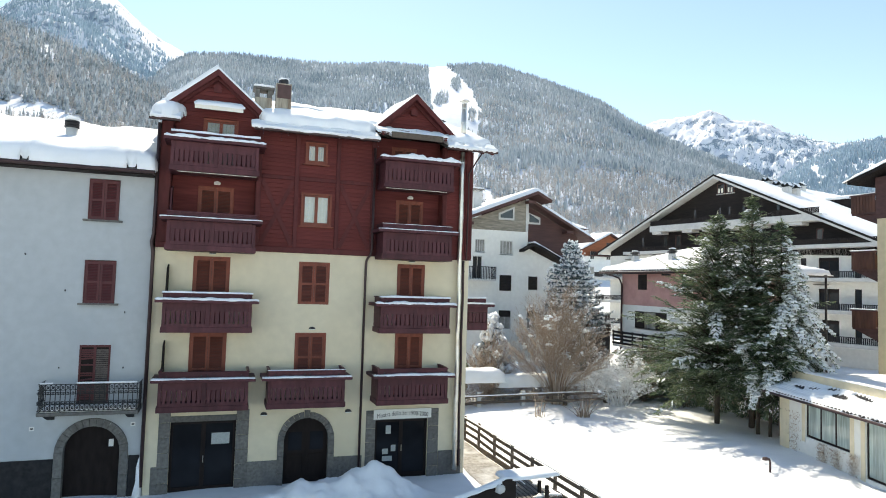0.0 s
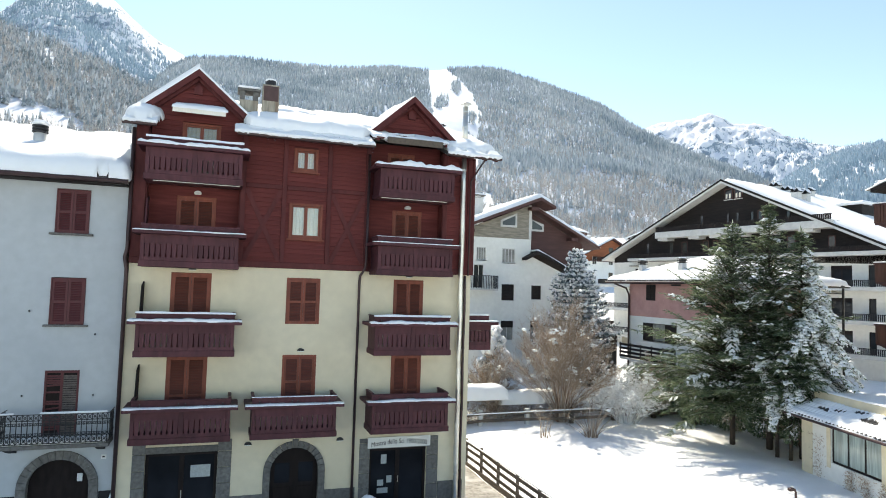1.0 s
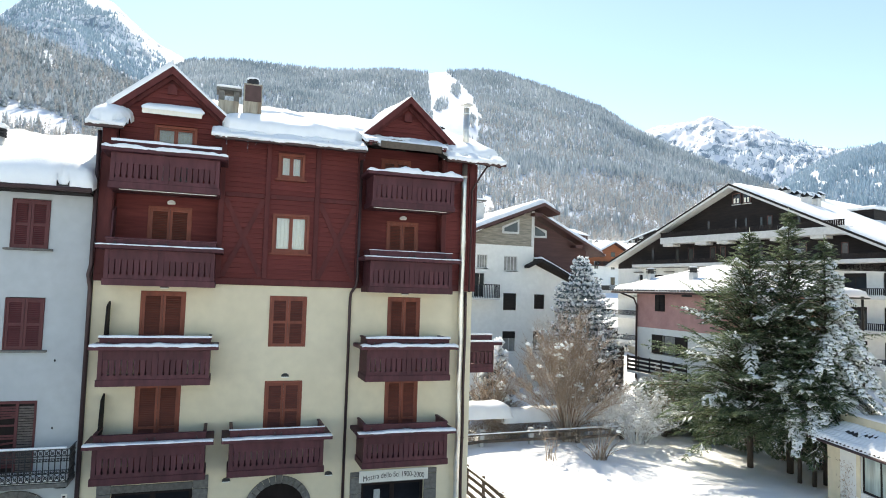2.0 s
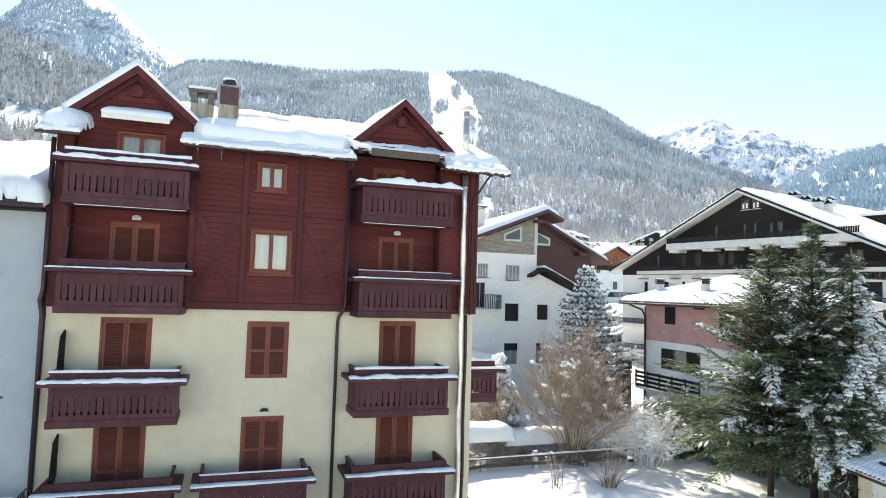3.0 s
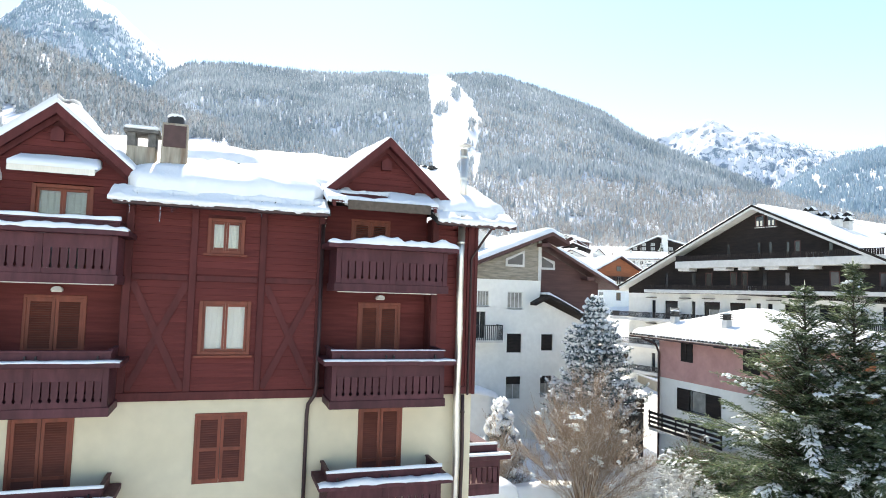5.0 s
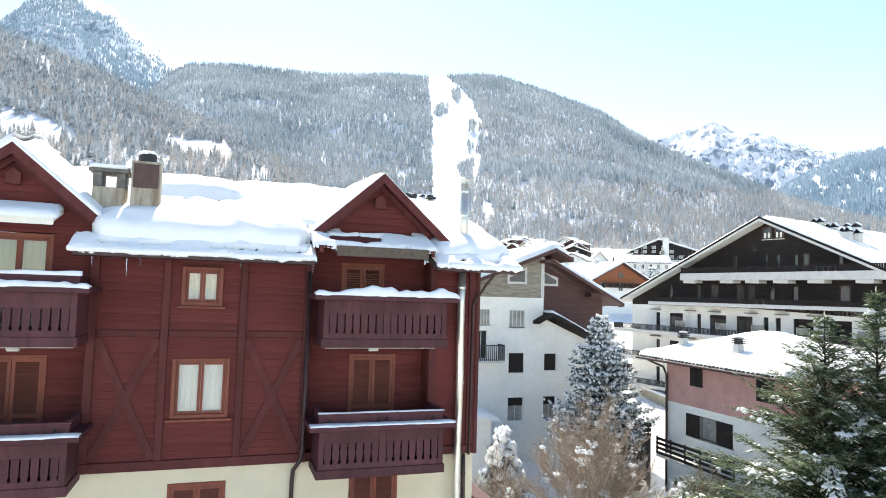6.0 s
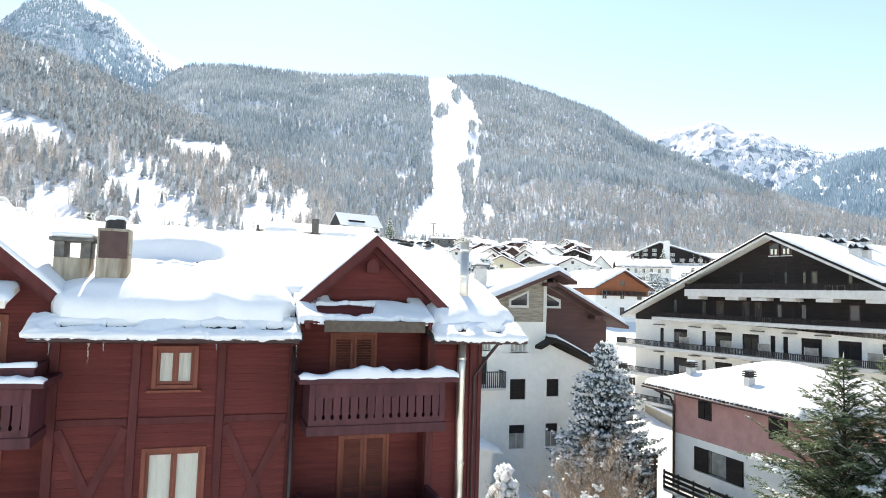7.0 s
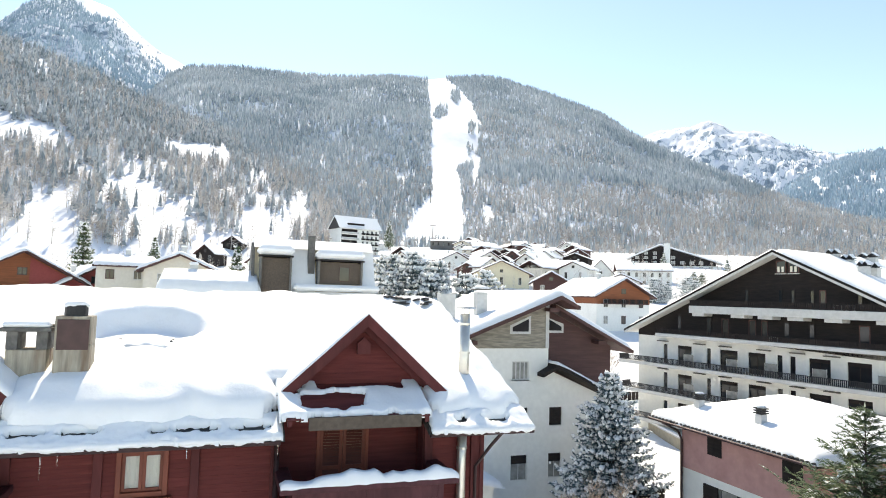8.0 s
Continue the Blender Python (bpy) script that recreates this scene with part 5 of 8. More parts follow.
def brownish(a, e):
    """Share of bare larches on the big hill: few below the skyline and along a slanting band of firs, many low on its right flank."""
    w = 0.8 * wobble(a, e, 0.35, 12)
    top = float(np.interp(a, [x for x, _ in MAIN], [z for _, z in MAIN])) - e
    band = 11.2 - 0.085 * (a - 25)
    if a > 21:
        if e + w < band - 0.7:
            return 0.75
        if e + w < band + 0.5:
            return 0.04
        return float(np.interp(top + w, [1.5, 4.0], [0.06, 0.50]))
    return float(np.interp(e + w, [7, 10.5, 13.5], [0.55, 0.45, 0.08]))


def on_left_flank(a, e, r):
    """Woods on the high mountain thin out towards its bare right-hand ridge."""
    below = float(np.interp(a, [x for x, _ in LEFTPEAK], [z for _, z in LEFTPEAK])) - e
    line = float(np.interp(a, [-18, -13, -10, -6, -3], [0.3, 0.6, 1.5, 1.9, 1.3]))
    return below + 0.7 * wobble(a, e, 0.9, 3) > line * (0.55 + 0.6 * r.uniform())


def spur_keep(a, e, r):
    if not -24 < a < 15 or e < 3.0 or in_clearing(a, e, r):
        return False
    n = wobble(a, e, 0.33, 21) + 0.55 * wobble(a, e, 1.1, 22)
    wood = float(np.interp(e - 0.25 * (a + 6), [3.0, 6.0, 9.0, 11.5], [0.22, 0.42, 0.74, 0.97]))
    return n + r.normal(0, 0.10) > np.interp(wood, [0, 1], [0.42, -0.60]) or r.uniform() < 0.22 * wood


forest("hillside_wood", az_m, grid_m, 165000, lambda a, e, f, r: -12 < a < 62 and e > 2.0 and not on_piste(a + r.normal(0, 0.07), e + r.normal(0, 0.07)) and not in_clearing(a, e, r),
       9.5, lambda a, e, f: brownish(a, e), FOREST, LARCH, "dense frosted spruce forest on the hill, haze in its colour", 5, FARSHAPES, 3.0)
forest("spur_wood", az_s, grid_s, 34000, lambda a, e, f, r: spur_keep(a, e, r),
       13, lambda a, e, f: 0.80 if e < 10.5 else 0.48, SPURFOREST, LARCH, "frosted spruces on the near hillside, haze in their colour", 6)
forest("right_mountain_wood", az_r, grid_r, 42000, lambda a, e, f, r: 44 < a < 60 and wobble(a * 3, e * 3, 0.5, 4) > -0.42, 15, lambda a, e, f: 0.05, FARFOREST, LARCH, "frosted forest on the distant mountainside, haze in its colour", 7, FARSHAPES)
forest("left_mountain_wood", az_l, grid_l, 52000, lambda a, e, f, r: a > -20 and on_left_flank(a, e, r), 15, lambda a, e, f: 0.0, FARFOREST, LARCH, "frosted forest on the high mountain's flank, haze in its colour", 8, FARSHAPES)
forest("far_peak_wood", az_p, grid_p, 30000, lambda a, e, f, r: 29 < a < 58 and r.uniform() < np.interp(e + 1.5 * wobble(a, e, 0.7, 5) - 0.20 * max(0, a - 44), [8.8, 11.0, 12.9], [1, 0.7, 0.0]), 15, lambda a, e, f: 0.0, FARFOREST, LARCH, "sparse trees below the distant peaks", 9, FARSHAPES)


# ---------------------------------------------------------------- neighbouring houses
def simple_window(parent, x0, x1, z0, z1, y, frame_mat=CONCRETE, pane_mat=None, sill=None, bars=1, name="window", f=0.05, depth=0.12, axis="y"):
    """A window set into a wall whose face is at y and turned to -y (or at x, turned to -x): frame, and opaque panes;
    the default's dark colour stands in for a dim room.
    """
    def bx(bm, a, b, c, d, e, g):
        return box(bm, a, b, c, d, e, g) if axis == "y" else box(bm, c, d, a, b, e, g)
    bm = B()
    for a, b, c, d in ((x0, x0 + f, z0, z1), (x1 - f, x1, z0, z1), (x0 + f, x1 - f, z1 - f, z1), (x0 + f, x1 - f, z0, z0 + f)):
        bx(bm, a, b, y - 0.02, y + 0.03, c, d)
    w = part(name, bm, frame_mat, parent)
    for k in range(bars):
        xm = x0 + (x1 - x0) * (k + 1) / (bars + 1)
        part("glazing_bar", bx(B(), xm - f / 2, xm + f / 2, y - 0.015, y + 0.028, z0 + f + 0.001, z1 - f - 0.001), frame_mat, w)
    part("pane", bx(B(), x0 + f, x1 - f, y - 0.006, y + 0.012, z0 + f, z1 - f), pane_mat or DARKPANE, w)
    if sill:
        part("sill", bx(B(), x0 - 0.08, x1 + 0.08, y - 0.10, y + 0.01, z0 - 0.07, z0 - 0.003), sill, w)
    return w


# Opaque pane: the dimness of the room behind is put into its colour.
DARKPANE = material("dark_window_glass", (0.025, 0.028, 0.032), rough=0.08, vary=0.3, scale=0.7, bump=0.0, spec=0.6)
PALEPANE = material("curtained_window_glass", (0.30, 0.30, 0.28), rough=0.12, vary=0.3, scale=2, bump=0.0, spec=0.6)

# Curtains, with the panes' greenish reflection painted in as colour.
ANNEXPANE = material("curtain_and_reflection_glass", (0.34, 0.42, 0.40), rough=0.08, vary=0.35, scale=2.2, bump=0.0, stretch=(3, 3, 0.3), spec=0.7)
OLDSLAT = material("greyed_slats", (0.12, 0.10, 0.09), rough=0.85, vary=0.3, scale=8, bump=0.2)

# the white house with the iron balcony, beside the red one
lw = thing("white_house", (-8.5, 31, 0), "plain white plastered house with dark red shutters and deep roof snow", "house")
LX0, LX1, LY = -15.5, -2.56, 26.28
LWIN = [(-4.74, -3.74, 9.93, 11.42), (-4.74, -3.72, 6.90, 8.46), (-4.74, -3.74, 3.2, 5.40), (-8.75, -7.70, 9.93, 11.42), (-8.75, -7.70, 6.90, 8.46), (-8.75, -7.70, 3.9, 5.40)]
larch_hole = [(-5.14, -3.18, -0.3, 2.12), (-4.96, -3.36, 2.12, 2.42), (-4.68, -3.64, 2.42, 2.62)]
bm = B()
wall_with_holes(bm, LX0, LX1, -0.3, 11.75, LY, LY + 0.4, LWIN + larch_hole)
box(bm, LX0, LX0 + 0.4, LY + 0.402, 38, -0.3, 11.75)
box(bm, LX1 - 0.4, LX1, LY + 0.402, 38, -0.3, 11.75)
part("wall", bm, LEFTWALL, lw, "white plastered wall, its colour greyed for shade")
part("dark_room_sheet", box(B(), LX0 + 0.45, LX1 - 0.45, LY + 0.9, LY + 0.95, -0.3, 11.5), DARKROOM, lw)
for i, (a, b, c, d) in enumerate(LWIN):
    if i == 2:
        continue
    shuttered(lw, a, b, c, d - 0.06, LY + 0.0, mat=REDSHUTTER, casing=0.04, sill=STONE if i not in (2,) else None, name="window", label="closed dark red louvred shutters")
# the balcony door's old shutters: one leaf with slats fallen out, the other greyed
a, b, c, d = LWIN[2]
bw = part("balcony_door", wall_with_holes(B(), a, b, c, d, LY - 0.03, LY + 0.02, [(a + 0.06, a + 0.46, c + 0.1, d - 0.08), (a + 0.54, b - 0.06, c + 0.1, d - 0.08)]), REDSHUTTER, lw, "old dark red balcony shutters with broken slats")
part("backing", box(B(), a, b, LY + 0.03, LY + 0.06, c, d), DARKWOOD, bw)
rngs = random.Random(19)
for lo_, hi_, keep_, mat_ in ((a + 0.06, a + 0.46, 0.62, REDSHUTTER), (a + 0.54, b - 0.06, 0.95, OLDSLAT)):
    z = c + 0.14
    while z < d - 0.14:
        if rngs.random() < keep_:
            tip = rngs.uniform(-0.06, 0.06) if mat_ is REDSHUTTER and rngs.random() < 0.5 else 0.0
            part("slat", bar(B(), (lo_, LY, z - tip), (hi_, LY, z + tip), 0.02, 0.055), mat_, bw)
        z += 0.075
sa = None
for a, b, c, d in ((-5.34, -5.06, -0.2, 0.75), (-5.34, -5.06, 0.76, 1.62), (-3.26, -2.98, -0.2, 0.75), (-3.26, -2.98, 0.76, 1.62)):
    bm = box(B(), a, b, LY - 0.08, LY + 0.35, c, d, 0.008)
    if sa is None:
        sa = part("stone_arch", bm, STONE, lw, "grey stone arch round the doorway")
    else:
        part("stone", bm, STONE, sa)
for k in range(15):
    a0, a1 = math.pi * k / 15 + 0.006, math.pi * (k + 1) / 15 - 0.006
    part("stone", prism(B(), [(-4.16 + r * math.cos(a), 1.62 + r * 1.0 * math.sin(a)) for r, a in ((0.9, a0), (1.18, a0), (1.18, a1), (0.9, a1))], "y", LY - 0.08, LY + 0.35), STONE, sa)
part("house_door", prism(B(), [(-5.06, -0.2), (-3.26, -0.2)] + [(-4.16 + 0.9 * math.cos(math.pi * k / 16), 1.62 + 0.9 * math.sin(math.pi * k / 16)) for k in range(17)], "y", LY + 0.22, LY + 0.28), DARKWOOD, lw, "dark arched wooden door")
part("door_pane", box(B(), -3.66, -3.50, LY + 0.20, LY + 0.215, 1.72, 1.98), PAPER, lw)
for a, b in ((LX0, -5.36), (-2.96, -2.6)):
    part("stone_plinth", box(B(), a, b, LY - 0.05, LY - 0.003, -0.2, 1.42, 0.01), DARKSTONE, lw, "dark stone base course")
# small plates and hooks on the plaster, ice down the corner pipe
for x, z in ((-6.15, 2.42), (-2.95, 2.46)):
    pl = part("wall_plate", box(B(), x, x + 0.16, LY - 0.02, LY - 0.003, z, z + 0.15, 0.004), PAPER, lw, "small white wall plate")
    part("mark", box(B(), x + 0.04, x + 0.12, LY - 0.024, LY - 0.0205, z + 0.05, z + 0.10), LETTER, pl)
for x, z in ((-5.35, 4.62), (-3.3, 4.6), (-5.3, 7.35), (-3.35, 6.6), (-6.6, 8.6)):
    part("hook", bar(B(), (x, LY - 0.09, z), (x, LY - 0.002, z - 0.03), 0.03, 0.05), IRON, lw)
part("ice", tube(B(), [(-2.62, LY - 0.16, -0.05), (-2.58, LY - 0.15, 0.5), (-2.60, LY - 0.15, 1.0), (-2.58, LY - 0.14, 1.35)], [0.17, 0.10, 0.08, 0.02], 9), SNOW, lw, "frozen column of ice at the corner pipe", smooth=True)
# iron balcony
bal = part("balcony", box(B(), -5.75, -2.62, 25.32, LY, 3.08, 3.2, 0.01), STONE, lw, "wrought iron balcony with curled bars, snow on the floor")
bm = B()
for z in (3.24, 3.46, 3.95, 4.14):
    box(bm, -5.75, -2.62, 25.335, 25.36, z, z + 0.022)
    for x in (-5.75, -2.645):
        box(bm, x, x + 0.025, 25.362, LY, z, z + 0.022)
part("rail", bm, IRON, bal)
org = ORIGIN[bal.name]
bmi = B()
box(bmi, -0.012, 0.012, -0.012, 0.012, 0.0, 0.9)
for z, r in ((0.30, 0.045), (0.62, 0.045)):
    for sgn in (-1, 1):
        tube(bmi, [(sgn * (r + 0.01) + r * math.cos(a), 0, z + r * math.sin(a)) for a in np.linspace(0, math.tau, 9)], 0.011, 4, False)
BALUSTER = mesh_of(bmi, "baluster", IRON)
pieces("baluster", BALUSTER, bal, [Vector((-5.66 + 0.149 * k, 25.347, 3.235)) - org for k in range(21)])
bmx = B()
for z0_, z1_ in ((0.015, 0.225), (0.725, 0.905)):
    for sg_ in (-1, 1):
        bar(bmx, (-0.066, 0, z0_ if sg_ > 0 else z1_), (0.066, 0, z1_ if sg_ > 0 else z0_), 0.012, 0.014)
    tube(bmx, [(0.035 * math.cos(a), 0, (z0_ + z1_) / 2 + 0.035 * math.sin(a)) for a in np.linspace(0, math.tau, 9)], 0.010, 4, False)
pieces("scroll", mesh_of(bmx, "scroll", IRON), bal, [Vector((-5.585 + 0.149 * k, 25.347, 3.235)) - org for k in range(20)])
pieces("baluster", BALUSTER, bal, [Matrix.Translation(Vector((x, 25.5 + 0.15 * k, 3.235)) - org) @ Matrix.Rotation(radians(90), 4, "Z") for x in (-5.737, -2.632) for k in range(5)])
for x in (-5.5, -2.95):
    part("bracket", prism(B(), [(25.45, 3.08), (LY, 3.08), (LY, 2.78), (25.9, 2.9)], "x", x - 0.11, x + 0.11), DARKSTONE, bal)
bm = B()
box(bm, -4.6, -2.7, 25.31, 25.40, 4.165, 4.225, 0.025)
box(bm, -5.7, -5.3, 25.31, 25.40, 4.165, 4.215, 0.02)
box(bm, -5.7, -2.68, 25.37, LY - 0.02, 3.203, 3.32, 0.04)
part("snow", bm, SNOW, bal)
# its roof
LR = lambda x, y: 11.82 + (y - 25.55) * 0.36 if y < 31.5 else 11.82 + 5.95 * 0.36 - (y - 31.5) * 0.36  # noqa: E731
rf = part("roof", prism(B(), [(25.55, 11.68), (31.5, LR(0, 31.5) - 0.14), (38.4, LR(0, 38.4) - 0.14), (38.4, LR(0, 38.4)), (31.5, LR(0, 31.5)), (25.55, 11.82)], "x", LX0 - 0.5, -2.52), ROOFDARK, lw, "low roof under thick snow")
part("gutter", tube(B(), [(LX0 - 0.5, 25.47, 11.70), (-2.52, 25.47, 11.70)], 0.075, 8), COPPER, rf)
part("soffit", box(B(), LX0 - 0.4, -2.6, 25.62, LY - 0.002, 11.60, 11.665), BLACKWOOD, rf)
snow_sheet("snow", lambda x, y: y > 25.42 + 0.05 * wobble(x, 0, 1.1, 3), (LX0 - 0.5, -2.56, 25.3, 38.0), LR, 0.60, rf, step=0.13, round_over=0.65, rough=0.12, edge=0.22, ragged=0.08, drop=0.12, label="thick snow on the roof, ragged along the eaves")
lc = part("chimney", tube(B(), [(-5.8, 28.05, 12.4), (-5.8, 28.05, 13.55)], 0.20, 14), CONCRETE, lw, "small round chimney pot with a dark slotted cowl and a snow cap", smooth=True)
for z in (13.56, 13.66, 13.76):
    part("cowl_ring", tube(B(), [(-5.8, 28.05, z), (-5.8, 28.05, z + 0.055)], 0.26, 14), IRON, lc)
part("cowl", tube(B(), [(-5.8, 28.05, 13.55), (-5.8, 28.05, 13.83)], 0.17, 12), IRON, lc)
bm = B()
blob(bm, (-5.8, 28.05, 13.90), (0.27, 0.27, 0.13), random.Random(8), 2)
part("snow", bm, SNOW, lc, smooth=True)

# white house with stone gable, behind the garden
wh = thing("gabled_house", (26, 59, 1.5), "white house with a stone-clad gable, brown cladding and snowy roof", "house")
AY = 52.6
wa = [(23.30, 24.56, 10.85, 12.1), (23.32, 24.52, 7.55, 8.98), (23.32, 24.52, 4.15, 5.82), (26.18, 27.15, 7.7, 8.95), (26.15, 27.12, 4.2, 5.84), (20.7, 21.6, 8.6, 10.6), (20.9, 21.8, 11.0, 12.1)]
bm = B()
wall_with_holes(bm, 18.5, 31.0, 0.5, 9.4, AY, AY + 0.3, wa)
wall_with_holes(bm, 18.5, 26.0, 9.4, 12.99, AY, AY + 0.3, wa)
prism(bm, [(26.0, 9.4), (31.0, 9.4), (26.0, 11.55)], "y", AY, AY + 0.3)
box(bm, 18.5, 18.8, AY + 0.302, 66, 0.5, 13.0)
box(bm, 30.7, 31.0, AY + 0.302, 66, 0.5, 9.4)
part("wall", bm, WHITEWALL, wh, "white rendered wall")
gm = B()
prism(gm, [(18.5, 12.995), (26.0, 12.995), (26.0, 16.05), (18.5, 13.05)], "y", AY - 0.05, AY + 0.3)
part("stone_gable", gm, FIELDSTONE, wh, "gable clad with thin grey-brown stone")
part("quoin", box(B(), 25.78, 26.03, AY - 0.08, AY - 0.052, 12.995, 16.02), CONCRETE, wh)
part("brown_wall", prism(B(), [(26.0, 9.5), (32.3, 9.5), (32.3, 13.0), (26.0, 16.1)], "y", AY + 1.9, AY + 2.2), BROWNWOOD, wh, "brown timber clad wall")
part("brown_wall", box(B(), 32.0, 32.3, AY + 2.202, 66, 1.0, 13.0), BROWNWOOD, wh)
part("wall", box(B(), 26.0, 26.2, AY + 0.302, AY + 1.9, 9.4, 16.0), WHITEWALL, wh)
simple_window(wh, 23.30, 24.56, 10.85, 12.1, AY + 0.1, CONCRETE, PALEPANE, CONCRETE, bars=3, f=0.07)
for a, b, c, d in wa[1:5]:
    w = simple_window(wh, a, b, c, d, AY + 0.12, CONCRETE, PALEPANE if d < 6 else None, CONCRETE, bars=1)
    part("roller_shutter", box(B(), a + 0.03, b - 0.03, AY + 0.05, AY + 0.095, (c + (d - c) * (0.66 if d < 6 else 0.03)), d), BLACKWOOD, w)
simple_window(wh, 20.7, 21.6, 8.6, 10.6, AY + 0.1, CONCRETE, None, None, bars=1)
simple_window(wh, 20.9, 21.8, 11.0, 12.1, AY + 0.1, CONCRETE, PALEPANE, CONCRETE, bars=3)
# slanted gable windows
for x0, x1, z0, za, zb, y in ((23.05, 24.60, 13.97, 14.55, 15.22, AY - 0.055), (26.9, 28.25, 13.95, 15.05, 14.62, AY + 1.895)):
    fr = part("gable_window", prism(B(), [(x0, z0), (x1, z0), (x1, zb), (x0, za)], "y", y - 0.06, y - 0.002), CONCRETE, wh, "white slanted gable window")
    part("pane", prism(B(), [(x0 + 0.17, z0 + 0.17), (x1 - 0.17, z0 + 0.17), (x1 - 0.17, zb - 0.22), (x0 + 0.17, za - 0.12)], "y", y - 0.075, y - 0.062), DARKPANE, fr)
# roofs
ra = part("roof", prism(B(), [(17.6, 13.10), (26.45, 16.66), (27.9, 15.95), (27.9, 15.72), (26.45, 16.40), (17.6, 12.85)], "y", 51.5, 67), BROWNWOOD, wh, "brown edged roof under smooth snow")
rb = part("roof", prism(B(), [(27.0, 16.05), (33.6, 12.75), (33.6, 12.52), (27.0, 15.80)], "y", 53.4, 67), BROWNWOOD, wh)
rc = part("porch_roof", prism(B(), [(25.2, 11.35), (26.3, 11.95), (27.2, 11.6), (31.6, 9.45), (31.6, 9.25), (27.2, 11.38), (26.3, 11.70), (25.2, 11.12)], "y", 51.6, AY + 1.88), BLACKWOOD, wh, "dark little roof over the lower wing")
snow_sheet("snow", lambda x, y: True, (17.6, 27.8, 51.6, 66.8), lambda x, y: 13.12 + (x - 17.6) * 0.402 if x < 26.45 else 16.68 - (x - 26.45) * 0.49, 0.42, ra, step=0.3, round_over=0.5, rough=0.05)
snow_sheet("snow", lambda x, y: True, (27.1, 33.55, 53.5, 66.8), lambda x, y: 16.05 - (x - 27.0) * 0.5, 0.42, rb, step=0.3, round_over=0.5, rough=0.05)
snow_sheet("snow", lambda x, y: True, (26.2, 31.5, 51.65, AY + 1.8), lambda x, y: 11.98 - (x - 26.3) * 0.475, 0.2, rc, step=0.2, round_over=0.25, rough=0.03)
for x, z in ((20.0, 13.55), (26.0, 15.8), (31.0, 13.45)):
    part("purlin_end", box(B(), x - 0.35, x + 0.35, 51.7 if x < 26.5 else 53.5, AY - 0.06 if x < 26.5 else AY + 1.88, z - 0.25, z), BROWNWOOD, wh)
cc = part("chimney", box(B(), 21.6, 22.4, 55.0, 55.7, 14.5, 16.75, 0.02), CONCRETE, wh, "pale rendered chimney")
part("lid", box(B(), 21.45, 22.55, 54.85, 55.85, 16.9, 17.0), STONE, cc)
cc = part("chimney", box(B(), 19.5, 20.7, 57.0, 57.8, 13.6, 16.6, 0.02), CONCRETE, wh, "wide pale chimney")
bm = B()
blob(bm, (22.0, 55.35, 17.05), (0.6, 0.55, 0.18), random.Random(3), 2)
part("snow", bm, SNOW, cc, smooth=True)
ib = part("balcony", box(B(), 19.6, 22.5, 51.5, AY, 8.4, 8.55), CONCRETE, wh, "small balcony with a dark railing")
bm = B()
for k in range(20):
    x = 19.65 + 0.148 * k
    box(bm, x, x + 0.05, 51.52, 51.55, 8.56, 9.6)
for k in range(6):
    box(bm, 22.44, 22.47, 51.6 + 0.17 * k, 51.65 + 0.17 * k, 8.56, 9.6)
box(bm, 19.6, 22.5, 51.5, 51.57, 9.6, 9.66)
box(bm, 22.43, 22.5, 51.575, AY, 9.6, 9.66)
part("rail", bm, IRON, ib)
# low lean-to by its foot
lt = part("lean_to", prism(B(), [(17.6, 0.8), (20.6, 0.8), (20.6, 5.0), (17.6, 5.6)], "y", 49.2, AY - 0.003), WHITEWALL, wh, "small white lean-to with a snowy roof")
snow_sheet("snow", lambda x, y: True, (17.5, 21.1, 48.9, AY - 0.05), lambda x, y: 5.65 - (x - 17.6) * 0.2, 0.3, lt, step=0.25, round_over=0.35)

# garden wall and slatted fence between the two houses
gw = thing("garden_wall", (29.4, 47.5, 1.0), "raised stone terrace with a dark slatted fence and snow", "wall")
part("wall", box(B(), 28.3, 30.55, 46.0, 49.5, 0.0, 4.15, 0.03), DARKSTONE, gw, "dark stone terrace wall")
for k in range(3):
    part("slat", box(B(), 28.0, 30.5, 45.90, 45.945, 4.22 + 0.32 * k, 4.46 + 0.32 * k), BLACKWOOD, gw)
for x in (28.1, 29.2, 30.3):
    part("post", box(B(), x, x + 0.09, 45.95, 46.04, 4.152, 5.25), BLACKWOOD, gw)
snow_sheet("snow", lambda x, y: True, (28.3, 30.5, 46.1, 49.5), lambda x, y: 4.14, 0.35, gw, step=0.15, round_over=0.3, rough=0.06)

# Beige taken darker: the shade on this wall is put into its colour.
BEIGE = material("shade_darkened_beige_render", (0.42, 0.37, 0.28), rough=0.9, vary=0.1, scale=2, bump=0.2)
rt = thing("retaining_wall", (50, 70, 1.0), "long beige retaining wall with snow on top", "wall")
p0, p1 = (46.6, 58.0), (52.2, 80.0)
part("wall", bar(B(), (p0[0], p0[1], 1.7), (p1[0], p1[1], 1.9), 0.35, 1.9), BEIGE, rt, "beige rendered wall")
part("coping", bar(B(), (p0[0], p0[1], 2.70), (p1[0], p1[1], 2.90), 0.5, 0.10), CONCRETE, rt)
part("snow", bar(B(), (p0[0], p0[1], 2.84), (p1[0], p1[1], 3.04), 0.44, 0.16), SNOW, rt)

# pink and white house
pk = thing("pink_house", (34.3, 38.8, 1.0), "pink and white house with a snowy hipped roof", "house", turn=0)
PX = 30.6
pw = [(41.35, 42.35, 8.02, 9.2), (39.0, 42.75, 5.05, 6.35), (36.2, 37.3, 7.95, 9.2)]
bm = B()
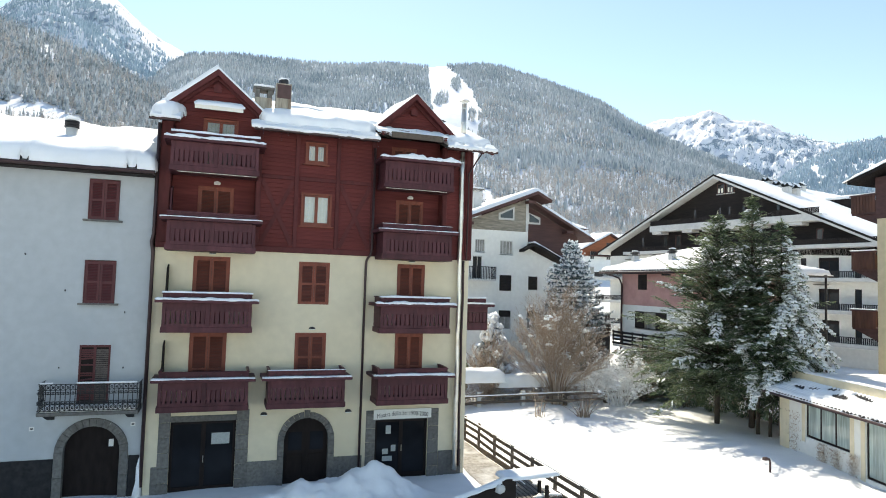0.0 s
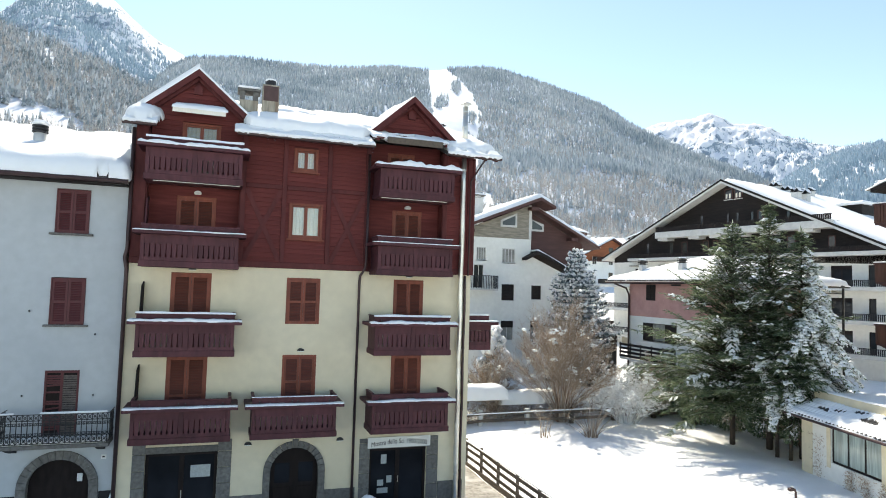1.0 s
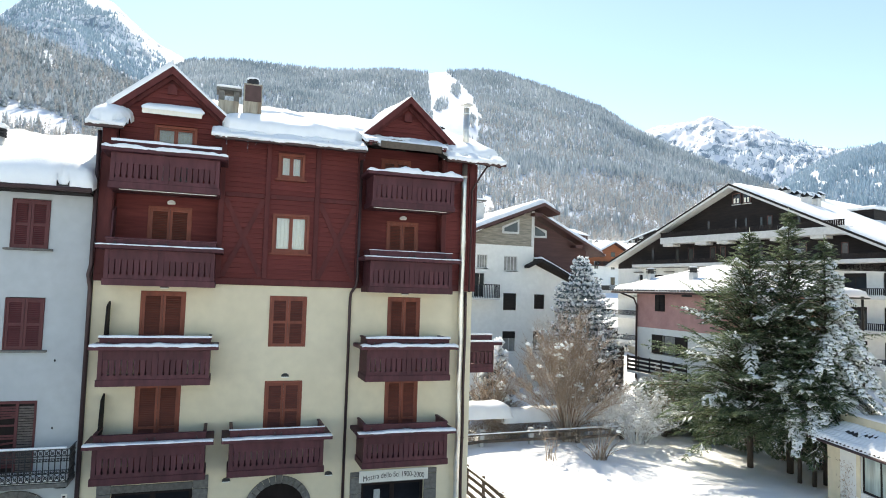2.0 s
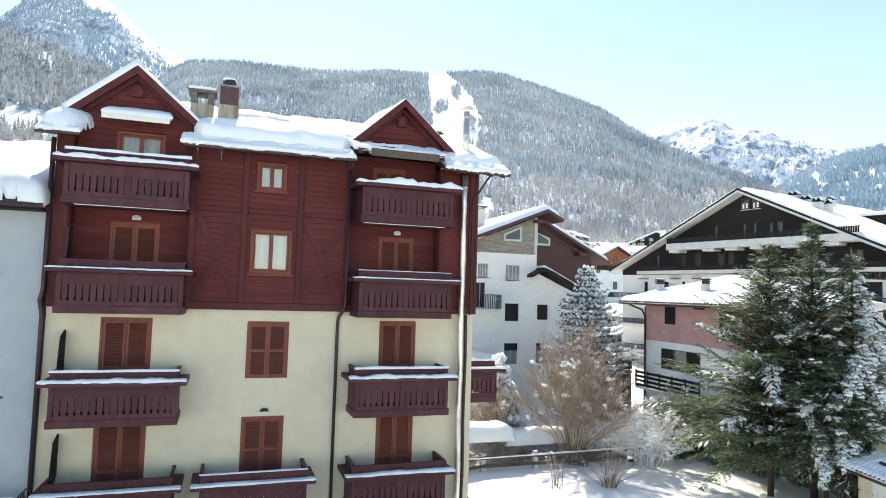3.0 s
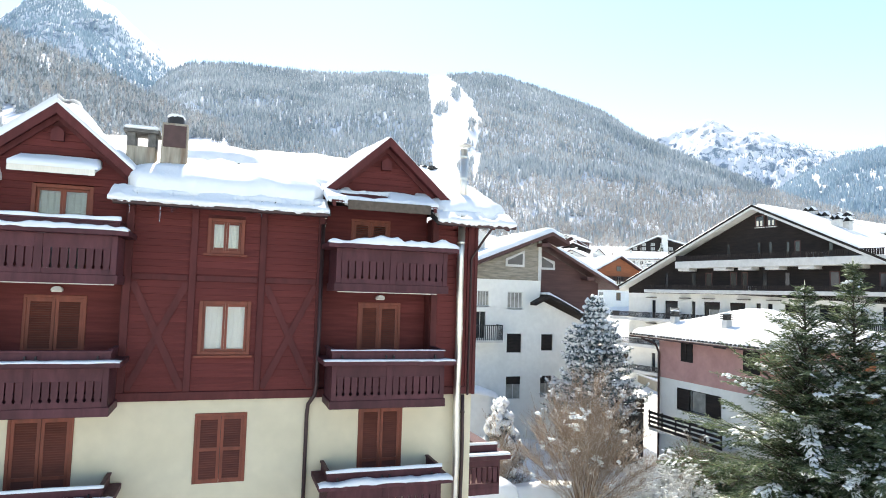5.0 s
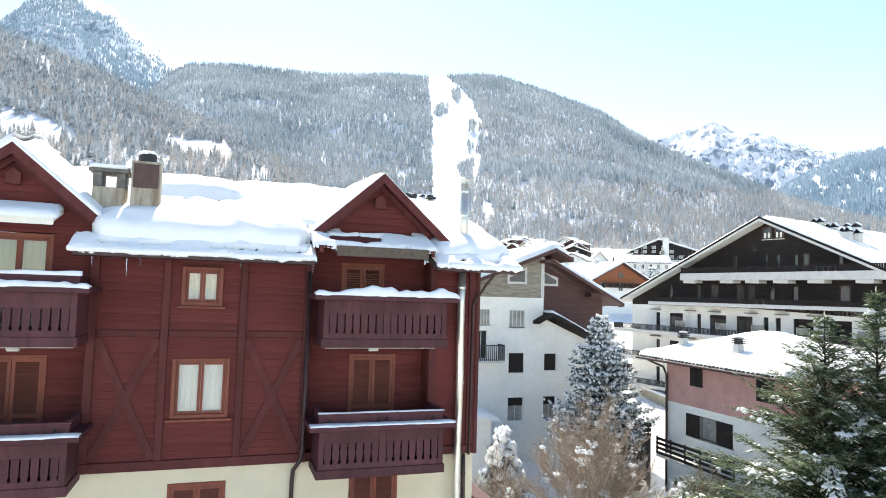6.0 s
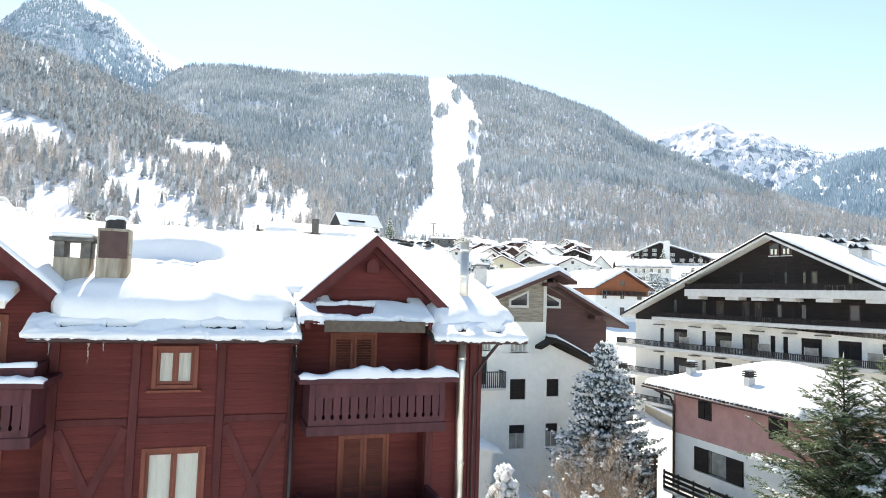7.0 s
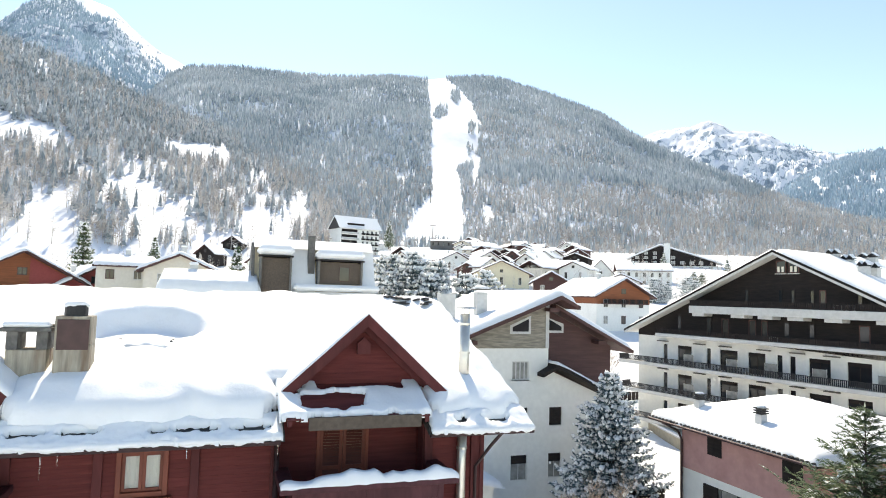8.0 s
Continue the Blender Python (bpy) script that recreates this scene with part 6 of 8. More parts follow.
wall_with_holes(bm, 35.6, 44.5, 6.8, 9.29, PX, PX + 0.3, pw, axis="x")
box(bm, PX + 0.302, 38.2, 35.6, 35.9, 6.8, 9.29)
box(bm, PX + 0.302, 38.2, 44.2, 44.5, 6.8, 9.29)
part("wall", bm, PINK, pk, "dusty pink upper wall")
bm = B()
wall_with_holes(bm, 35.6, 44.5, 0.3, 6.797, PX + 0.02, PX + 0.3, pw, axis="x")
box(bm, PX + 0.302, 38.2, 35.62, 35.9, 0.3, 6.797)
box(bm, PX + 0.302, 38.2, 44.2, 44.48, 0.3, 6.797)
part("wall", bm, WHITEWALL, pk, "white lower wall")
for a, b, c, d in pw:
    w = simple_window(pk, a, b, c, d, PX + 0.12, BLACKWOOD, None if b - a < 2 else PALEPANE, CONCRETE, bars=1 if b - a < 2 else 2, axis="x")
    for s0, s1 in ((a - 0.02, (a + b) / 2 - 0.02), ((a + b) / 2 + 0.02, b + 0.02)) if b - a < 2 else ((a + 0.05, a + 1.2), (b - 1.15, b - 0.05)):
        part("shutter", box(B(), PX - 0.045, PX - 0.003, s0, s1, c, d), BLACKWOOD, w)
part("vent", box(B(), PX - 0.02, PX + 0.0, 38.6, 39.6, 9.1, 9.22), IRON, pk)
# hipped roof
EZ = 9.45
cor = [(PX - 0.9, 34.6), (41.5, 34.6), (41.5, 46.3), (PX - 0.9, 46.3)]
bm = B()
lo = [bm.verts.new((x, y, EZ - 0.16)) for x, y in cor]
mid = [bm.verts.new((x, y, EZ)) for x, y in cor]
rg = [bm.verts.new((34.6, 39.6, 11.15)), bm.verts.new((34.6, 40.9, 11.15))]
bm.faces.new(lo[::-1])
for i in range(4):
    bm.faces.new((lo[i], lo[(i + 1) % 4], mid[(i + 1) % 4], mid[i]))
bm.faces.new((mid[0], mid[1], rg[0]))
bm.faces.new((mid[1], mid[2], rg[1], rg[0]))
bm.faces.new((mid[2], mid[3], rg[1]))
bm.faces.new((mid[3], mid[0], rg[0], rg[1]))
pr = part("roof", bm, ROOFDARK, pk, "tiled hip roof under snow")
PR = lambda x, y: EZ + 1.7 * max(0, min(1, (x - PX + 0.9) / 4.9, (41.5 - x) / 6.9, (y - 34.6) / 5.0, (46.3 - y) / 5.4))  # noqa: E731
snow_sheet("snow", lambda x, y: True, (PX - 0.95, 41.5, 34.55, 46.3), PR, 0.33, pr, step=0.22, round_over=0.4, rough=0.06, label="bright snow on the hipped roof")
tile = mesh_of(prism(B(), [(-0.12, 0.0), (0.12, 0.0), (0.09, 0.07), (0.0, 0.10), (-0.09, 0.07)], "x", -0.02, 0.3), "tile", ROOFDARK)
pieces("tile", tile, pr, [Vector((PX - 0.98, 34.75 + 0.31 * k, EZ - 0.02)) - ORIGIN[pr.name] for k in range(38)])
part("gutter", tube(B(), [(PX - 1.02, 34.6, EZ - 0.12), (PX - 1.02, 46.3, EZ - 0.12)], 0.07, 8), COPPER, pr)
part("soffit", box(B(), PX - 0.85, PX - 0.003, 34.7, 46.2, EZ - 0.20, EZ - 0.165), BLACKWOOD, pr)
part("down_pipe", tube(B(), [(PX - 0.9, 45.2, 9.25), (PX - 0.3, 44.5, 8.9), (PX - 0.12, 44.4, 8.4), (PX - 0.12, 44.4, 1.2)], 0.07, 8), COPPER, pk, smooth=True)
for x, y in ((31.15, 43.7), (31.1, 39.1)):
    c = part("chimney", box(B(), x, x + 0.42, y, y + 0.42, 9.6, 10.75, 0.01), CONCRETE, pk, "small square chimney pot")
    for z in (10.78, 10.90, 11.02):
        part("lid", box(B(), x - 0.05, x + 0.47, y - 0.05, y + 0.47, z, z + 0.06), IRON, c)
    for z in (10.75, 10.84, 10.96):
        part("post", box(B(), x + 0.05, x + 0.37, y + 0.05, y + 0.37, z, z + 0.07), STONE, c)
    bm = B()
    blob(bm, (x + 0.21, y + 0.21, 11.12), (0.28, 0.28, 0.1), random.Random(2), 1)
    part("snow", bm, SNOW, c, smooth=True)
pb = part("balcony", box(B(), PX - 1.25, PX, 37.6, 43.9, 3.55, 3.7), CONCRETE, pk, "long balcony with dark horizontal boards")
for z in (3.74, 4.02, 4.30, 4.58):
    part("rail_board", box(B(), PX - 1.28, PX - 1.24, 37.6, 43.9, z, z + 0.17), BLACKWOOD, pb)
for y in np.arange(37.65, 44, 1.24):
    part("post", box(B(), PX - 1.235, PX - 1.16, y, y + 0.07, 3.7, 4.8), BLACKWOOD, pb)
# lean-to roof on a post at its nearer end
part("porch_post", tube(B(), [(41.2, 34.9, 0.4), (41.2, 34.9, 9.28)], 0.08, 8), IRON, pk)
part("side_wall", box(B(), 37.4, 38.2, 35.45, 35.59, 5.6, 9.28), ORANGEWOOD, pk, "orange boarded side wall under the roof")
pd = part("porch_deck", box(B(), 38.25, 41.3, 34.95, 40.0, 4.0, 4.2), CONCRETE, pk, "raised porch with dark slatted screens")
for k in range(5):
    part("rail_board", box(B(), 39.2, 41.1, 34.86, 34.90, 4.3 + 0.36 * k, 4.54 + 0.36 * k), BLACKWOOD, pd)

# the large dark chalet: its gable end, built in its own metres with the front in the plane x = CX, then turned towards the garden
CX, CYA = 52.6, 58.0
cl = thing("apartment_chalet", (53.79, 58.80, 0.0), "large dark and white chalet with long balconies and snowy roof", "house", turn=12)
ORIGIN[cl.name] = Vector((CX, CYA, 0.0))
SL, SR, PEAK = 0.463, 0.487, 21.42
gz = lambda y: PEAK - (y - CYA) * SL if y > CYA else PEAK - (CYA - y) * SR  # noqa: E731
GL, GR = 75.15, 38.6
bm = prism(B(), [(GR, 12.6), (GL, 12.6), (GL, gz(GL) - 0.3), (CYA, PEAK - 0.3), (GR, gz(GR) - 0.3)], "x", CX, CX + 0.4)
part("timber_gable", bm, BLACKWOOD, cl, "black-brown timber gable wall")
OPEN = [(71.07, 71.6), (67.95, 69.7), (65.63, 66.1), (62.6, 64.55), (59.7, 61.45), (58.04, 58.54), (56.82, 57.33), (53.74, 55.58), (50.45, 52.36), (48.3, 48.9), (45.14, 47.1), (43.1, 43.75), (39.6, 41.3)]
LEV = (9.70, 6.62, 3.55)
holes_c = [(a, b, z, z + 2.06) for z in LEV for a, b in OPEN]
bm = B()
wall_with_holes(bm, GR, GL, 0.3, 12.597, CX, CX + 0.35, holes_c, axis="x")
box(bm, CX + 0.36, 76, GL - 0.35, GL, 0.3, 12.597)
box(bm, CX + 0.36, 76, GR, GR + 0.3, 0.3, 12.597)
part("wall", bm, WHITEWALL, cl, "white rendered lower storeys")
for a, b, c, d in holes_c:
    w = simple_window(cl, a, b, c, d, CX + 0.14, BLACKWOOD, None, None, bars=1 if b - a > 1.0 else 0, axis="x", f=0.09)
    if b - a > 1.0:
        part("roller_shutter", box(B(), CX + 0.05, CX + 0.10, a + 0.02, b - 0.02, d - 0.35, d), BLACKWOOD, w)
# doors and shuttered windows of the two timber storeys
for y0, y1, c, d, mat in ((69.2, 69.75, 12.95, 15.0, BLACKWOOD), (65.5, 66.15, 12.95, 14.95, BLACKWOOD), (63.5, 64.35, 12.95, 14.9, BROWNWOOD), (60.6, 61.4, 12.95, 14.9, BROWNWOOD), (59.4, 60.1, 12.95, 14.9, BROWNWOOD), (57.3, 57.9, 12.95, 14.85, BLACKWOOD), (55.0, 55.6, 12.95, 14.85, BLACKWOOD), (50.5, 51.4, 12.95, 14.9, BROWNWOOD), (46.6, 47.3, 12.95, 14.7, BROWNWOOD),
                          (61.3, 61.8, 16.2, 17.9, BLACKWOOD), (57.95, 58.4, 16.2, 17.9, BLACKWOOD), (56.75, 57.2, 16.2, 17.9, BLACKWOOD), (55.0, 55.45, 16.2, 17.85, BLACKWOOD), (54.0, 54.6, 16.2, 17.85, BROWNWOOD), (51.0, 51.5, 16.2, 17.6, BLACKWOOD)):
    simple_window(cl, y0, y1, c, d, CX - 0.001, mat, None, None, bars=0, axis="x", f=0.10)
# the pair of slant-topped windows under the peak, curtained below
for y0, y1, za, zb in ((56.35, 57.32, 20.22, 20.62), (57.55, 58.55, 20.66, 20.58)):
    fr = part("gable_window", prism(B(), [(y0, 19.38), (y1, 19.38), (y1, zb), (y0, za)], "x", CX - 0.06, CX - 0.003), BROWNWOOD, cl, "slant-topped brown window with white half curtains")
    part("pane", prism(B(), [(y0 + 0.1, 19.48), (y1 - 0.1, 19.48), (y1 - 0.1, zb - 0.12), (y0 + 0.1, za - 0.12)], "x", CX - 0.068, CX - 0.062), DARKPANE, fr)
    for q in (0.22, 0.62):
        part("curtain", box(B(), CX - 0.078, CX - 0.07, y0 + q * (y1 - y0), y0 + (q + 0.22) * (y1 - y0), 19.5, 20.02), CURTAIN, fr)
    part("sill", box(B(), CX - 0.14, CX - 0.004, y0 - 0.05, y1 + 0.05, 19.30, 19.375), CONCRETE, fr)


def long_balcony(y0, y1, z, depth, band, rail_h, rail_mat, fascia, label, picket=0.16, fill=0.62):
    """A long balcony before the chalet: slab with a deep front edge, a rail of pickets or boards."""
    b = part("balcony", box(B(), CX - depth, CX - 0.002, y0, y1, z - band, z, 0.02), fascia, cl, label)
    bm = B()
    n = int((y1 - y0) / picket)
    for k in range(n):
        y = y0 + 0.05 + (y1 - y0 - 0.15) * k / n
        box(bm, CX - depth + 0.04, CX - depth + 0.065, y, y + picket * fill, z + 0.03, z + rail_h)
    tagged(part("rail", bm, rail_mat, b), kind="stuff")
    bm = B()
    box(bm, CX - depth + 0.02, CX - depth + 0.09, y0, y1, z + rail_h, z + rail_h + 0.06)
    box(bm, CX - depth + 0.02, CX - 0.01, y1 - 0.07, y1, z + rail_h, z + rail_h + 0.06)
    part("handrail", bm, rail_mat, b)
    part("end_panel", box(B(), CX - depth + 0.1, CX - 0.01, y1 - 0.05, y1 - 0.02, z + 0.03, z + rail_h), rail_mat, b)
    return b


attic = long_balcony(46.2, 67.13, 16.1, 1.5, 0.74, 0.55, BLACKWOOD, CONCRETE, "attic balcony with a white concrete edge and stub brackets", 0.2, 0.8)
for y in (65.4, 60.95, 58.15, 55.3, 52.05, 48.0):
    part("bracket", box(B(), CX - 1.35, CX - 0.003, y, y + 1.45, 15.05, 15.355, 0.02), CONCRETE, attic)
long_balcony(39.2, 71.5, 13.0, 1.5, 0.36, 0.47, BLACKWOOD, CONCRETE, "long balcony with a dark timber rail", 0.2, 0.8)
for z, y1 in ((9.72, 76.7), (6.64, 76.4), (3.57, 76.0)):
    long_balcony(38.8, y1, z, 1.6, 0.36, 0.58, IRON, CONCRETE, "long white balcony with dark pickets")
# frosted glass screens, sun blinds and a few chairs along the balconies
for z in (9.73, 6.65):
    for y in (67.0, 62.0, 58.0, 53.6, 48.4):
        u = part("screen", box(B(), CX - 0.95, CX - 0.90, y, y + 1.15, z, z + 1.25, 0.01), PALEPANE, cl, "frosted glass screen on the balcony")
        for q in (y - 0.04, y + 1.15):
            part("post", box(B(), CX - 0.955, CX - 0.895, q, q + 0.04, z, z + 1.28), CONCRETE, u)
for z in (12.05, 9.02):
    for y in (70.9, 66.2, 63.2, 59.1, 55.9, 52.9, 46.1):
        u = part("sun_blind", box(B(), CX - 0.40, CX - 0.003, y, y + 1.3, z, z + 0.10, 0.015), STONE, cl, "rolled grey sun blind under the balcony")
for y in (57.9, 52.2, 51.2):
    u = part("bench", box(B(), CX - 1.15, CX - 0.75, y, y + 0.75, (13.0 if y > 55 else 16.1) + 0.40, (13.0 if y > 55 else 16.1) + 0.46), CONCRETE, cl, "pale seat on the balcony")
    for q in (y + 0.03, y + 0.67):
        part("leg", box(B(), CX - 1.12, CX - 0.78, q, q + 0.05, (13.0 if y > 55 else 16.1), (13.0 if y > 55 else 16.1) + 0.398), CONCRETE, u)
# roof
top_l, top_r = [(CYA, PEAK), (76.0, PEAK - (76.0 - CYA) * SL)], [(CYA, PEAK), (37.6, PEAK - (CYA - 37.6) * SR)]
for pts, s in ((top_l, SL), (top_r, SR)):
    r = part("roof", prism(B(), [pts[0], pts[1], (pts[1][0], pts[1][1] - 0.30), (pts[0][0], pts[0][1] - 0.30)], "x", CX - 1.47, 78), CONCRETE, cl, "wide roof with a pale soffit, covered in snow")
    part("bargeboard", prism(B(), [(pts[0][0], pts[0][1] + 0.10), (pts[1][0], pts[1][1] + 0.10), (pts[1][0], pts[1][1] - 0.12), (pts[0][0], pts[0][1] - 0.12)], "x", CX - 1.53, CX - 1.473), BLACKWOOD, r)
    part("fascia", prism(B(), [(pts[0][0], pts[0][1] - 0.123), (pts[1][0], pts[1][1] - 0.123), (pts[1][0], pts[1][1] - 0.36), (pts[0][0], pts[0][1] - 0.36)], "x", CX - 1.51, CX - 1.473), CONCRETE, r)
    lo_y, hi_y = min(pts[0][0], pts[1][0]), max(pts[0][0], pts[1][0])
    snow_sheet("snow", lambda x, y: True, (CX - 1.45, 78, lo_y, hi_y), lambda x, y, s=s: PEAK + 0.01 - abs(y - CYA) * s, 0.40, r, step=0.5, round_over=0.6, rough=0.07, label="bright snow on the wide roof")
for x, y, w, low in ((60.1, 57.4, 1.0, 0.75), (60.4, 56.2, 1.0, 0.75), (57.3, 53.3, 0.8, 0.2), (58.6, 53.1, 0.9, 0.2), (66.0, 57.0, 1.6, 0.6)):
    z = gz(y) - low
    c = part("chimney", box(B(), x, x + 0.7, y - w / 2, y + w / 2, z - 0.3, z + 1.15, 0.02), CONCRETE, cl, "broad chimney with dark cowls and snow")
    part("slab", box(B(), x - 0.08, x + 0.78, y - w / 2 - 0.08, y + w / 2 + 0.08, z + 1.152, z + 1.22, 0.01), CONCRETE, c)
    for k in (-1, 1):
        m = y + k * w * 0.29
        h = w * 0.30
        part("cowl", box(B(), x + 0.12, x + 0.58, m - h * 0.55, m + h * 0.55, z + 1.222, z + 1.42), IRON, c)
        part("lid", prism(B(), [(m - h, z + 1.36), (m, z + 1.66), (m + h, z + 1.36), (m + h * 0.9, z + 1.32), (m, z + 1.56), (m - h * 0.9, z + 1.32)], "x", x - 0.05, x + 0.75), IRON, c)
        part("snow", prism(B(), [(m - h, z + 1.363), (m - h * 0.75, z + 1.50), (m - 0.02, z + 1.78), (m + h * 0.2, z + 1.68), (m, z + 1.663)], "x", x + 0.02, x + 0.70), SNOW, c)
# long roof dormer high on its right slope
sk = part("roof_dormer", box(B(), 66.0, 73.0, 50.6, 53.0, gz(50.6), gz(52.0) + 0.9, 0.03), BLACKWOOD, cl, "low roof dormer capped with snow")
part("snow", box(B(), 65.6, 73.4, 50.2, 53.4, gz(52.0) + 0.902, gz(52.0) + 1.3, 0.15), SNOW, sk)

OLDBOARD = material("dark_carved_boards", (0.10, 0.042, 0.028), rough=0.7, vary=0.2, scale=4, bump=0.2, stretch=(1, 1, 0.3), rand=0.15)
# low yellow-cream annex with wide windows; in its own metres: u along the front towards the street, v inwards
TT = math.degrees(math.atan2(-0.97, -0.26))
ta = thing("cream_annex", (27.4, 26.0, 0.0), "low cream annex with brown windows and snow sliding off its tiles", "house", turn=TT, local=True)
tw = [(2.0, 5.05, 1.15, 2.75), (5.95, 8.6, 0.35, 2.82)]
bm = B()
wall_with_holes(bm, 0.0, 12.0, -0.3, 3.02, 0.0, 0.3, tw)
box(bm, 0.0, 0.3, 0.302, 7.0, -0.3, 3.02)
part("wall", bm, WHITEWALL, ta, "white rendered front")
part("corner", box(B(), -0.03, 0.75, -0.035, -0.003, -0.3, 3.0, 0.008), TAN, ta, "yellow painted corner")
for a, b, c, d in tw:
    for p, q, r, s in ((a - 0.25, a - 0.002, c - 0.25, d + 0.22), (b + 0.002, b + 0.25, c - 0.25, d + 0.22), (a, b, d, d + 0.22)):
        part("surround", box(B(), p, q, -0.03, -0.003, r, s, 0.006), TAN, ta, "yellow painted window surround")
for (a, b, c, d), bars in ((tw[0], 2), (tw[1], 1)):
    w = simple_window(ta, a, b, c, d, 0.1, BLACKWOOD, ANNEXPANE, None, bars=bars, f=0.10)
part("dark_room_sheet", box(B(), 0.4, 11.5, 1.5, 1.55, -0.2, 3.0), DARKROOM, ta)
prf = part("roof", prism(B(), [(-0.65, 3.0), (1.6, 3.72), (1.6, 3.60), (-0.65, 2.88)], "x", -0.3, 12), ROOFDARK, ta, "sloping tiled skirt roof, half covered with snow")
tl = prism(B(), [(-0.11, 0.0), (0.11, 0.0), (0.08, 0.06), (0.0, 0.09), (-0.08, 0.06)], "y", 0.0, 2.35)
TL = mesh_of(tl, "tile", ROOFDARK)
pieces("tile", TL, prf, [Matrix.Translation((-0.2 + 0.24 * k, -0.68, 3.0)) @ Matrix.Rotation(math.atan(0.32), 4, "X") for k in range(52)])
part("gutter", tube(B(), [(-0.32, -0.74, 2.94), (12, -0.74, 2.94)], 0.06, 8), COPPER, prf)
snow_sheet("snow", lambda x, y: not (0.15 < y < 0.85 and wobble(x * 0.8, y * 2.5, 1.3, 12) > 0.22 and x > 0.8), (-0.33, 12.0, -0.70, 1.0), lambda x, y: 3.03 + (y + 0.65) * 0.32, 0.12, prf, step=0.05, round_over=0.10, rough=0.04, label="thin snow over the rows of tiles", ragged=0.04, dug=lambda x, y: 0.035 * math.sin(26.18 * x + 0.5) + 0.02 * math.sin(14 * y))
par = part("parapet", box(B(), -0.6, 12, 1.0, 1.3, 3.3, 3.98, 0.02), TAN, ta, "cream parapet of the flat roof")
part("deck", box(B(), -0.6, 12, 1.302, 8, 3.3, 3.6), CONCRETE, ta)
part("snow", box(B(), -0.63, 12, 0.97, 1.33, 3.982, 4.06, 0.03), SNOW, par)
part("snow", box(B(), -0.5, 12, 1.34, 8, 3.602, 3.90, 0.1), SNOW, ta)

# ochre apartment house behind the annex
oc = thing("ochre_apartment_house", (40, 21, 0), "ochre plastered apartment house with brown timber balconies and a snowy roof", "house")
part("wall", box(B(), 34.0, 46.0, 12.0, 25.7, 0, 12.3), OCHRE, oc, "ochre plastered wall")
part("timber_wall", box(B(), 33.95, 46.05, 11.9, 25.75, 12.303, 14.6), BROWNWOOD, oc, "brown boarded top storey")
orf = part("roof", prism(B(), [(12.0 - 1.6, 14.5), (19, 17.0), (26.9, 14.5), (26.9, 14.3), (19, 16.8), (12.0 - 1.6, 14.3)], "x", 33.3, 47.5), BLACKWOOD, oc)
snow_sheet("snow", lambda x, y: True, (33.3, 47.5, 10.4, 26.9), lambda x, y: 17.02 - abs(y - 19) * 0.31, 0.28, orf, step=0.4, round_over=0.5)
for zb in (12.6, 9.4, 6.1):
    b = part("balcony", box(B(), 34.0, 38.5, 25.76, 27.2, zb, zb + 0.15), BROWNWOOD, oc, "brown boarded timber balcony")
    for k in range(8):
        part("board", box(B(), 33.96, 34.0, 25.8 + 0.178 * k, 25.95 + 0.178 * k, zb + 0.1, zb + 1.05), OLDBOARD, b)
    part("board", box(B(), 34.0, 38.5, 27.2, 27.24, zb + 0.1, zb + 1.05), OLDBOARD, b)
    part("rail", box(B(), 33.93, 34.06, 25.77, 27.28, zb + 1.052, zb + 1.14), BROWNWOOD, b)
    part("snow", box(B(), 33.92, 34.07, 25.77, 27.29, zb + 1.142, zb + 1.20, 0.02), SNOW, b)
    part("brace", prism(B(), [(25.76, zb - 0.6), (25.76, zb), (27.1, zb)], "x", 34.1, 34.25), BROWNWOOD, b)


# ---------------------------------------------------------------- trees and shrubs of the gardens
def leaf(v, f, p, d, side, length, width, sag):
    """One flat spray of needles: a pointed kite, as two triangles."""
    b = len(v)
    mid = p + d * length * 0.45
    v += [p, mid + side * width, p + d * length - Vector((0, 0, sag)), mid - side * width]
    f += [(b, b + 1, b + 2), (b, b + 2, b + 3)]


def clot(v, f, p, s, rng, tall=0.7):
    """A little lump of snow: an uneven eight-sided ball."""
    b = len(v)
    for q in ((1, 0, 0), (0, 1, 0), (-1, 0, 0), (0, -1, 0), (0, 0, tall), (0, 0, -tall)):
        v.append(p + Vector(q) * s * rng.uniform(0.65, 1.35))
    for i in range(4):
        j = (i + 1) % 4
        f += [(b + i, b + j, b + 4), (b + j, b + i, b + 5)]


def put_crown(tree, lv, lf, sv, sf, bv, needles):
    tagged(part("bough", bv, BARK, tree), kind="stuff")
    for nm, v, f, mat in (("crown", lv, lf, needles), ("snow", sv, sf, SNOW)):
        if v:
            ob = new(nm, raw(nm, [tuple(p) for p in v], f, mat, nm == "snow"))
            ob.parent = tree
            tagged(ob, kind="stuff")


def needle(v, f, p, d, side, length, width):
    b = len(v)
    v += [p - side * width, p + side * width, p + d * length]
    f.append((b, b + 1, b + 2))


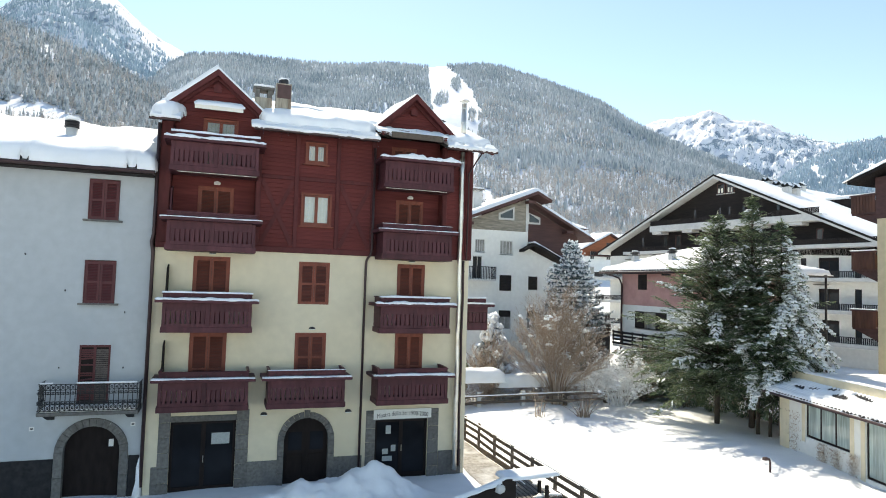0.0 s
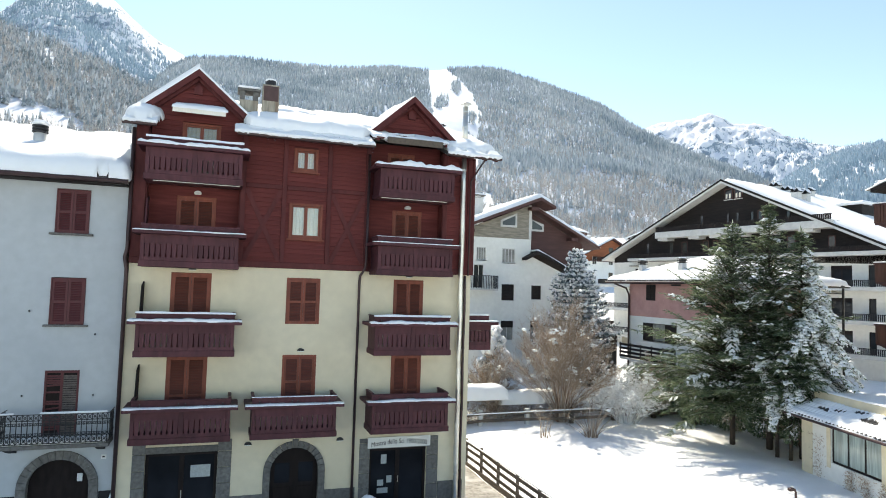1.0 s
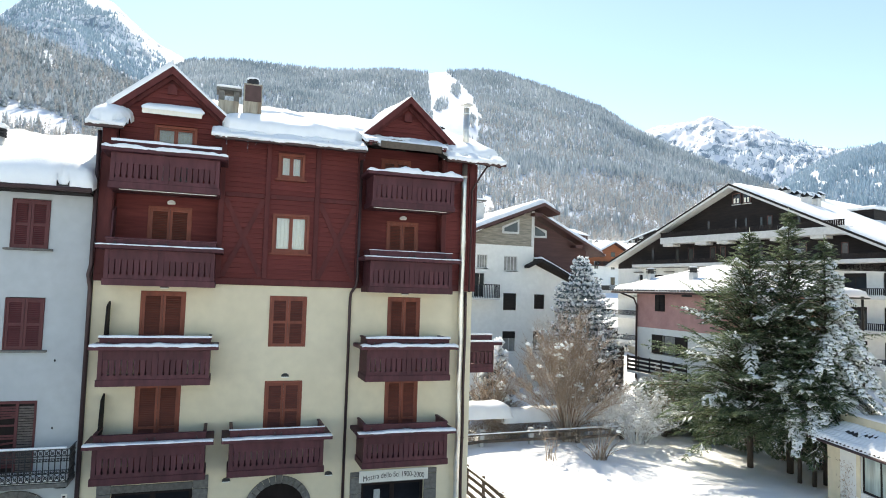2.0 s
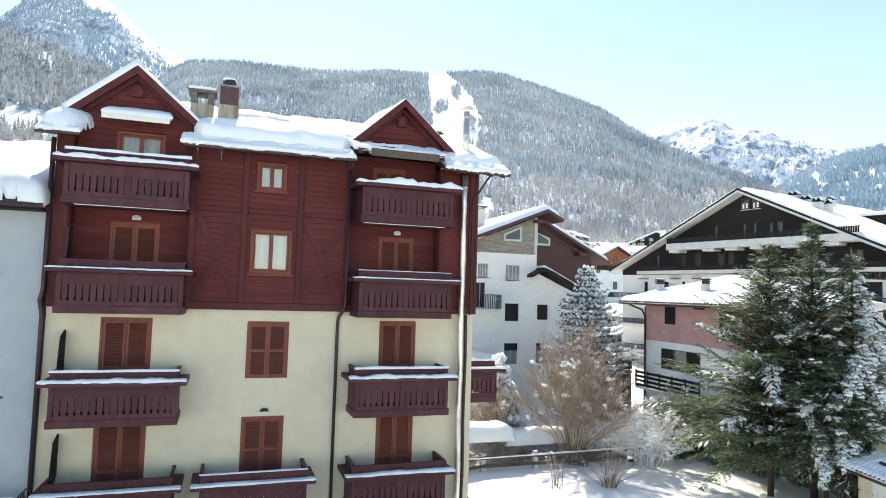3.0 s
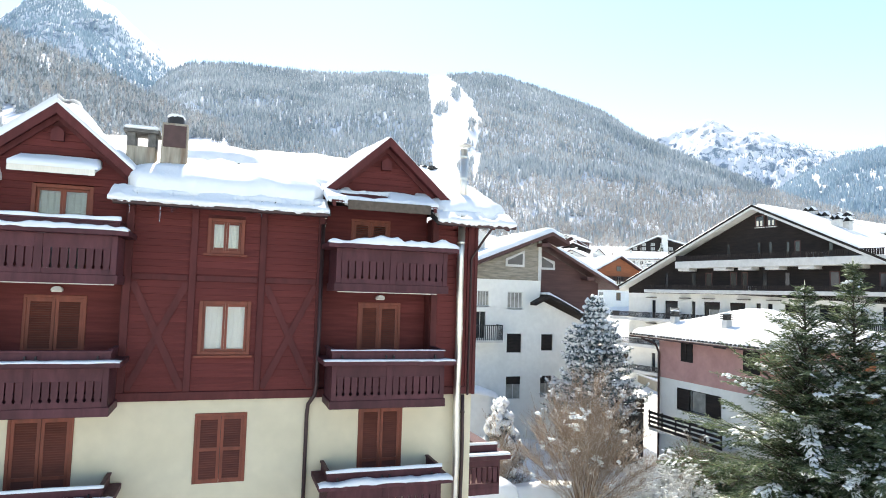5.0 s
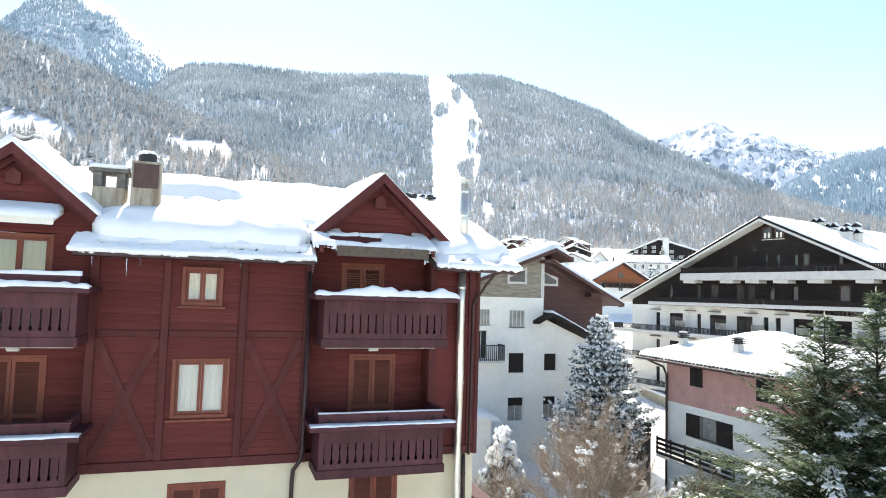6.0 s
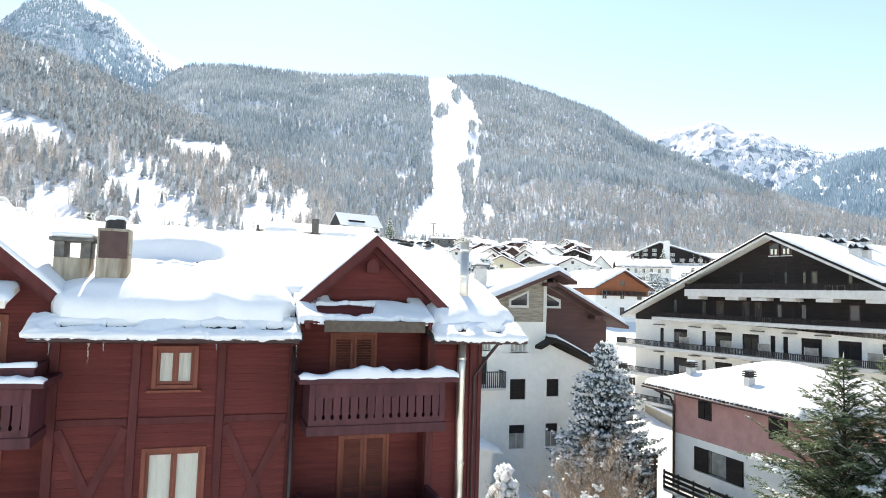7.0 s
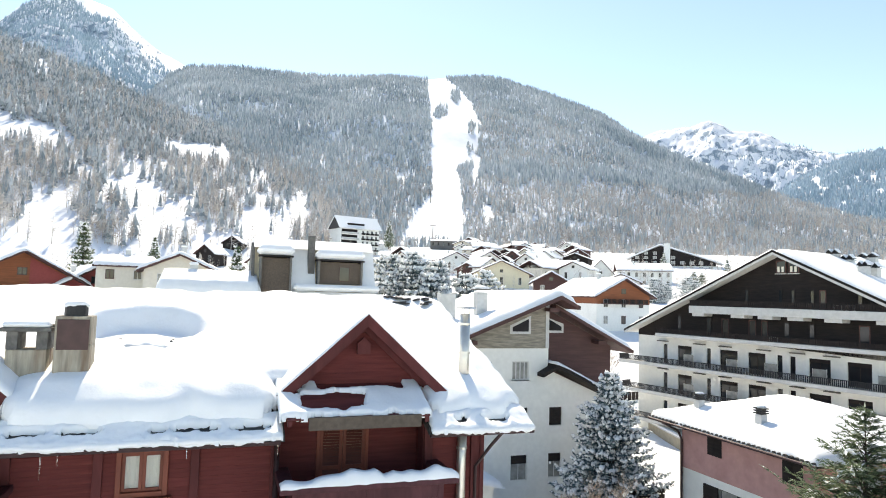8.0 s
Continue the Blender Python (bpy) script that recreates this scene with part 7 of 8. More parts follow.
def cedar(name, at, h, r, seed, label, base=0.16, rise=0.5, droop=0.22, load=lambda a, t: 0.0, shape=0.8, lean=None, group="", dust=0.03, dense=1.0):
    """A feathery conifer: boughs that climb outwards in flat layers of fingered sprays; load: share of boughs that hang under snow."""
    rng = random.Random(seed)
    tree = thing(name, at, label, "tree", group, local=True)
    part("trunk", tube(B(), [(0, 0, -0.3), (0.04, 0.02, h * 0.35), (0, 0, h * 0.985)], [0.010 * h + 0.03, 0.008 * h + 0.02, 0.012], 8), BARK, tree, smooth=True)
    lv, lf, sv, sf, bv = [], [], [], [], B()
    whorls = int(h * 5.2 * dense)
    for k in range(whorls):
        t = (k + rng.uniform(0, 0.95)) / whorls
        z0 = h * (base + (0.985 - base) * t)
        L0 = r * (1 - t) ** shape * (1.0 if t > 0.15 else 0.7 + 2 * t)
        n, a0 = (5 if L0 > 0.7 else 4), rng.uniform(0, math.tau)
        for i in range(n):
            a = a0 + i * math.tau / n + rng.uniform(-0.4, 0.4)
            L = L0 * rng.choice((0.55, 0.75, 0.9, 1.0, 1.12)) * rng.uniform(0.85, 1.1) * (lean(a) if lean else 1.0) + 0.15
            d, side = Vector((math.cos(a), math.sin(a), 0)), Vector((-math.sin(a), math.cos(a), 0))
            heavy = rng.random() < load(a, t)
            up, dn = (rise * 0.45, min(0.85, droop * rng.uniform(2.2, 3.4))) if heavy else (rise * (0.35 + 0.85 * min(1.0, t * 2.2)) * rng.uniform(0.6, 1.3), droop * rng.uniform(0.6, 1.7))
            m = max(4, int(L / 0.17))
            pts = [Vector((0, 0, z0)) + d * L * (j / m) + Vector((0, 0, L * (up * (j / m) - dn * (j / m) ** 2))) for j in range(m + 1)]
            if L > 0.6:
                tube(bv, [pts[0], pts[m // 2], pts[-1]], [0.010 + 0.011 * L, 0.007 + 0.005 * L, 0.004], 4, False)
            patch = rng.uniform(0.3, 0.8) if not heavy and L > 0.8 and rng.random() < dust * 3 else None
            for j in range(1, m + 1):
                q = j / m
                ax = (pts[j] - pts[j - 1]).normalized()
                w = (0.20 + 0.30 * L * (1 - q) ** 0.8 * min(1.0, q * 4)) * rng.uniform(0.7, 1.3)
                w = min(w, 0.9)
                lain = heavy and q > 0.15 or (patch is not None and abs(q - patch) < 0.14)
                for sg in (-1, 1):
                    dd = (ax * rng.uniform(0.55, 0.95) + side * sg * rng.uniform(0.45, 0.95) + Vector((0, 0, rng.uniform(-0.55, 0.15)))).normalized()
                    nr = dd.cross(Vector((0, 0, 1))).normalized()
                    g = max(2, int(w / 0.15))
                    for e in range(g):
                        o = pts[j] + dd * w * e / g
                        for s2 in (-1, 1):
                            ff = (dd * rng.uniform(0.7, 1.0) + nr * s2 * rng.uniform(0.25, 0.7) + Vector((0, 0, rng.uniform(-0.35, 0.25)))).normalized()
                            needle(lv, lf, o, ff, ff.cross(Vector((0, 0, 1)) + nr * rng.uniform(-0.8, 0.8)).normalized(), rng.uniform(0.15, 0.28), rng.uniform(0.024, 0.046))
                    if lain or rng.random() < dust:
                        o = pts[j] + Vector((0, 0, 0.035))
                        if rng.random() < (0.9 if lain else 0.5):
                            leaf(sv, sf, o, dd, (nr + Vector((0, 0, rng.uniform(-0.3, 0.3)))).normalized(), w * rng.uniform(0.7, 1.1), rng.uniform(0.09, 0.18) if heavy else rng.uniform(0.05, 0.10), 0.12 if heavy else 0.05)
                        if lain:
                            clot(sv, sf, o + dd * w * rng.uniform(0.05, 0.75), rng.uniform(0.07, 0.17), rng, 0.55)
                needle(lv, lf, pts[j], ax, side, 0.26, 0.03)
    for j in range(14):
        a = rng.uniform(0, math.tau)
        needle(lv, lf, Vector((0, 0, h * (0.93 + 0.005 * j))), Vector((math.cos(a) * 0.6, math.sin(a) * 0.6, 0.8)).normalized(), Vector((-math.sin(a), math.cos(a), 0)), 0.3, 0.03)
    put_crown(tree, lv, lf, sv, sf, bv, NEEDLES)
    return tree


def frosted_spruce(name, at, h, r, seed, label, needles=None, white=0.55, shape=0.7, lump=0.13, dense=1.0, group="", size=1.0):
    """A blue spruce whose bough ends are dark tufts capped with small lumps of snow."""
    rng = random.Random(seed)
    tree = thing(name, at, label, "tree", group, local=True)
    part("trunk", tube(B(), [(0, 0, -0.3), (0, 0, h * 0.97)], [0.014 * h + 0.04, 0.015], 7), BARK, tree, smooth=True)
    lv, lf, sv, sf, bv = [], [], [], [], B()
    whorls = int(h * 3.0 * dense / size)
    for k in range(whorls):
        t = (k + rng.uniform(0, 0.9)) / whorls
        z0 = h * (0.05 + 0.93 * t)
        L0 = r * min(1.0, (1 - t) ** shape * (0.75 + 0.5 * min(1, t * 3))) * (1 + 0.30 * wobble(t * 9, seed, 1.0, seed))
        n, a0 = (7 if L0 > 1.0 else 5), rng.uniform(0, math.tau)
        for i in range(n):
            a = a0 + i * math.tau / n + rng.uniform(-0.35, 0.35)
            L = L0 * rng.uniform(0.60, 1.15) + 0.1
            d, side = Vector((math.cos(a), math.sin(a), 0)), Vector((-math.sin(a), math.cos(a), 0))
            m = max(3, int(L / (0.26 * size)))
            pts = [Vector((0, 0, z0)) + d * L * (j / m) + Vector((0, 0, L * (0.05 * (j / m) - 0.28 * (j / m) ** 2 + 0.30 * (j / m) ** 4))) for j in range(m + 1)]
            if L > 0.8:
                tube(bv, [pts[0], pts[m // 2], pts[-1]], [0.01 + 0.01 * L, 0.012, 0.004], 4, False)
            for j in range(max(1, m // 3), m + 1):
                q = j / m
                for sg in ((-1, 1) if j < m else (0,)):
                    w = (0.12 + 0.20 * L * (1 - q)) * rng.uniform(0.6, 1.3)
                    o = pts[j] + (d * 0.5 + side * sg).normalized() * w * (1 if sg else 0)
                    ax = (d * rng.uniform(0.4, 1) + side * sg * rng.uniform(0.2, 0.8) + Vector((0, 0, rng.uniform(0.1, 0.8)))).normalized()
                    if sg:
                        needle(lv, lf, pts[j], (o - pts[j]).normalized(), Vector((0, 0, 1)), w, 0.05)
                    for e in range(7):
                        ff = (ax * rng.uniform(0.4, 1.0) + Vector((rng.gauss(0, 0.6), rng.gauss(0, 0.6), rng.gauss(0, 0.5)))).normalized()
                        needle(lv, lf, o - ax * 0.08 * size, ff, ff.orthogonal().normalized(), rng.uniform(0.16, 0.34) * size, rng.uniform(0.03, 0.06) * size)
                    if rng.random() < white * (0.6 + 0.6 * q):
                        for e in range(rng.choice((1, 1, 2, 3))):
                            clot(sv, sf, o + ax * rng.uniform(-0.05, 0.2) * size + Vector((rng.uniform(-0.1, 0.1), rng.uniform(-0.1, 0.1), 0.06)) * size, lump * size * rng.uniform(0.35, 1.1), rng, 1.15)
    put_crown(tree, lv, lf, sv, sf, bv, needles or BLUENEEDLES)
    return tree


def shrub(name, at, h, r, stems, seed, label, mat=TWIGS, flakes=120, twig=1.0, green=0, spread=1.0, core=0.35, group=""):
    """A bare, many-stemmed shrub: bent stems, forking twigs, and clots of snow caught in them."""
    rng = random.Random(seed)
    bush = thing(name, at, label, "shrub", group, local=True)
    bm = B()
    tv, tf, tips = [], [], []

    def blade(p, q, w):
        b = len(tv)
        d = (q - p).normalized()
        s = d.orthogonal().normalized() * w
        u = d.cross(s)
        tv.extend([p + s, p - s * 0.5 + u * 0.8, p - s * 0.5 - u * 0.8, q])
        tf.extend([(b, b + 1, b + 3), (b + 1, b + 2, b + 3), (b + 2, b, b + 3)])

    for k in range(stems):
        a = rng.uniform(0, math.tau)
        out = math.sqrt(rng.random()) * r * spread
        top = Vector((math.cos(a) * out, math.sin(a) * out, h * math.sqrt(max(0.05, 1 - (out / (r * 1.08)) ** 2)) * rng.uniform(0.62, 1.08)))
        foot = Vector((math.cos(a) * core * rng.random(), math.sin(a) * core * rng.random(), -0.1))
        pts = []
        for j in range(6):
            s = j / 5
            pts.append(foot.lerp(top, s) + Vector((rng.uniform(-1, 1), rng.uniform(-1, 1), 0)) * 0.05 * h * s * (1 - s) - Vector((math.cos(a), math.sin(a), 0)) * out * 0.35 * s * (1 - s) * 2)
        tube(bm, pts, [0.022 + 0.004 * h, 0.018 + 0.002 * h, 0.016, 0.012, 0.008, 0.004], 4, False)
        for j in range(3, 6):
            for i in range(int((4, 9, 13)[j - 3] * twig)):
                p = pts[j - 1].lerp(pts[j], rng.random())
                d = (pts[j] - pts[j - 1]).normalized() + Vector((rng.uniform(-1, 1), rng.uniform(-1, 1), rng.uniform(-0.25, 0.9)))
                q = p + d.normalized() * h * rng.uniform(0.07, 0.17)
                blade(p, q, 0.010)
                for m in range(int(5 * twig)):
                    o = p.lerp(q, rng.uniform(0.2, 0.95))
                    d2 = d.normalized() + Vector((rng.uniform(-1, 1), rng.uniform(-1, 1), rng.uniform(-0.4, 1)))
                    e = o + d2.normalized() * h * rng.uniform(0.03, 0.08)
                    blade(o, e, 0.0075)
                    tips.append(e)
    tagged(part("stem", bm, mat, bush), kind="stuff")
    ob = new("twig", raw("twig", [tuple(p) for p in tv], tf, mat))
    ob.parent = bush
    tagged(ob, kind="stuff")
    if flakes:
        fv, ff = [], []
        spots = rng.sample(tips, min(len(tips), max(4, flakes // 12)))
        near = [p for p in tips if any((p - q).length_squared < 0.05 for q in spots)] if flakes < 1000 else tips
        for p in rng.sample(near, min(flakes, len(near))):
            s = rng.choice((0.02, 0.03, 0.045, 0.085)) * rng.uniform(0.7, 1.3) * (1 + 0.06 * h)
            b = len(fv)
            fv.append(p + Vector((0, 0, s * 0.7)))
            for lvl, rad in ((0.35, 0.85), (-0.3, 0.8)):
                for q in range(5):
                    g = q * math.tau / 5 + lvl
                    rr = s * rad * rng.uniform(0.7, 1.5)
                    fv.append(p + Vector((rr * math.cos(g), rr * math.sin(g), s * lvl)))
            fv.append(p - Vector((0, 0, s * 0.5)))
            for q in range(5):
                n = (q + 1) % 5
                ff += [(b, b + 1 + q, b + 1 + n), (b + 1 + q, b + 6 + q, b + 6 + n), (b + 1 + q, b + 6 + n, b + 1 + n), (b + 6 + q, b + 11, b + 6 + n)]
        ob = new("snow", raw("snow", [tuple(q) for q in fv], ff, SNOW, True))
        ob.parent = bush
        tagged(ob, "clots of snow in the twigs", kind="stuff")
    if green:
        lv, lf = [], []
        for k in range(green):
            d = Vector((rng.gauss(0, 1), rng.gauss(0, 1), rng.gauss(0, 1))).normalized()
            p = Vector((d.x * r, d.y * r, h * 0.5 + d.z * h * 0.48)) * rng.uniform(0.7, 1.0)
            if p.z < 0.05:
                continue
            leaf(lv, lf, p, (d + Vector((rng.uniform(-1, 1), rng.uniform(-1, 1), rng.uniform(-0.6, 0.6)))).normalized(), d.orthogonal().normalized(), rng.uniform(0.15, 0.3), 0.05, 0.02)
        ob = new("foliage", raw("foliage", [tuple(p) for p in lv], lf, NEEDLES))
        ob.parent = bush
        tagged(ob, kind="stuff")
    return bush


def gz0(x, y):
    return ground_z(x, y) - 0.03


right_side = lambda a, t: 0.95 if math.cos(a + 0.75) > 0.15 and t < 0.75 else (0.45 if math.cos(a + 0.75) > -0.2 and t < 0.9 else 0.06)  # noqa: E731
low_front = lambda a, t: 0.5 if math.cos(a + 1.3) > 0.2 and t < 0.30 else 0.05  # noqa: E731
BEHIND = "conifers behind the garden"
cedar("cedar", (27.9, 31.0, gz0(27.9, 31.0)), 12.5, 5.2, 3, "dark green cedar with layered boughs and a little snow", base=0.14, rise=0.72, droop=0.26, load=lambda a, t: 0.02, lean=lambda a: 1.0 + 0.22 * math.cos(a - math.pi), group=BEHIND, dust=0.05, shape=1.0)
cedar("cedar", (29.2, 29.7, gz0(29.2, 29.7)), 13.6, 3.6, 4, "tall dark green cedar with patches of snow", base=0.20, rise=0.74, droop=0.24, load=lambda a, t: 0.05, group=BEHIND, dust=0.08, shape=1.05, dense=0.85)
cedar("cedar", (29.3, 27.7, gz0(29.3, 27.7)), 12.0, 3.9, 5, "dark conifer with its drooping boughs loaded with snow", base=0.17, rise=0.45, droop=0.26, load=right_side, group=BEHIND, dust=0.06, shape=0.95)
cedar("cedar", (28.05, 28.1, gz0(28.05, 28.1)), 7.6, 2.5, 6, "smaller dark conifer with snow-weighted lower boughs", base=0.34, rise=0.35, droop=0.17, load=low_front, group=BEHIND, dust=0.06)
cedar("cedar", (28.29, 27.5, gz0(28.29, 27.5)), 7.0, 2.4, 7, "smaller dark conifer with snow-weighted lower boughs", base=0.38, rise=0.35, droop=0.17, load=low_front, group=BEHIND, dust=0.06)
frosted_spruce("spruce", (27.6, 47.4, gz0(27.6, 47.4)), 11.3, 3.0, 21, "blue-green spruce thick with frost and snow", white=0.75, lump=0.125, shape=0.62, dense=1.35)
shrub("bare_shrub", (21.3, 38.4, gz0(21.3, 38.4)), 7.4, 3.5, 84, 31, "tall bare brown shrub with clots of snow in its twigs", flakes=760, twig=1.3, spread=1.0)
shrub("bare_shrub", (17.6, 41.0, gz0(17.6, 41.0)), 4.9, 1.8, 46, 32, "bare brown shrub dusted with snow", flakes=70)
shrub("frosted_shrub", (25.3, 37.2, gz0(25.3, 37.2)), 3.5, 2.7, 70, 33, "arching shrub white with frost and snow", mat=FROSTTWIGS, flakes=1800, twig=1.2, core=0.9)
shrub("low_shrub", (18.1, 34.5, gz0(18.1, 34.5)), 2.0, 0.9, 9, 34, "low bare shrub rising from the snow", flakes=14, twig=0.4)
shrub("low_shrub", (20.8, 34.1, gz0(20.8, 34.1)), 2.6, 1.7, 34, 36, "low fan of bare dark stems in the snow", flakes=10, twig=0.22)
shrub("evergreen_shrub", (28.3, 38.6, gz0(28.3, 38.6)), 4.0, 1.7, 40, 35, "dark evergreen shrub sprinkled with snow", flakes=170, green=3000)
shrub("evergreen_shrub", (31.0, 37.8, gz0(31.0, 37.8)), 3.0, 1.6, 30, 39, "dark evergreen shrub sprinkled with snow", flakes=60, green=2400)
for i, (x, y) in enumerate(((29.6, 35.6), (30.3, 33.6), (31.0, 31.6), (31.6, 29.8), (32.0, 28.2))):
    shrub("evergreen_shrub", (x, y, gz0(x, y)), 2.3, 1.25, 16, 140 + i, "dark evergreen shrub in the shade of the conifers", flakes=16, green=1700)
shrub("evergreen_shrub", (15.2, 42.3, gz0(15.2, 42.3)), 3.0, 1.3, 30, 37, "dark evergreen shrub heaped with snow", flakes=240, green=1500)
frosted_spruce("small_spruce", (18.3, 42.4, gz0(18.3, 42.4)), 5.6, 1.3, 38, "young spruce bent under lumps of snow", needles=BLUENEEDLES, white=0.35, lump=0.30, size=0.9)


def hedge(x0, x1, y, h, w, seed, label):
    rng = random.Random(seed)
    hd = thing("hedge", ((x0 + x1) / 2, y, gz0((x0 + x1) / 2, y)), label, "hedge", local=True)
    half = (x1 - x0) / 2
    tv, tf = [], []
    for k in range(int((x1 - x0) * 900)):
        x, yy = rng.uniform(-half, half), rng.uniform(-w / 2, w / 2)
        z = rng.uniform(0, h)
        p = Vector((x, yy, z))
        d = Vector((rng.uniform(-0.6, 0.6), rng.uniform(-0.6, 0.6), rng.uniform(0.3, 1))).normalized()
        leaf(tv, tf, p, d, d.orthogonal().normalized(), rng.uniform(0.2, 0.45), 0.016, 0)
    ob = new("twig", raw("twig", [tuple(p) for p in tv], tf, TWIGS))
    ob.parent = hd
    tagged(ob, kind="stuff")
    sn = snow_sheet("snow", lambda x, yy: True, (-half - 0.15, half + 0.15, -w * 0.65, w * 0.65), lambda x, yy: h + 0.03, 0.75, hd, step=0.16, round_over=0.5, rough=0.1, label="thick cap of snow on the hedge")
    return hd


hedge(11.5, 17.3, 39.2, 1.55, 1.5, 41, "bare twiggy hedge under a thick cap of snow")
hedge(17.4, 30.0, 39.6, 1.1, 1.0, 42, "bare twiggy hedge with snow lying on top")

# growth and fences left of the big chalet
for i, (x, y, hh, rr) in enumerate(((50.5, 84.0, 4.2, 2.4), (54.5, 90.0, 5.0, 2.8), (58.5, 95.0, 5.5, 3.0), (48.0, 88.0, 3.2, 1.8))):
    shrub("bare_shrub", (x, y, gz0(x, y)), hh, rr, 26, 400 + i, "grey leafless shrub holding snow", mat=FROSTTWIGS if i % 2 else TWIGS, flakes=160, twig=1.0)
yf = thing("yard_fence", (52, 86, gz0(52, 86)), "dark board fence with a line of snow", "fence")
for k in range(26):
    x = 45.0 + 0.62 * k
    part("board", box(B(), x, x + 0.56, 86.0, 86.05, gz0(x, 86) - 0.2, gz0(x, 86) + 1.5), BLACKWOOD, yf)
part("snow", box(B(), 45.0, 61.1, 85.97, 86.08, gz0(52, 86) + 1.55, gz0(52, 86) + 1.72, 0.03), SNOW, yf)

# ---------------------------------------------------------------- street and garden things
# heaps of cleared snow before the doors
hp = []
xs, ys = np.arange(-0.5, 8.6, 0.1), np.arange(22.6, 26.0, 0.1)
for x in xs:
    for y in ys:
        z = 0.0
        for cx_, cy_, rx_, ry_, hz_ in ((3.6, 24.3, 1.5, 0.9, 0.55), (5.3, 24.4, 0.75, 0.75, 0.85), (6.3, 24.5, 0.8, 0.7, 0.70), (4.6, 23.8, 2.6, 0.9, 0.45), (1.6, 24.2, 1.8, 0.8, 0.22), (6.9, 24.2, 0.7, 0.7, 0.35)):
            z += hz_ * math.exp(-(((x - cx_) / rx_) ** 2 + ((y - cy_) / ry_) ** 2)) * 0.8
        z *= 1 + 0.35 * wobble(x, y, 1.6, 6)
        z += min(1, z * 3) * (0.10 * wobble(x, y, 3.2, 2) + 0.06 * wobble(x, y, 7, 1))
        hp.append((x, y, ground_z(x, y) + z - 0.05))
tagged(new("snow_heap", raw("snow_heap", hp, grid_faces(len(xs), len(ys)), SNOW, True)), "lumpy heap of cleared snow before the doors", "snow heap")

# unseen street, added so that its dark surface cuts snow bounce on the fronts
rxs, rws = np.arange(-60, 60.1, 0.8), np.linspace(0, 1, 17)
rv = []
for x in rxs:
    bend = 0.2 * (x + math.sqrt((x - 2) ** 2 + 30) - 2)
    lo, hi = 9.0 - bend + 0.5 * wobble(x, 3, 0.6, 5), 21.0 - bend + 0.5 * wobble(x, 9, 0.7, 4)
    for w in rws:
        y = lo + (hi - lo) * w
        rv.append((x, y, ground_z(x, y) + 0.03))
tagged(new("road", raw("road", rv, grid_faces(len(rxs), len(rws)), ASPHALT, True)), "unseen dark street with slush, added to cut bounced light", "road", kind="structure")

# the trodden path between the house and the fence
pxs, pys = np.arange(10.25, 11.96, 0.2), np.arange(21.0, 36.0, 0.4)
tagged(new("path", raw("path", [(x, y, ground_z(x, y) + 0.035) for x in pxs for y in pys], grid_faces(len(pxs), len(pys)), GRAVEL, True)), "gravel path with trodden snow beside the house", "path", kind="structure")

# timber fence beside the path
fe = thing("garden_fence", (12.2, 26, 0), "weathered timber rail fence along the path", "fence", local=False)
FY = np.arange(16.4, 40.0, 1.9)
for k, y in enumerate(FY):
    part("post", box(B(), 12.14, 12.26, y - 0.05, y + 0.05, ground_z(12.2, y) - 0.2, ground_z(12.2, y) + 1.12, 0.012), FENCEWOOD, fe)
for i, z in enumerate((0.38, 0.72, 1.02)):
    for a, b in zip(FY, FY[1:]):
        za, zb = ground_z(12.2, a) + z, ground_z(12.2, b) + z
        part("rail", bar(B(), (12.09, a, za), (12.09, b - 0.01, zb), 0.045, 0.13), FENCEWOOD, fe)
bm = B()
bar(bm, (12.09, FY[0], ground_z(12.2, FY[0]) + 1.10), (12.09, FY[-1], ground_z(12.2, FY[-1]) + 1.10), 0.06, 0.035)
part("snow", bm, SNOW, fe, "thin line of snow on the top rail")
part("kerb_board", bar(B(), (12.0, FY[0], 0.12), (12.0, FY[-1], 0.12), 0.06, 0.2), FENCEWOOD, fe)

bf = thing("back_fence", (25, 37.9, 0.2), "dark rail fence across the back of the garden", "fence")
for x in np.arange(12.4, 44, 3.1):
    part("post", box(B(), x - 0.13, x + 0.13, 37.78, 38.02, ground_z(x, 37.9) - 0.2, ground_z(x, 37.9) + 0.95, 0.02), CONCRETE if x < 20 else FENCEWOOD, bf)
for z in (0.32, 0.74):
    for x in np.arange(12.4, 40.9, 3.1):
        part("rail", bar(B(), (x, 37.74, ground_z(x, 37.9) + z), (x + 3.08, 37.74, ground_z(x + 3.1, 37.9) + z), 0.06, 0.16), FENCEWOOD, bf)
bm = B()
bar(bm, (12.4, 37.73, ground_z(14, 37.9) + 0.86), (43.4, 37.73, ground_z(40, 37.9) + 0.86), 0.09, 0.07)
part("snow", bm, SNOW, bf)

# shelter at the path's mouth
DZ = -0.5
sh = thing("bin_shelter", (9.3, 20.8, 0), "small dark timber shelter with snow on its gabled roof", "shelter")
for x, y in ((7.55, 20.35), (10.9, 20.35), (10.9, 20.9)):
    part("post", box(B(), x - 0.05, x + 0.05, y - 0.05, y + 0.05, -0.1, (1.62 if x > 9 else 1.34) + DZ), BLACKWOOD, sh)
part("front_board", prism(B(), [(7.6, 0.0), (9.7, 0.0), (9.7, 1.84 + DZ), (9.25, 1.90 + DZ), (7.6, 1.45 + DZ)], "y", 20.3, 20.34), BLACKWOOD, sh)
part("side_board", box(B(), 9.66, 9.7, 20.345, 21.0, 0.0, 1.80 + DZ), BLACKWOOD, sh)
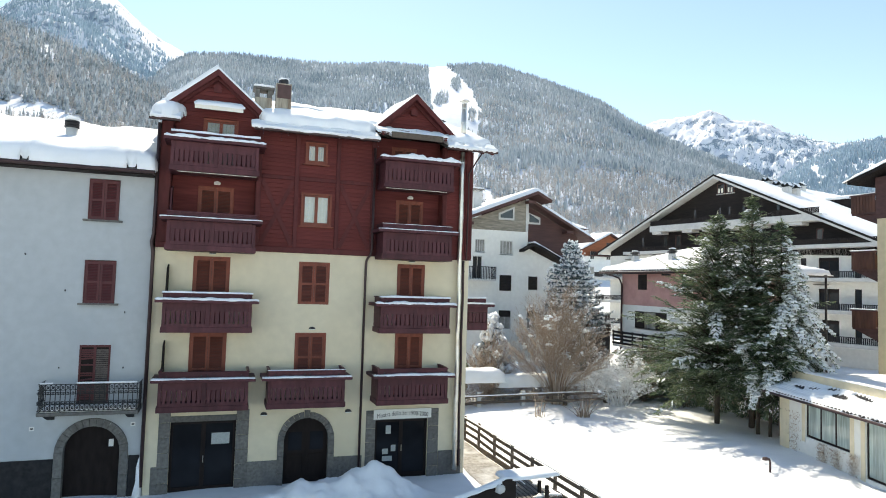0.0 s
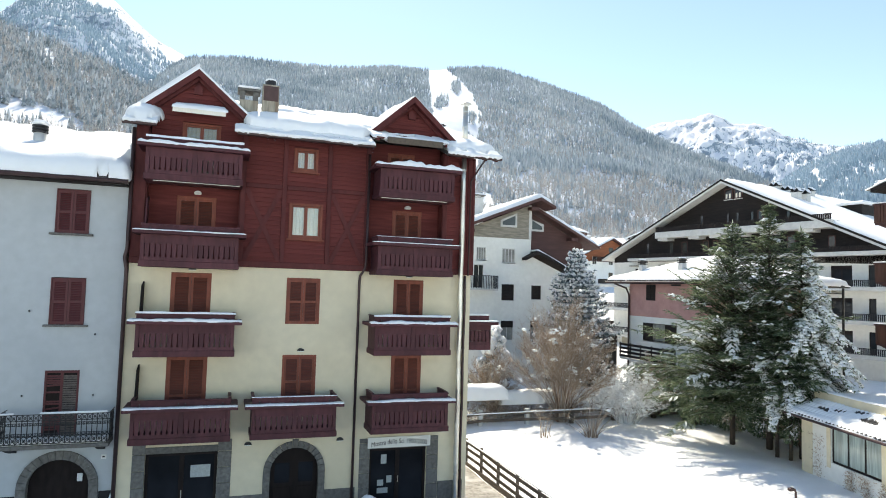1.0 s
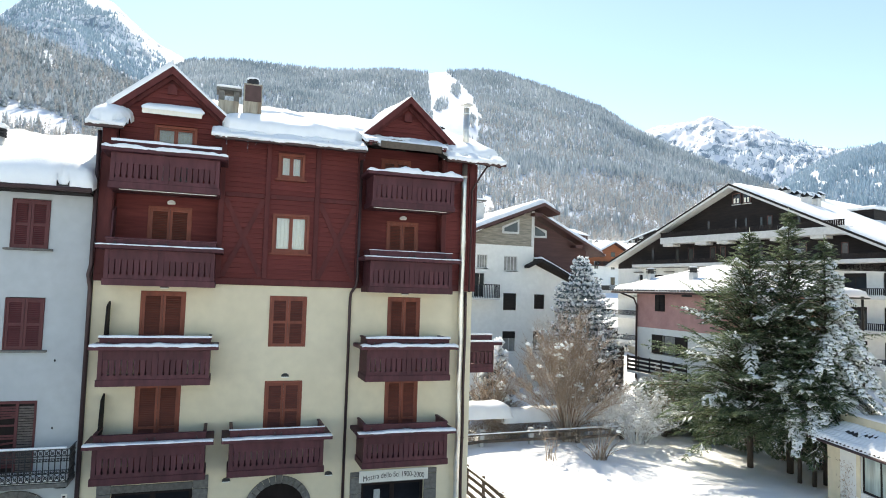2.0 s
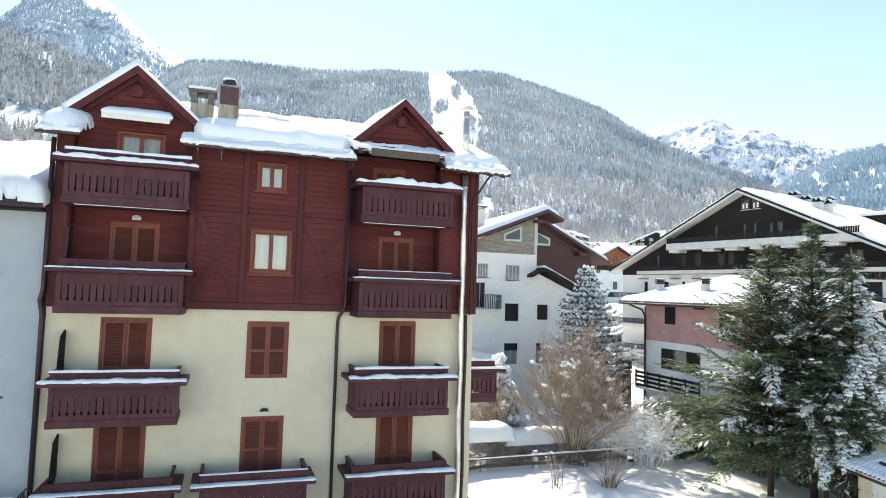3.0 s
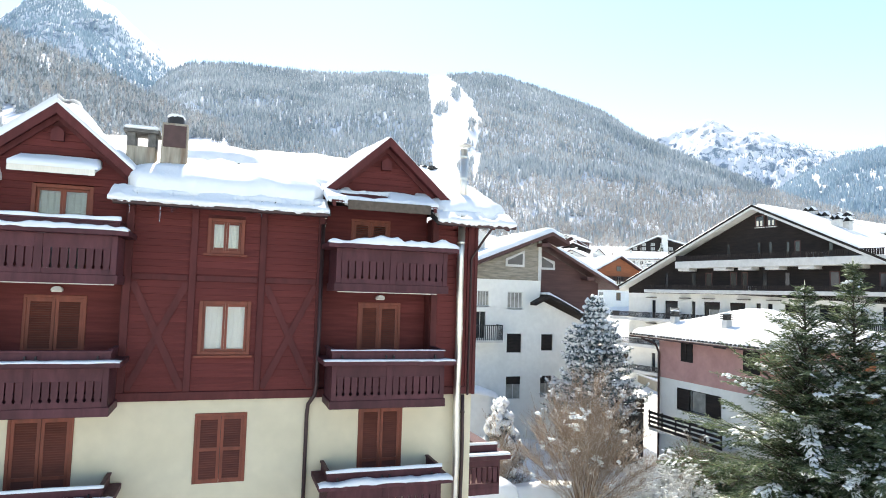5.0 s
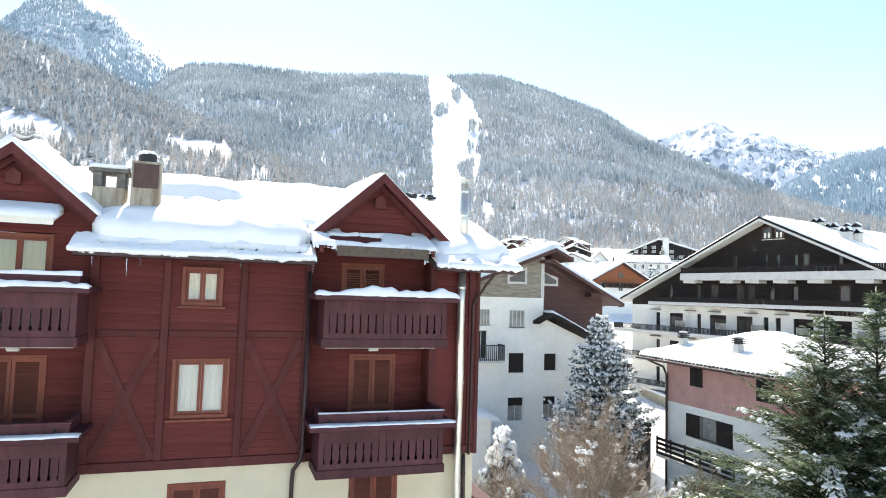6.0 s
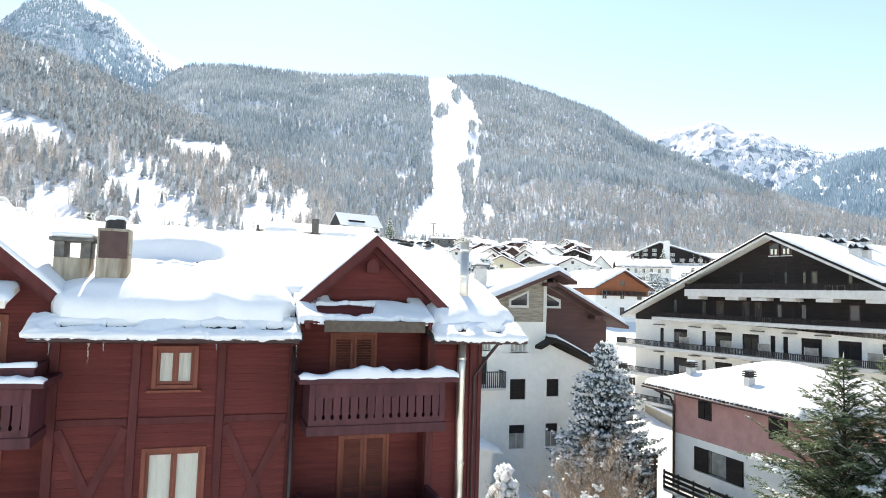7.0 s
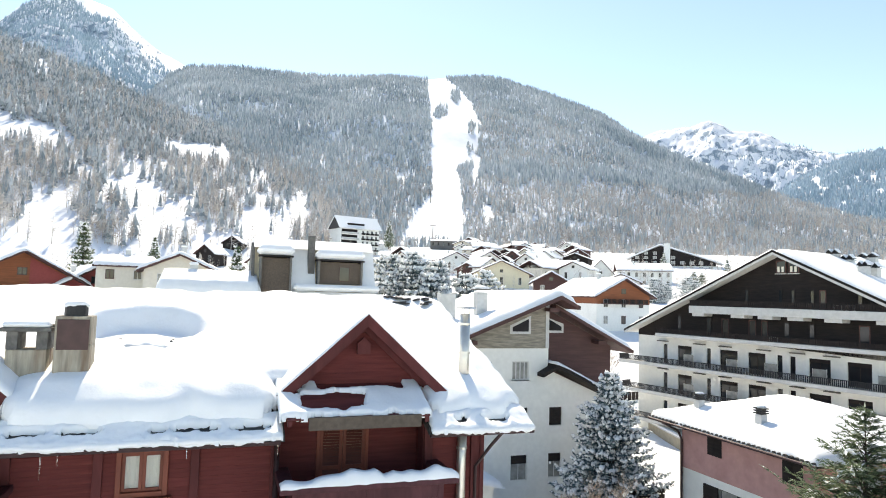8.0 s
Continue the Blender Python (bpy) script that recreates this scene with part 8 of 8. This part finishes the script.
shr = part("roof", prism(B(), [(9.25, 2.0 + DZ), (11.2, 2.06 + DZ), (11.2, 2.0 + DZ), (9.25, 1.93 + DZ)], "y", 20.1, 20.95), BLACKWOOD, sh)
part("roof", prism(B(), [(7.25, 1.42 + DZ), (9.248, 2.0 + DZ), (9.248, 1.93 + DZ), (7.25, 1.36 + DZ)], "y", 20.1, 20.36), BLACKWOOD, sh)
snow_sheet("snow", lambda x, y: x > 9.15 or y < 20.36, (7.25, 11.2, 20.08, 20.95), lambda x, y: DZ + (1.42 + (x - 7.25) * 0.29 if x < 9.25 else 2.0 + (x - 9.25) * 0.03), 0.07, shr, step=0.06, round_over=0.08, rough=0.03)
bm = B()
blob(bm, (8.98, 20.02, 1.74 + DZ), (0.17, 0.12, 0.16), random.Random(5), 2)
part("lamp", bm, CONCRETE, sh, "round pale lamp", smooth=True)
bl = part("lid", prism(B(), [(20.45, 0.62), (22.3, 0.72), (22.3, 0.76), (20.45, 0.66)], "x", 9.75, 11.6), STONE, sh, "slanting grey slatted lid dusted with snow")
for k in range(11):
    part("slat", prism(B(), [(20.45, 0.665), (22.3, 0.765), (22.3, 0.795), (20.45, 0.695)], "x", 9.77 + 0.166 * k, 9.89 + 0.166 * k), STONE, bl)
snow_sheet("snow", lambda x, y: wobble(x * 1.6, y * 0.7, 1.4, 3) > 0.0, (9.76, 11.58, 20.5, 22.3), lambda x, y: 0.70 + (y - 20.45) * 0.054, 0.03, bl, step=0.06, round_over=0.06, rough=0.01)
part("front_board", box(B(), 9.75, 11.6, 20.42, 20.448, 0.0, 0.64), BLACKWOOD, sh)

# lamp standard sunk in the garden snow
gl = thing("garden_lamp", (22.77, 22.23, ground_z(22.77, 22.23)), "small bent brown garden lamp in the snow", "lamp", local=True)
part("stem", tube(B(), [(0, 0, -0.1), (0, 0, 0.45), (-0.06, 0, 0.58), (-0.2, 0, 0.6)], 0.045, 8), COPPER, gl, smooth=True)
part("head", box(B(), -0.36, -0.14, -0.09, 0.09, 0.54, 0.66, 0.02), COPPER, gl)

# climbing plants on the annex wall
for k, (u, hh) in enumerate(((1.2, 1.9), (3.3, 0.8), (4.2, 0.8), (5.3, 0.9))):
    rng = random.Random(60 + k)
    tv, tf = [], []
    for i in range(260):
        z = rng.uniform(0, hh)
        p = Vector((rng.gauss(0, 0.16 + 0.06 * z), -0.05 - 0.05 * rng.random(), z))
        d = Vector((rng.uniform(-1, 1), rng.uniform(-0.4, 0.1), rng.uniform(-0.2, 1))).normalized()
        leaf(tv, tf, p, d, Vector((d.z, 0, -d.x)).normalized() if abs(d.y) < 0.99 else Vector((1, 0, 0)), rng.uniform(0.06, 0.2), 0.012, 0)
    cp = thing("climbing_plant", (27.4 - 0.26 * u, 26.0 - 0.97 * u, ground_z(27.4 - 0.26 * u, 26.0 - 0.97 * u)), "bare brown climber on the annex wall", "plant", turn=TT, local=True)
    ob = new("twig", raw("twig", [tuple(p) for p in tv], tf, TWIGS))
    ob.parent = cp
    tagged(ob, kind="stuff")


# ---------------------------------------------------------------- the village behind
def chalet(at, w, d, h, turn, rise, label, lower=WHITEWALL, upper=None, split=0.55, over=1.0, cols=3, levels=2, name="village_house", snow=0.45, balcony_=False, chim=1, seed=1, side=False, group="village houses"):
    """A gabled house in its own metres: gable front at y = 0 turned to -y (or eaves front if side), walls, roof, snow, windows."""
    rng = random.Random(seed)
    ho = thing(name, at, label, "house", group, turn=turn, local=True)
    zs = h * split
    low = -6.0
    if side:
        part("wall", box(B(), -w / 2, w / 2, 0, d, low, h), lower, ho)
    else:
        part("wall", box(B(), -w / 2, w / 2, 0, d, low, zs if upper else h), lower, ho)
        if upper:
            part("timber_wall", prism(B(), [(-w / 2, zs + 0.003), (w / 2, zs + 0.003), (w / 2, h), (0, h + rise), (-w / 2, h)], "y", -0.02, d), upper, ho)
        else:
            part("gable_wall", prism(B(), [(-w / 2, h + 0.003), (w / 2, h + 0.003), (0, h + rise)], "y", 0, d), lower, ho)
    nl = levels
    for k in range(nl):
        z = h * (k + 0.28) / nl
        for c in range(cols):
            x = -w / 2 + w * (c + 0.5) / cols
            ww = min(1.1, w / cols * 0.4)
            simple_window(ho, x - ww / 2, x + ww / 2, z, z + h / nl * 0.5, -0.035, BROWNWOOD if rng.random() < 0.6 else CONCRETE, None if rng.random() < 0.7 else PALEPANE, None, bars=1, f=0.08)
    if not side and rise > 2.0:
        simple_window(ho, -0.6, 0.6, h + rise * 0.12, h + rise * 0.12 + 1.1, -0.035, BROWNWOOD, None, None, bars=1, f=0.08)
    if balcony_:
        b = part("balcony", box(B(), -w * 0.42, w * 0.42, -1.2, -0.03, zs, zs + 0.15), BROWNWOOD, ho, "dark timber balcony")
        bm = B()
        for i in range(int(w * 0.84 / 0.3)):
            box(bm, -w * 0.42 + 0.3 * i, -w * 0.42 + 0.3 * i + 0.2, -1.2, -1.16, zs + 0.16, zs + 1.05)
        part("rail", bm, BLACKWOOD, b)
    if side:
        ow, e = w / 2 + 0.5, over
        r = part("roof", prism(B(), [(-e, h), (d / 2, h + rise), (d + e, h), (d + e, h - 0.25), (d / 2, h + rise - 0.25), (-e, h - 0.25)], "x", -ow, ow), BROWNWOOD, ho)
        base = lambda x, y: h + 0.01 + (rise + 0.0) * (1 - abs(y - d / 2) / (d / 2 + e))  # noqa: E731
        snow_sheet("snow", lambda x, y: True, (-ow, ow, -e, d + e), base, snow, r, step=max(0.35, w / 34), round_over=0.6, rough=0.1)
    else:
        hw = w / 2 + over
        dz = rise / (w / 2)
        r = part("roof", prism(B(), [(-hw, h - dz * over), (0, h + rise), (hw, h - dz * over), (hw, h - dz * over + 0.28), (0, h + rise + 0.28), (-hw, h - dz * over + 0.28)], "y", -over, d + over), BROWNWOOD, ho)
        base = lambda x, y: h + rise + 0.285 - abs(x) * dz  # noqa: E731
        snow_sheet("snow", lambda x, y: True, (-hw, hw, -over, d + over), base, snow, r, step=max(0.35, w / 34), round_over=0.6, rough=0.1)
    for k in range(chim):
        x, y = rng.uniform(-w * 0.3, w * 0.3), rng.uniform(d * 0.3, d * 0.7)
        z = base(x, y)
        c = part("chimney", box(B(), x - 0.35, x + 0.35, y - 0.35, y + 0.35, z - 0.5, z + 1.3), CONCRETE, ho)
        part("snow", box(B(), x - 0.42, x + 0.42, y - 0.42, y + 0.42, z + 1.302, z + 1.6, 0.12), SNOW, c)
    return ho


chalet((84.3, 127.5, 10.5), 13.4, 18, 6.9, 2, 3.4, "white village house with an orange timber top floor", upper=ORANGEWOOD, split=0.74, over=1.1, cols=3, levels=2, balcony_=True, seed=2)
chalet((98.5, 222, 19.5), 20, 17, 5.2, -20, 4.6, "pale yellow village house with a snowy gable roof", lower=TAN, over=1.6, cols=3, levels=1, seed=3)
chalet((156.7, 248, 23.5), 12.5, 15, 3.2, -24, 6.6, "steep white gabled village house", over=0.6, cols=2, levels=1, seed=4, chim=0)
chalet((170, 236, 22.0), 22, 16, 7.0, -30, 3.4, "long white village house with snowy terraces", side=True, cols=7, levels=2, seed=5)
chalet((90.8, 171, 17.0), 9.5, 13, 4.0, -26, 2.6, "dark timber barn under snow", lower=BROWNWOOD, over=1.4, cols=2, levels=1, seed=6, chim=0)
oh = chalet((-22, 114.5, 12.0), 13, 14, 5.2, 24, 3.6, "orange-brown timber house with deep roof snow", lower=BROWNWOOD, upper=ORANGEWOOD, split=0.6, over=1.8, cols=2, levels=2, balcony_=True, seed=7)
part("plaster_wall", prism(B(), [(0.9, -6.0), (6.45, -6.0), (6.45, 5.1), (0.9, 8.1)], "y", -0.07, -0.03), REDPLASTER, oh, "dark red plastered half of the front")
chalet((-13.5, 118.0, 12.0), 9, 12, 4.4, 20, 2.6, "red plastered house under snow", lower=REDPLASTER, over=1.4, cols=2, levels=1, seed=8)
chalet((-9.0, 112.0, 14.0), 7, 9, 5.4, 5, 1.2, "cream flat-fronted house with balconies", lower=PALECREAM, over=0.4, cols=2, levels=2, seed=9, side=True, chim=1)
chalet((-1.5, 107.8, 14.0), 9.0, 13, 4.9, 0, 2.0, "pale cream gabled house under snow", lower=PALECREAM, over=0.9, cols=2, levels=2, seed=10)
chalet((3.2, 72.6, 10.0), 7.6, 7, 6.1, 0, 1.2, "low house almost buried under rounded roof snow", lower=BROWNWOOD, over=0.5, cols=3, levels=1, seed=11, side=True, chim=1, snow=1.0)
chalet((9.5, 128, 12.0), 6, 8, 5.5, 8, 2.4, "small orange gabled house", lower=ORANGEWOOD, over=0.7, cols=1, levels=1, seed=12, chim=0)

# steep-roofed block with two glazed loggias in its roof
ms = thing("mansard_house", (12.7, 77, 6), "steep snow-covered roof with two timber-lined loggias", "house")
MX0, MX1, MY = 7.0, 18.4, 74.0
slope = lambda y: 16.6 + (y - MY) * 2.4  # noqa: E731
bm = prism(B(), [(MY + 0.5, 4), (MY + 0.5, 16.5), (MY + 2.2, 20.7), (MY + 6, 21.2), (MY + 12, 17), (MY + 12, 4)], "x", MX0 + 0.1, MX1 - 0.1)
part("wall", bm, TAN, ms)
part("gable_side", prism(B(), [(MY - 0.3, 16.0), (MY + 2.0, 21.0), (MY + 12, 17), (MY + 12, 15)], "x", MX0 - 0.2, MX0 + 0.09), STONE, ms)
for x0, x1, zl, zh in ((7.7, 10.2, 14.5, 19.5), (13.0, 16.9, 17.2, 19.3)):
    lo = part("loggia", box(B(), x0, x1, MY - 0.25, MY - 0.2, zl, zh), FENCEWOOD, ms, "brown timber-lined loggia")
    for a, b in ((x0 - 0.18, x0), (x1, x1 + 0.18)):
        part("cheek", box(B(), a, b, MY - 0.6, MY + 1.0, zl, zh + 0.1), STONE, lo)
    part("lintel", box(B(), x0 - 0.3, x1 + 0.3, MY - 0.75, MY + 1.0, zh + 0.102, zh + 0.25), BLACKWOOD, lo)
    if x0 > 10:
        simple_window(lo, (x0 + x1) / 2 - 0.1, (x0 + x1) / 2 + 0.9, zl + 0.3, zh - 0.4, MY - 0.27, BROWNWOOD, None, None, bars=0)
    bm = B()
    part("snow", box(bm, x0 - 0.4, x1 + 0.4, MY - 0.85, MY + 3.0, zh + 0.252, zh + 1.15, 0.35), SNOW, lo)
part("snow", prism(B(), [(MY - 0.1, 16.3), (MY + 0.0, 16.9), (MY + 1.9, 20.9), (MY + 2.6, 21.5), (MY + 6, 21.7), (MY + 12.3, 17.4), (MY + 12.3, 17.0), (MY + 6, 21.2), (MY + 2.4, 20.9)], "x", 10.1, 12.7), SNOW, ms)
part("snow", prism(B(), [(MY - 0.1, 16.3), (MY + 0.0, 16.9), (MY + 1.9, 20.9), (MY + 2.6, 21.5), (MY + 6, 21.7), (MY + 12.3, 17.4), (MY + 12.3, 17.0), (MY + 6, 21.2), (MY + 2.4, 20.9)], "x", 17.2, MX1 + 0.1), SNOW, ms)
part("snow", prism(B(), [(MY + 1.0, 20.5), (MY + 2.6, 21.5), (MY + 6, 21.7), (MY + 12.3, 17.4), (MY + 12.3, 17.0), (MY + 6, 21.2)], "x", MX0, MX1), SNOW, ms)
part("snow", box(B(), 10.6, MX1 + 0.4, MY - 1.0, MY + 0.4, 16.5, 17.15, 0.25), SNOW, ms)
part("eaves", box(B(), 10.5, MX1 + 0.4, MY - 1.0, MY + 0.4, 16.2, 16.45), CONCRETE, ms)
part("chimney", box(B(), 12.0, 12.6, MY + 0.6, MY + 1.4, 18.0, 21.8), STONE, ms)

# six-storey block below the forest
ab = thing("apartment_block", (82, 395, 38), "white six-storey block with balconies and a snowy roof", "house", turn=14, local=True)
part("wall", box(B(), -14, 12, 0, 16, -4, 17.5), WHITEWALL, ab)
part("roof", prism(B(), [(-1.5, 17.5), (7, 25), (17.5, 17.5)], "x", -15, 13), ROOFDARK, ab)
part("snow", prism(B(), [(-1.7, 17.6), (7, 25.6), (17.6, 17.7), (17.4, 17.2), (7, 25.05), (-1.5, 17.3)], "x", -15.3, 13.3), SNOW, ab)
for k in range(5):
    z = 1.0 + 3.3 * k
    b = part("balcony", box(B(), -13.5, -2.5, -1.6, -0.02, z, z + 1.0), CONCRETE, ab)
    # Flat dark sheet: the recessed loggia's shade is put into its colour.
    part("loggia", box(B(), -13.2, -2.8, -0.06, -0.02, z + 1.0, z + 2.7), BLACKWOOD, b)
    for c in range(4):
        x = 0.0 + 3.0 * c
        part("balcony", box(B(), x, x + 2.2, -1.3, -0.02, z, z + 0.9), BLACKWOOD, ab)
        simple_window(ab, x + 0.4, x + 1.7, z + 0.9, z + 2.5, -0.035, CONCRETE, None, None, bars=1, f=0.12)
part("roof_dormer", box(B(), -9, 2, 0.5, 4, 19.6, 20.8), BLACKWOOD, ab)
for k in range(5):
    z = 1.0 + 3.3 * k
    b = part("balcony", box(B(), 12.02, 13.3, 0.5, 15.5, z, z + 0.9), CONCRETE, ab)
    for c in range(4):
        simple_window(ab, 1.2 + 3.7 * c, 3.0 + 3.7 * c, z + 0.9, z + 2.6, 12.035, BLACKWOOD, None, None, bars=1, f=0.12, axis="x")

# dark hotel with a white stair tower
ht = thing("dark_hotel", (249, 314.5, 30), "dark timber hotel with a white stair tower and snowy roof", "house", turn=-38, local=True)
part("wall", box(B(), -26, 24, 0, 14, -4, 7), WHITEWALL, ht)
part("timber_wall", prism(B(), [(-24, 7.003), (22, 7.003), (22, 9), (-8, 18.5), (-24, 12)], "y", -0.05, 14), BLACKWOOD, ht)
part("tower", box(B(), -6, -2.5, -1.5, 5, -4, 20), WHITEWALL, ht)
for k, (z, n) in enumerate(((2.0, 9), (5.0, 9), (8.0, 8), (11.0, 5), (13.6, 4))):
    for c in range(n):
        x = -22 + 5.0 * c
        if -7.5 < x + 1 < -1.5 or (z > 9 and x > 0):
            continue
        simple_window(ht, x, x + 2.2, z, z + 1.7, -0.09, CONCRETE, PALEPANE, None, bars=1, f=0.2)
for pts in ([(-27, 10.6), (-8, 19.0), (-8, 19.9), (-27, 11.4)], [(-8, 19.0), (26, 8.0), (26, 8.9), (-8, 19.9)]):
    part("snow", prism(B(), pts, "y", -1.2, 15), SNOW, ht)

# little houses stepped up the slope
rngv = random.Random(77)
MATS = [BROWNWOOD, WHITEWALL, BLACKWOOD, PALECREAM, BROWNWOOD, WHITEWALL, BLACKWOOD]
LABELS = {BROWNWOOD: "small brown timber house under snow", WHITEWALL: "small white village house under snow", BLACKWOOD: "dark timber barn under snow", PALECREAM: "small cream village house under snow"}
spots = 0
for k in range(900):
    if spots >= 64:
        break
    dist = rngv.uniform(255, 455)
    az = rngv.uniform(20.0, 31.0) if k % 5 else rngv.uniform(-10, 16)
    x, y = 4.6 + dist * math.sin(radians(az)), 13.1 + dist * math.cos(radians(az))
    if any(math.hypot(x - p, y - q) < s for p, q, s in ((98, 225, 24), (157, 250, 18), (170, 240, 26), (91, 173, 18), (82, 395, 30), (256, 309, 40))) or (16 < az < 20.5 and dist > 300):
        continue
    m = MATS[spots % 7]
    chalet((x, y, ground_z(x, y) + rngv.uniform(0, 1.5)), rngv.uniform(8, 13), rngv.uniform(9, 13), rngv.uniform(3.6, 6.5), rngv.uniform(-70, 30), rngv.uniform(2.2, 3.6), LABELS[m], lower=m, over=1.1, cols=2, levels=rngv.choice((1, 2)), chim=rngv.choice((0, 1)), seed=100 + k, side=rngv.random() < 0.35, group="small houses up the slope")
    spots += 1
chalet((160, 467, 53), 20, 12, 4.5, -20, 1.5, "low ski lift station under snow", lower=STONE, side=True, cols=5, levels=1, seed=300, chim=0)
chalet((176, 455, 52), 11, 12, 5, -50, 3.0, "dark timber house by the ski run", lower=BLACKWOOD, cols=2, levels=2, seed=301, chim=1)
chalet((-75, 486, 78), 9, 8, 2.8, 10, 2.6, "small log hut in the clearing", lower=BROWNWOOD, cols=1, levels=1, seed=302, chim=0)
chalet((-116, 498, 79), 11, 8, 2.8, 15, 1.8, "long log hut in the clearing", lower=BROWNWOOD, cols=2, levels=1, seed=303, chim=0)

chalet((104.5, 131.0, 9.0), 9.0, 10, 6.0, -42, 1.4, "low dark brown shed under snow", lower=BROWNWOOD, over=0.8, cols=2, levels=1, seed=310, chim=0, side=True)
chalet((131.0, 196.0, 17.0), 12.0, 12, 5.5, -35, 2.6, "small white village house under snow", over=1.0, cols=3, levels=2, seed=311, chim=1)

# snow-laden trees among the houses
for i, (x, y, z, h, r) in enumerate(((25.0, 95, 6.0, 16.0, 3.4), (28.0, 94, 6.0, 16.2, 3.8), (31.5, 93.5, 6.0, 15.4, 3.6), (35.0, 92, 6.0, 13.6, 3.4), (29.8, 91.5, 6, 13.2, 3.2), (38.2, 93, 6, 14.0, 3.4), (127.0, 173, 14, 9.5, 3.4), (133.0, 176, 14, 8.5, 3.2), (141.0, 172, 14, 9.0, 3.6), (150.0, 186, 16, 9.0, 3.4))):
    frosted_spruce("snowy_tree", (x, y, z), h, r, 200 + i, "tree buried in fresh snow", needles=BLUENEEDLES, white=0.62, shape=0.42, lump=0.16, size=1.7, dense=1.2, group="snow-laden trees")
for i, (x, y, z, h, r) in enumerate(((-21.5, 150, 13, 16, 3.0), (84, 333, 40, 15, 3.2), (86, 340, 41, 12, 2.6), (6.5, 140, 13, 12, 2.4), (-14, 200, 17, 13, 2.6), (230, 300, 30, 13, 3), (262, 288, 28, 12, 3), (186, 225, 20, 9, 4), (196, 232, 20, 9, 4))):
    frosted_spruce("village_spruce", (x, y, z), h, r, 220 + i, "dark spruce dusted with snow", needles=NEEDLES, white=0.30, shape=0.9, lump=0.12, size=2.2, dense=1.3, group="spruces in the village")
# frosted garden trees scattered through the village
vv, ff, base_ = [], [], 0
rngt = np.random.default_rng(12)
for k in range(900):
    dist, az = rngt.uniform(210, 500), rngt.uniform(-14, 46)
    if 15.5 < az < 20.8 and dist > 330:
        continue
    x, y = 4.6 + dist * math.sin(radians(az)), 13.1 + dist * math.cos(radians(az))
    v, f = SHAPES[3 + int(rngt.integers(3))]
    h = rngt.uniform(4, 10)
    vv.append(v * np.array((h * 1.2, h * 1.2, h)) + np.array((x, y, ground_z(x, y) - 0.2)))
    ff.append(f + base_)
    base_ += len(v)
tagged(new("village_wood", raw("village_wood", np.concatenate(vv), np.concatenate(ff), LARCH)), "small frosted trees between the village houses", "trees", kind="stuff")
# ski lift pylons up the run
for k, (d, a) in enumerate(((560, 17.9), (720, 17.6), (900, 17.4), (1080, 17.35))):
    x, y = 4.6 + d * math.sin(radians(a)), 13.1 + d * math.cos(radians(a))
    i = int(np.argmin(abs(az_m - a)))
    col = grid_m[i]
    z = float(np.interp(d, np.hypot(col[:, 0] - 4.6, col[:, 1] - 13.1), col[:, 2]))
    py = thing("lift_pylon", (x, y, z), "grey steel ski lift pylon", "pylon", "ski lift pylons", local=True)
    part("mast", tube(B(), [(0, 0, -3), (0, 0, 15)], [0.5, 0.35], 8), STONE, py)
    part("crossarm", box(B(), -3.0, 3.0, -0.25, 0.25, 14.6, 15.1), STONE, py)
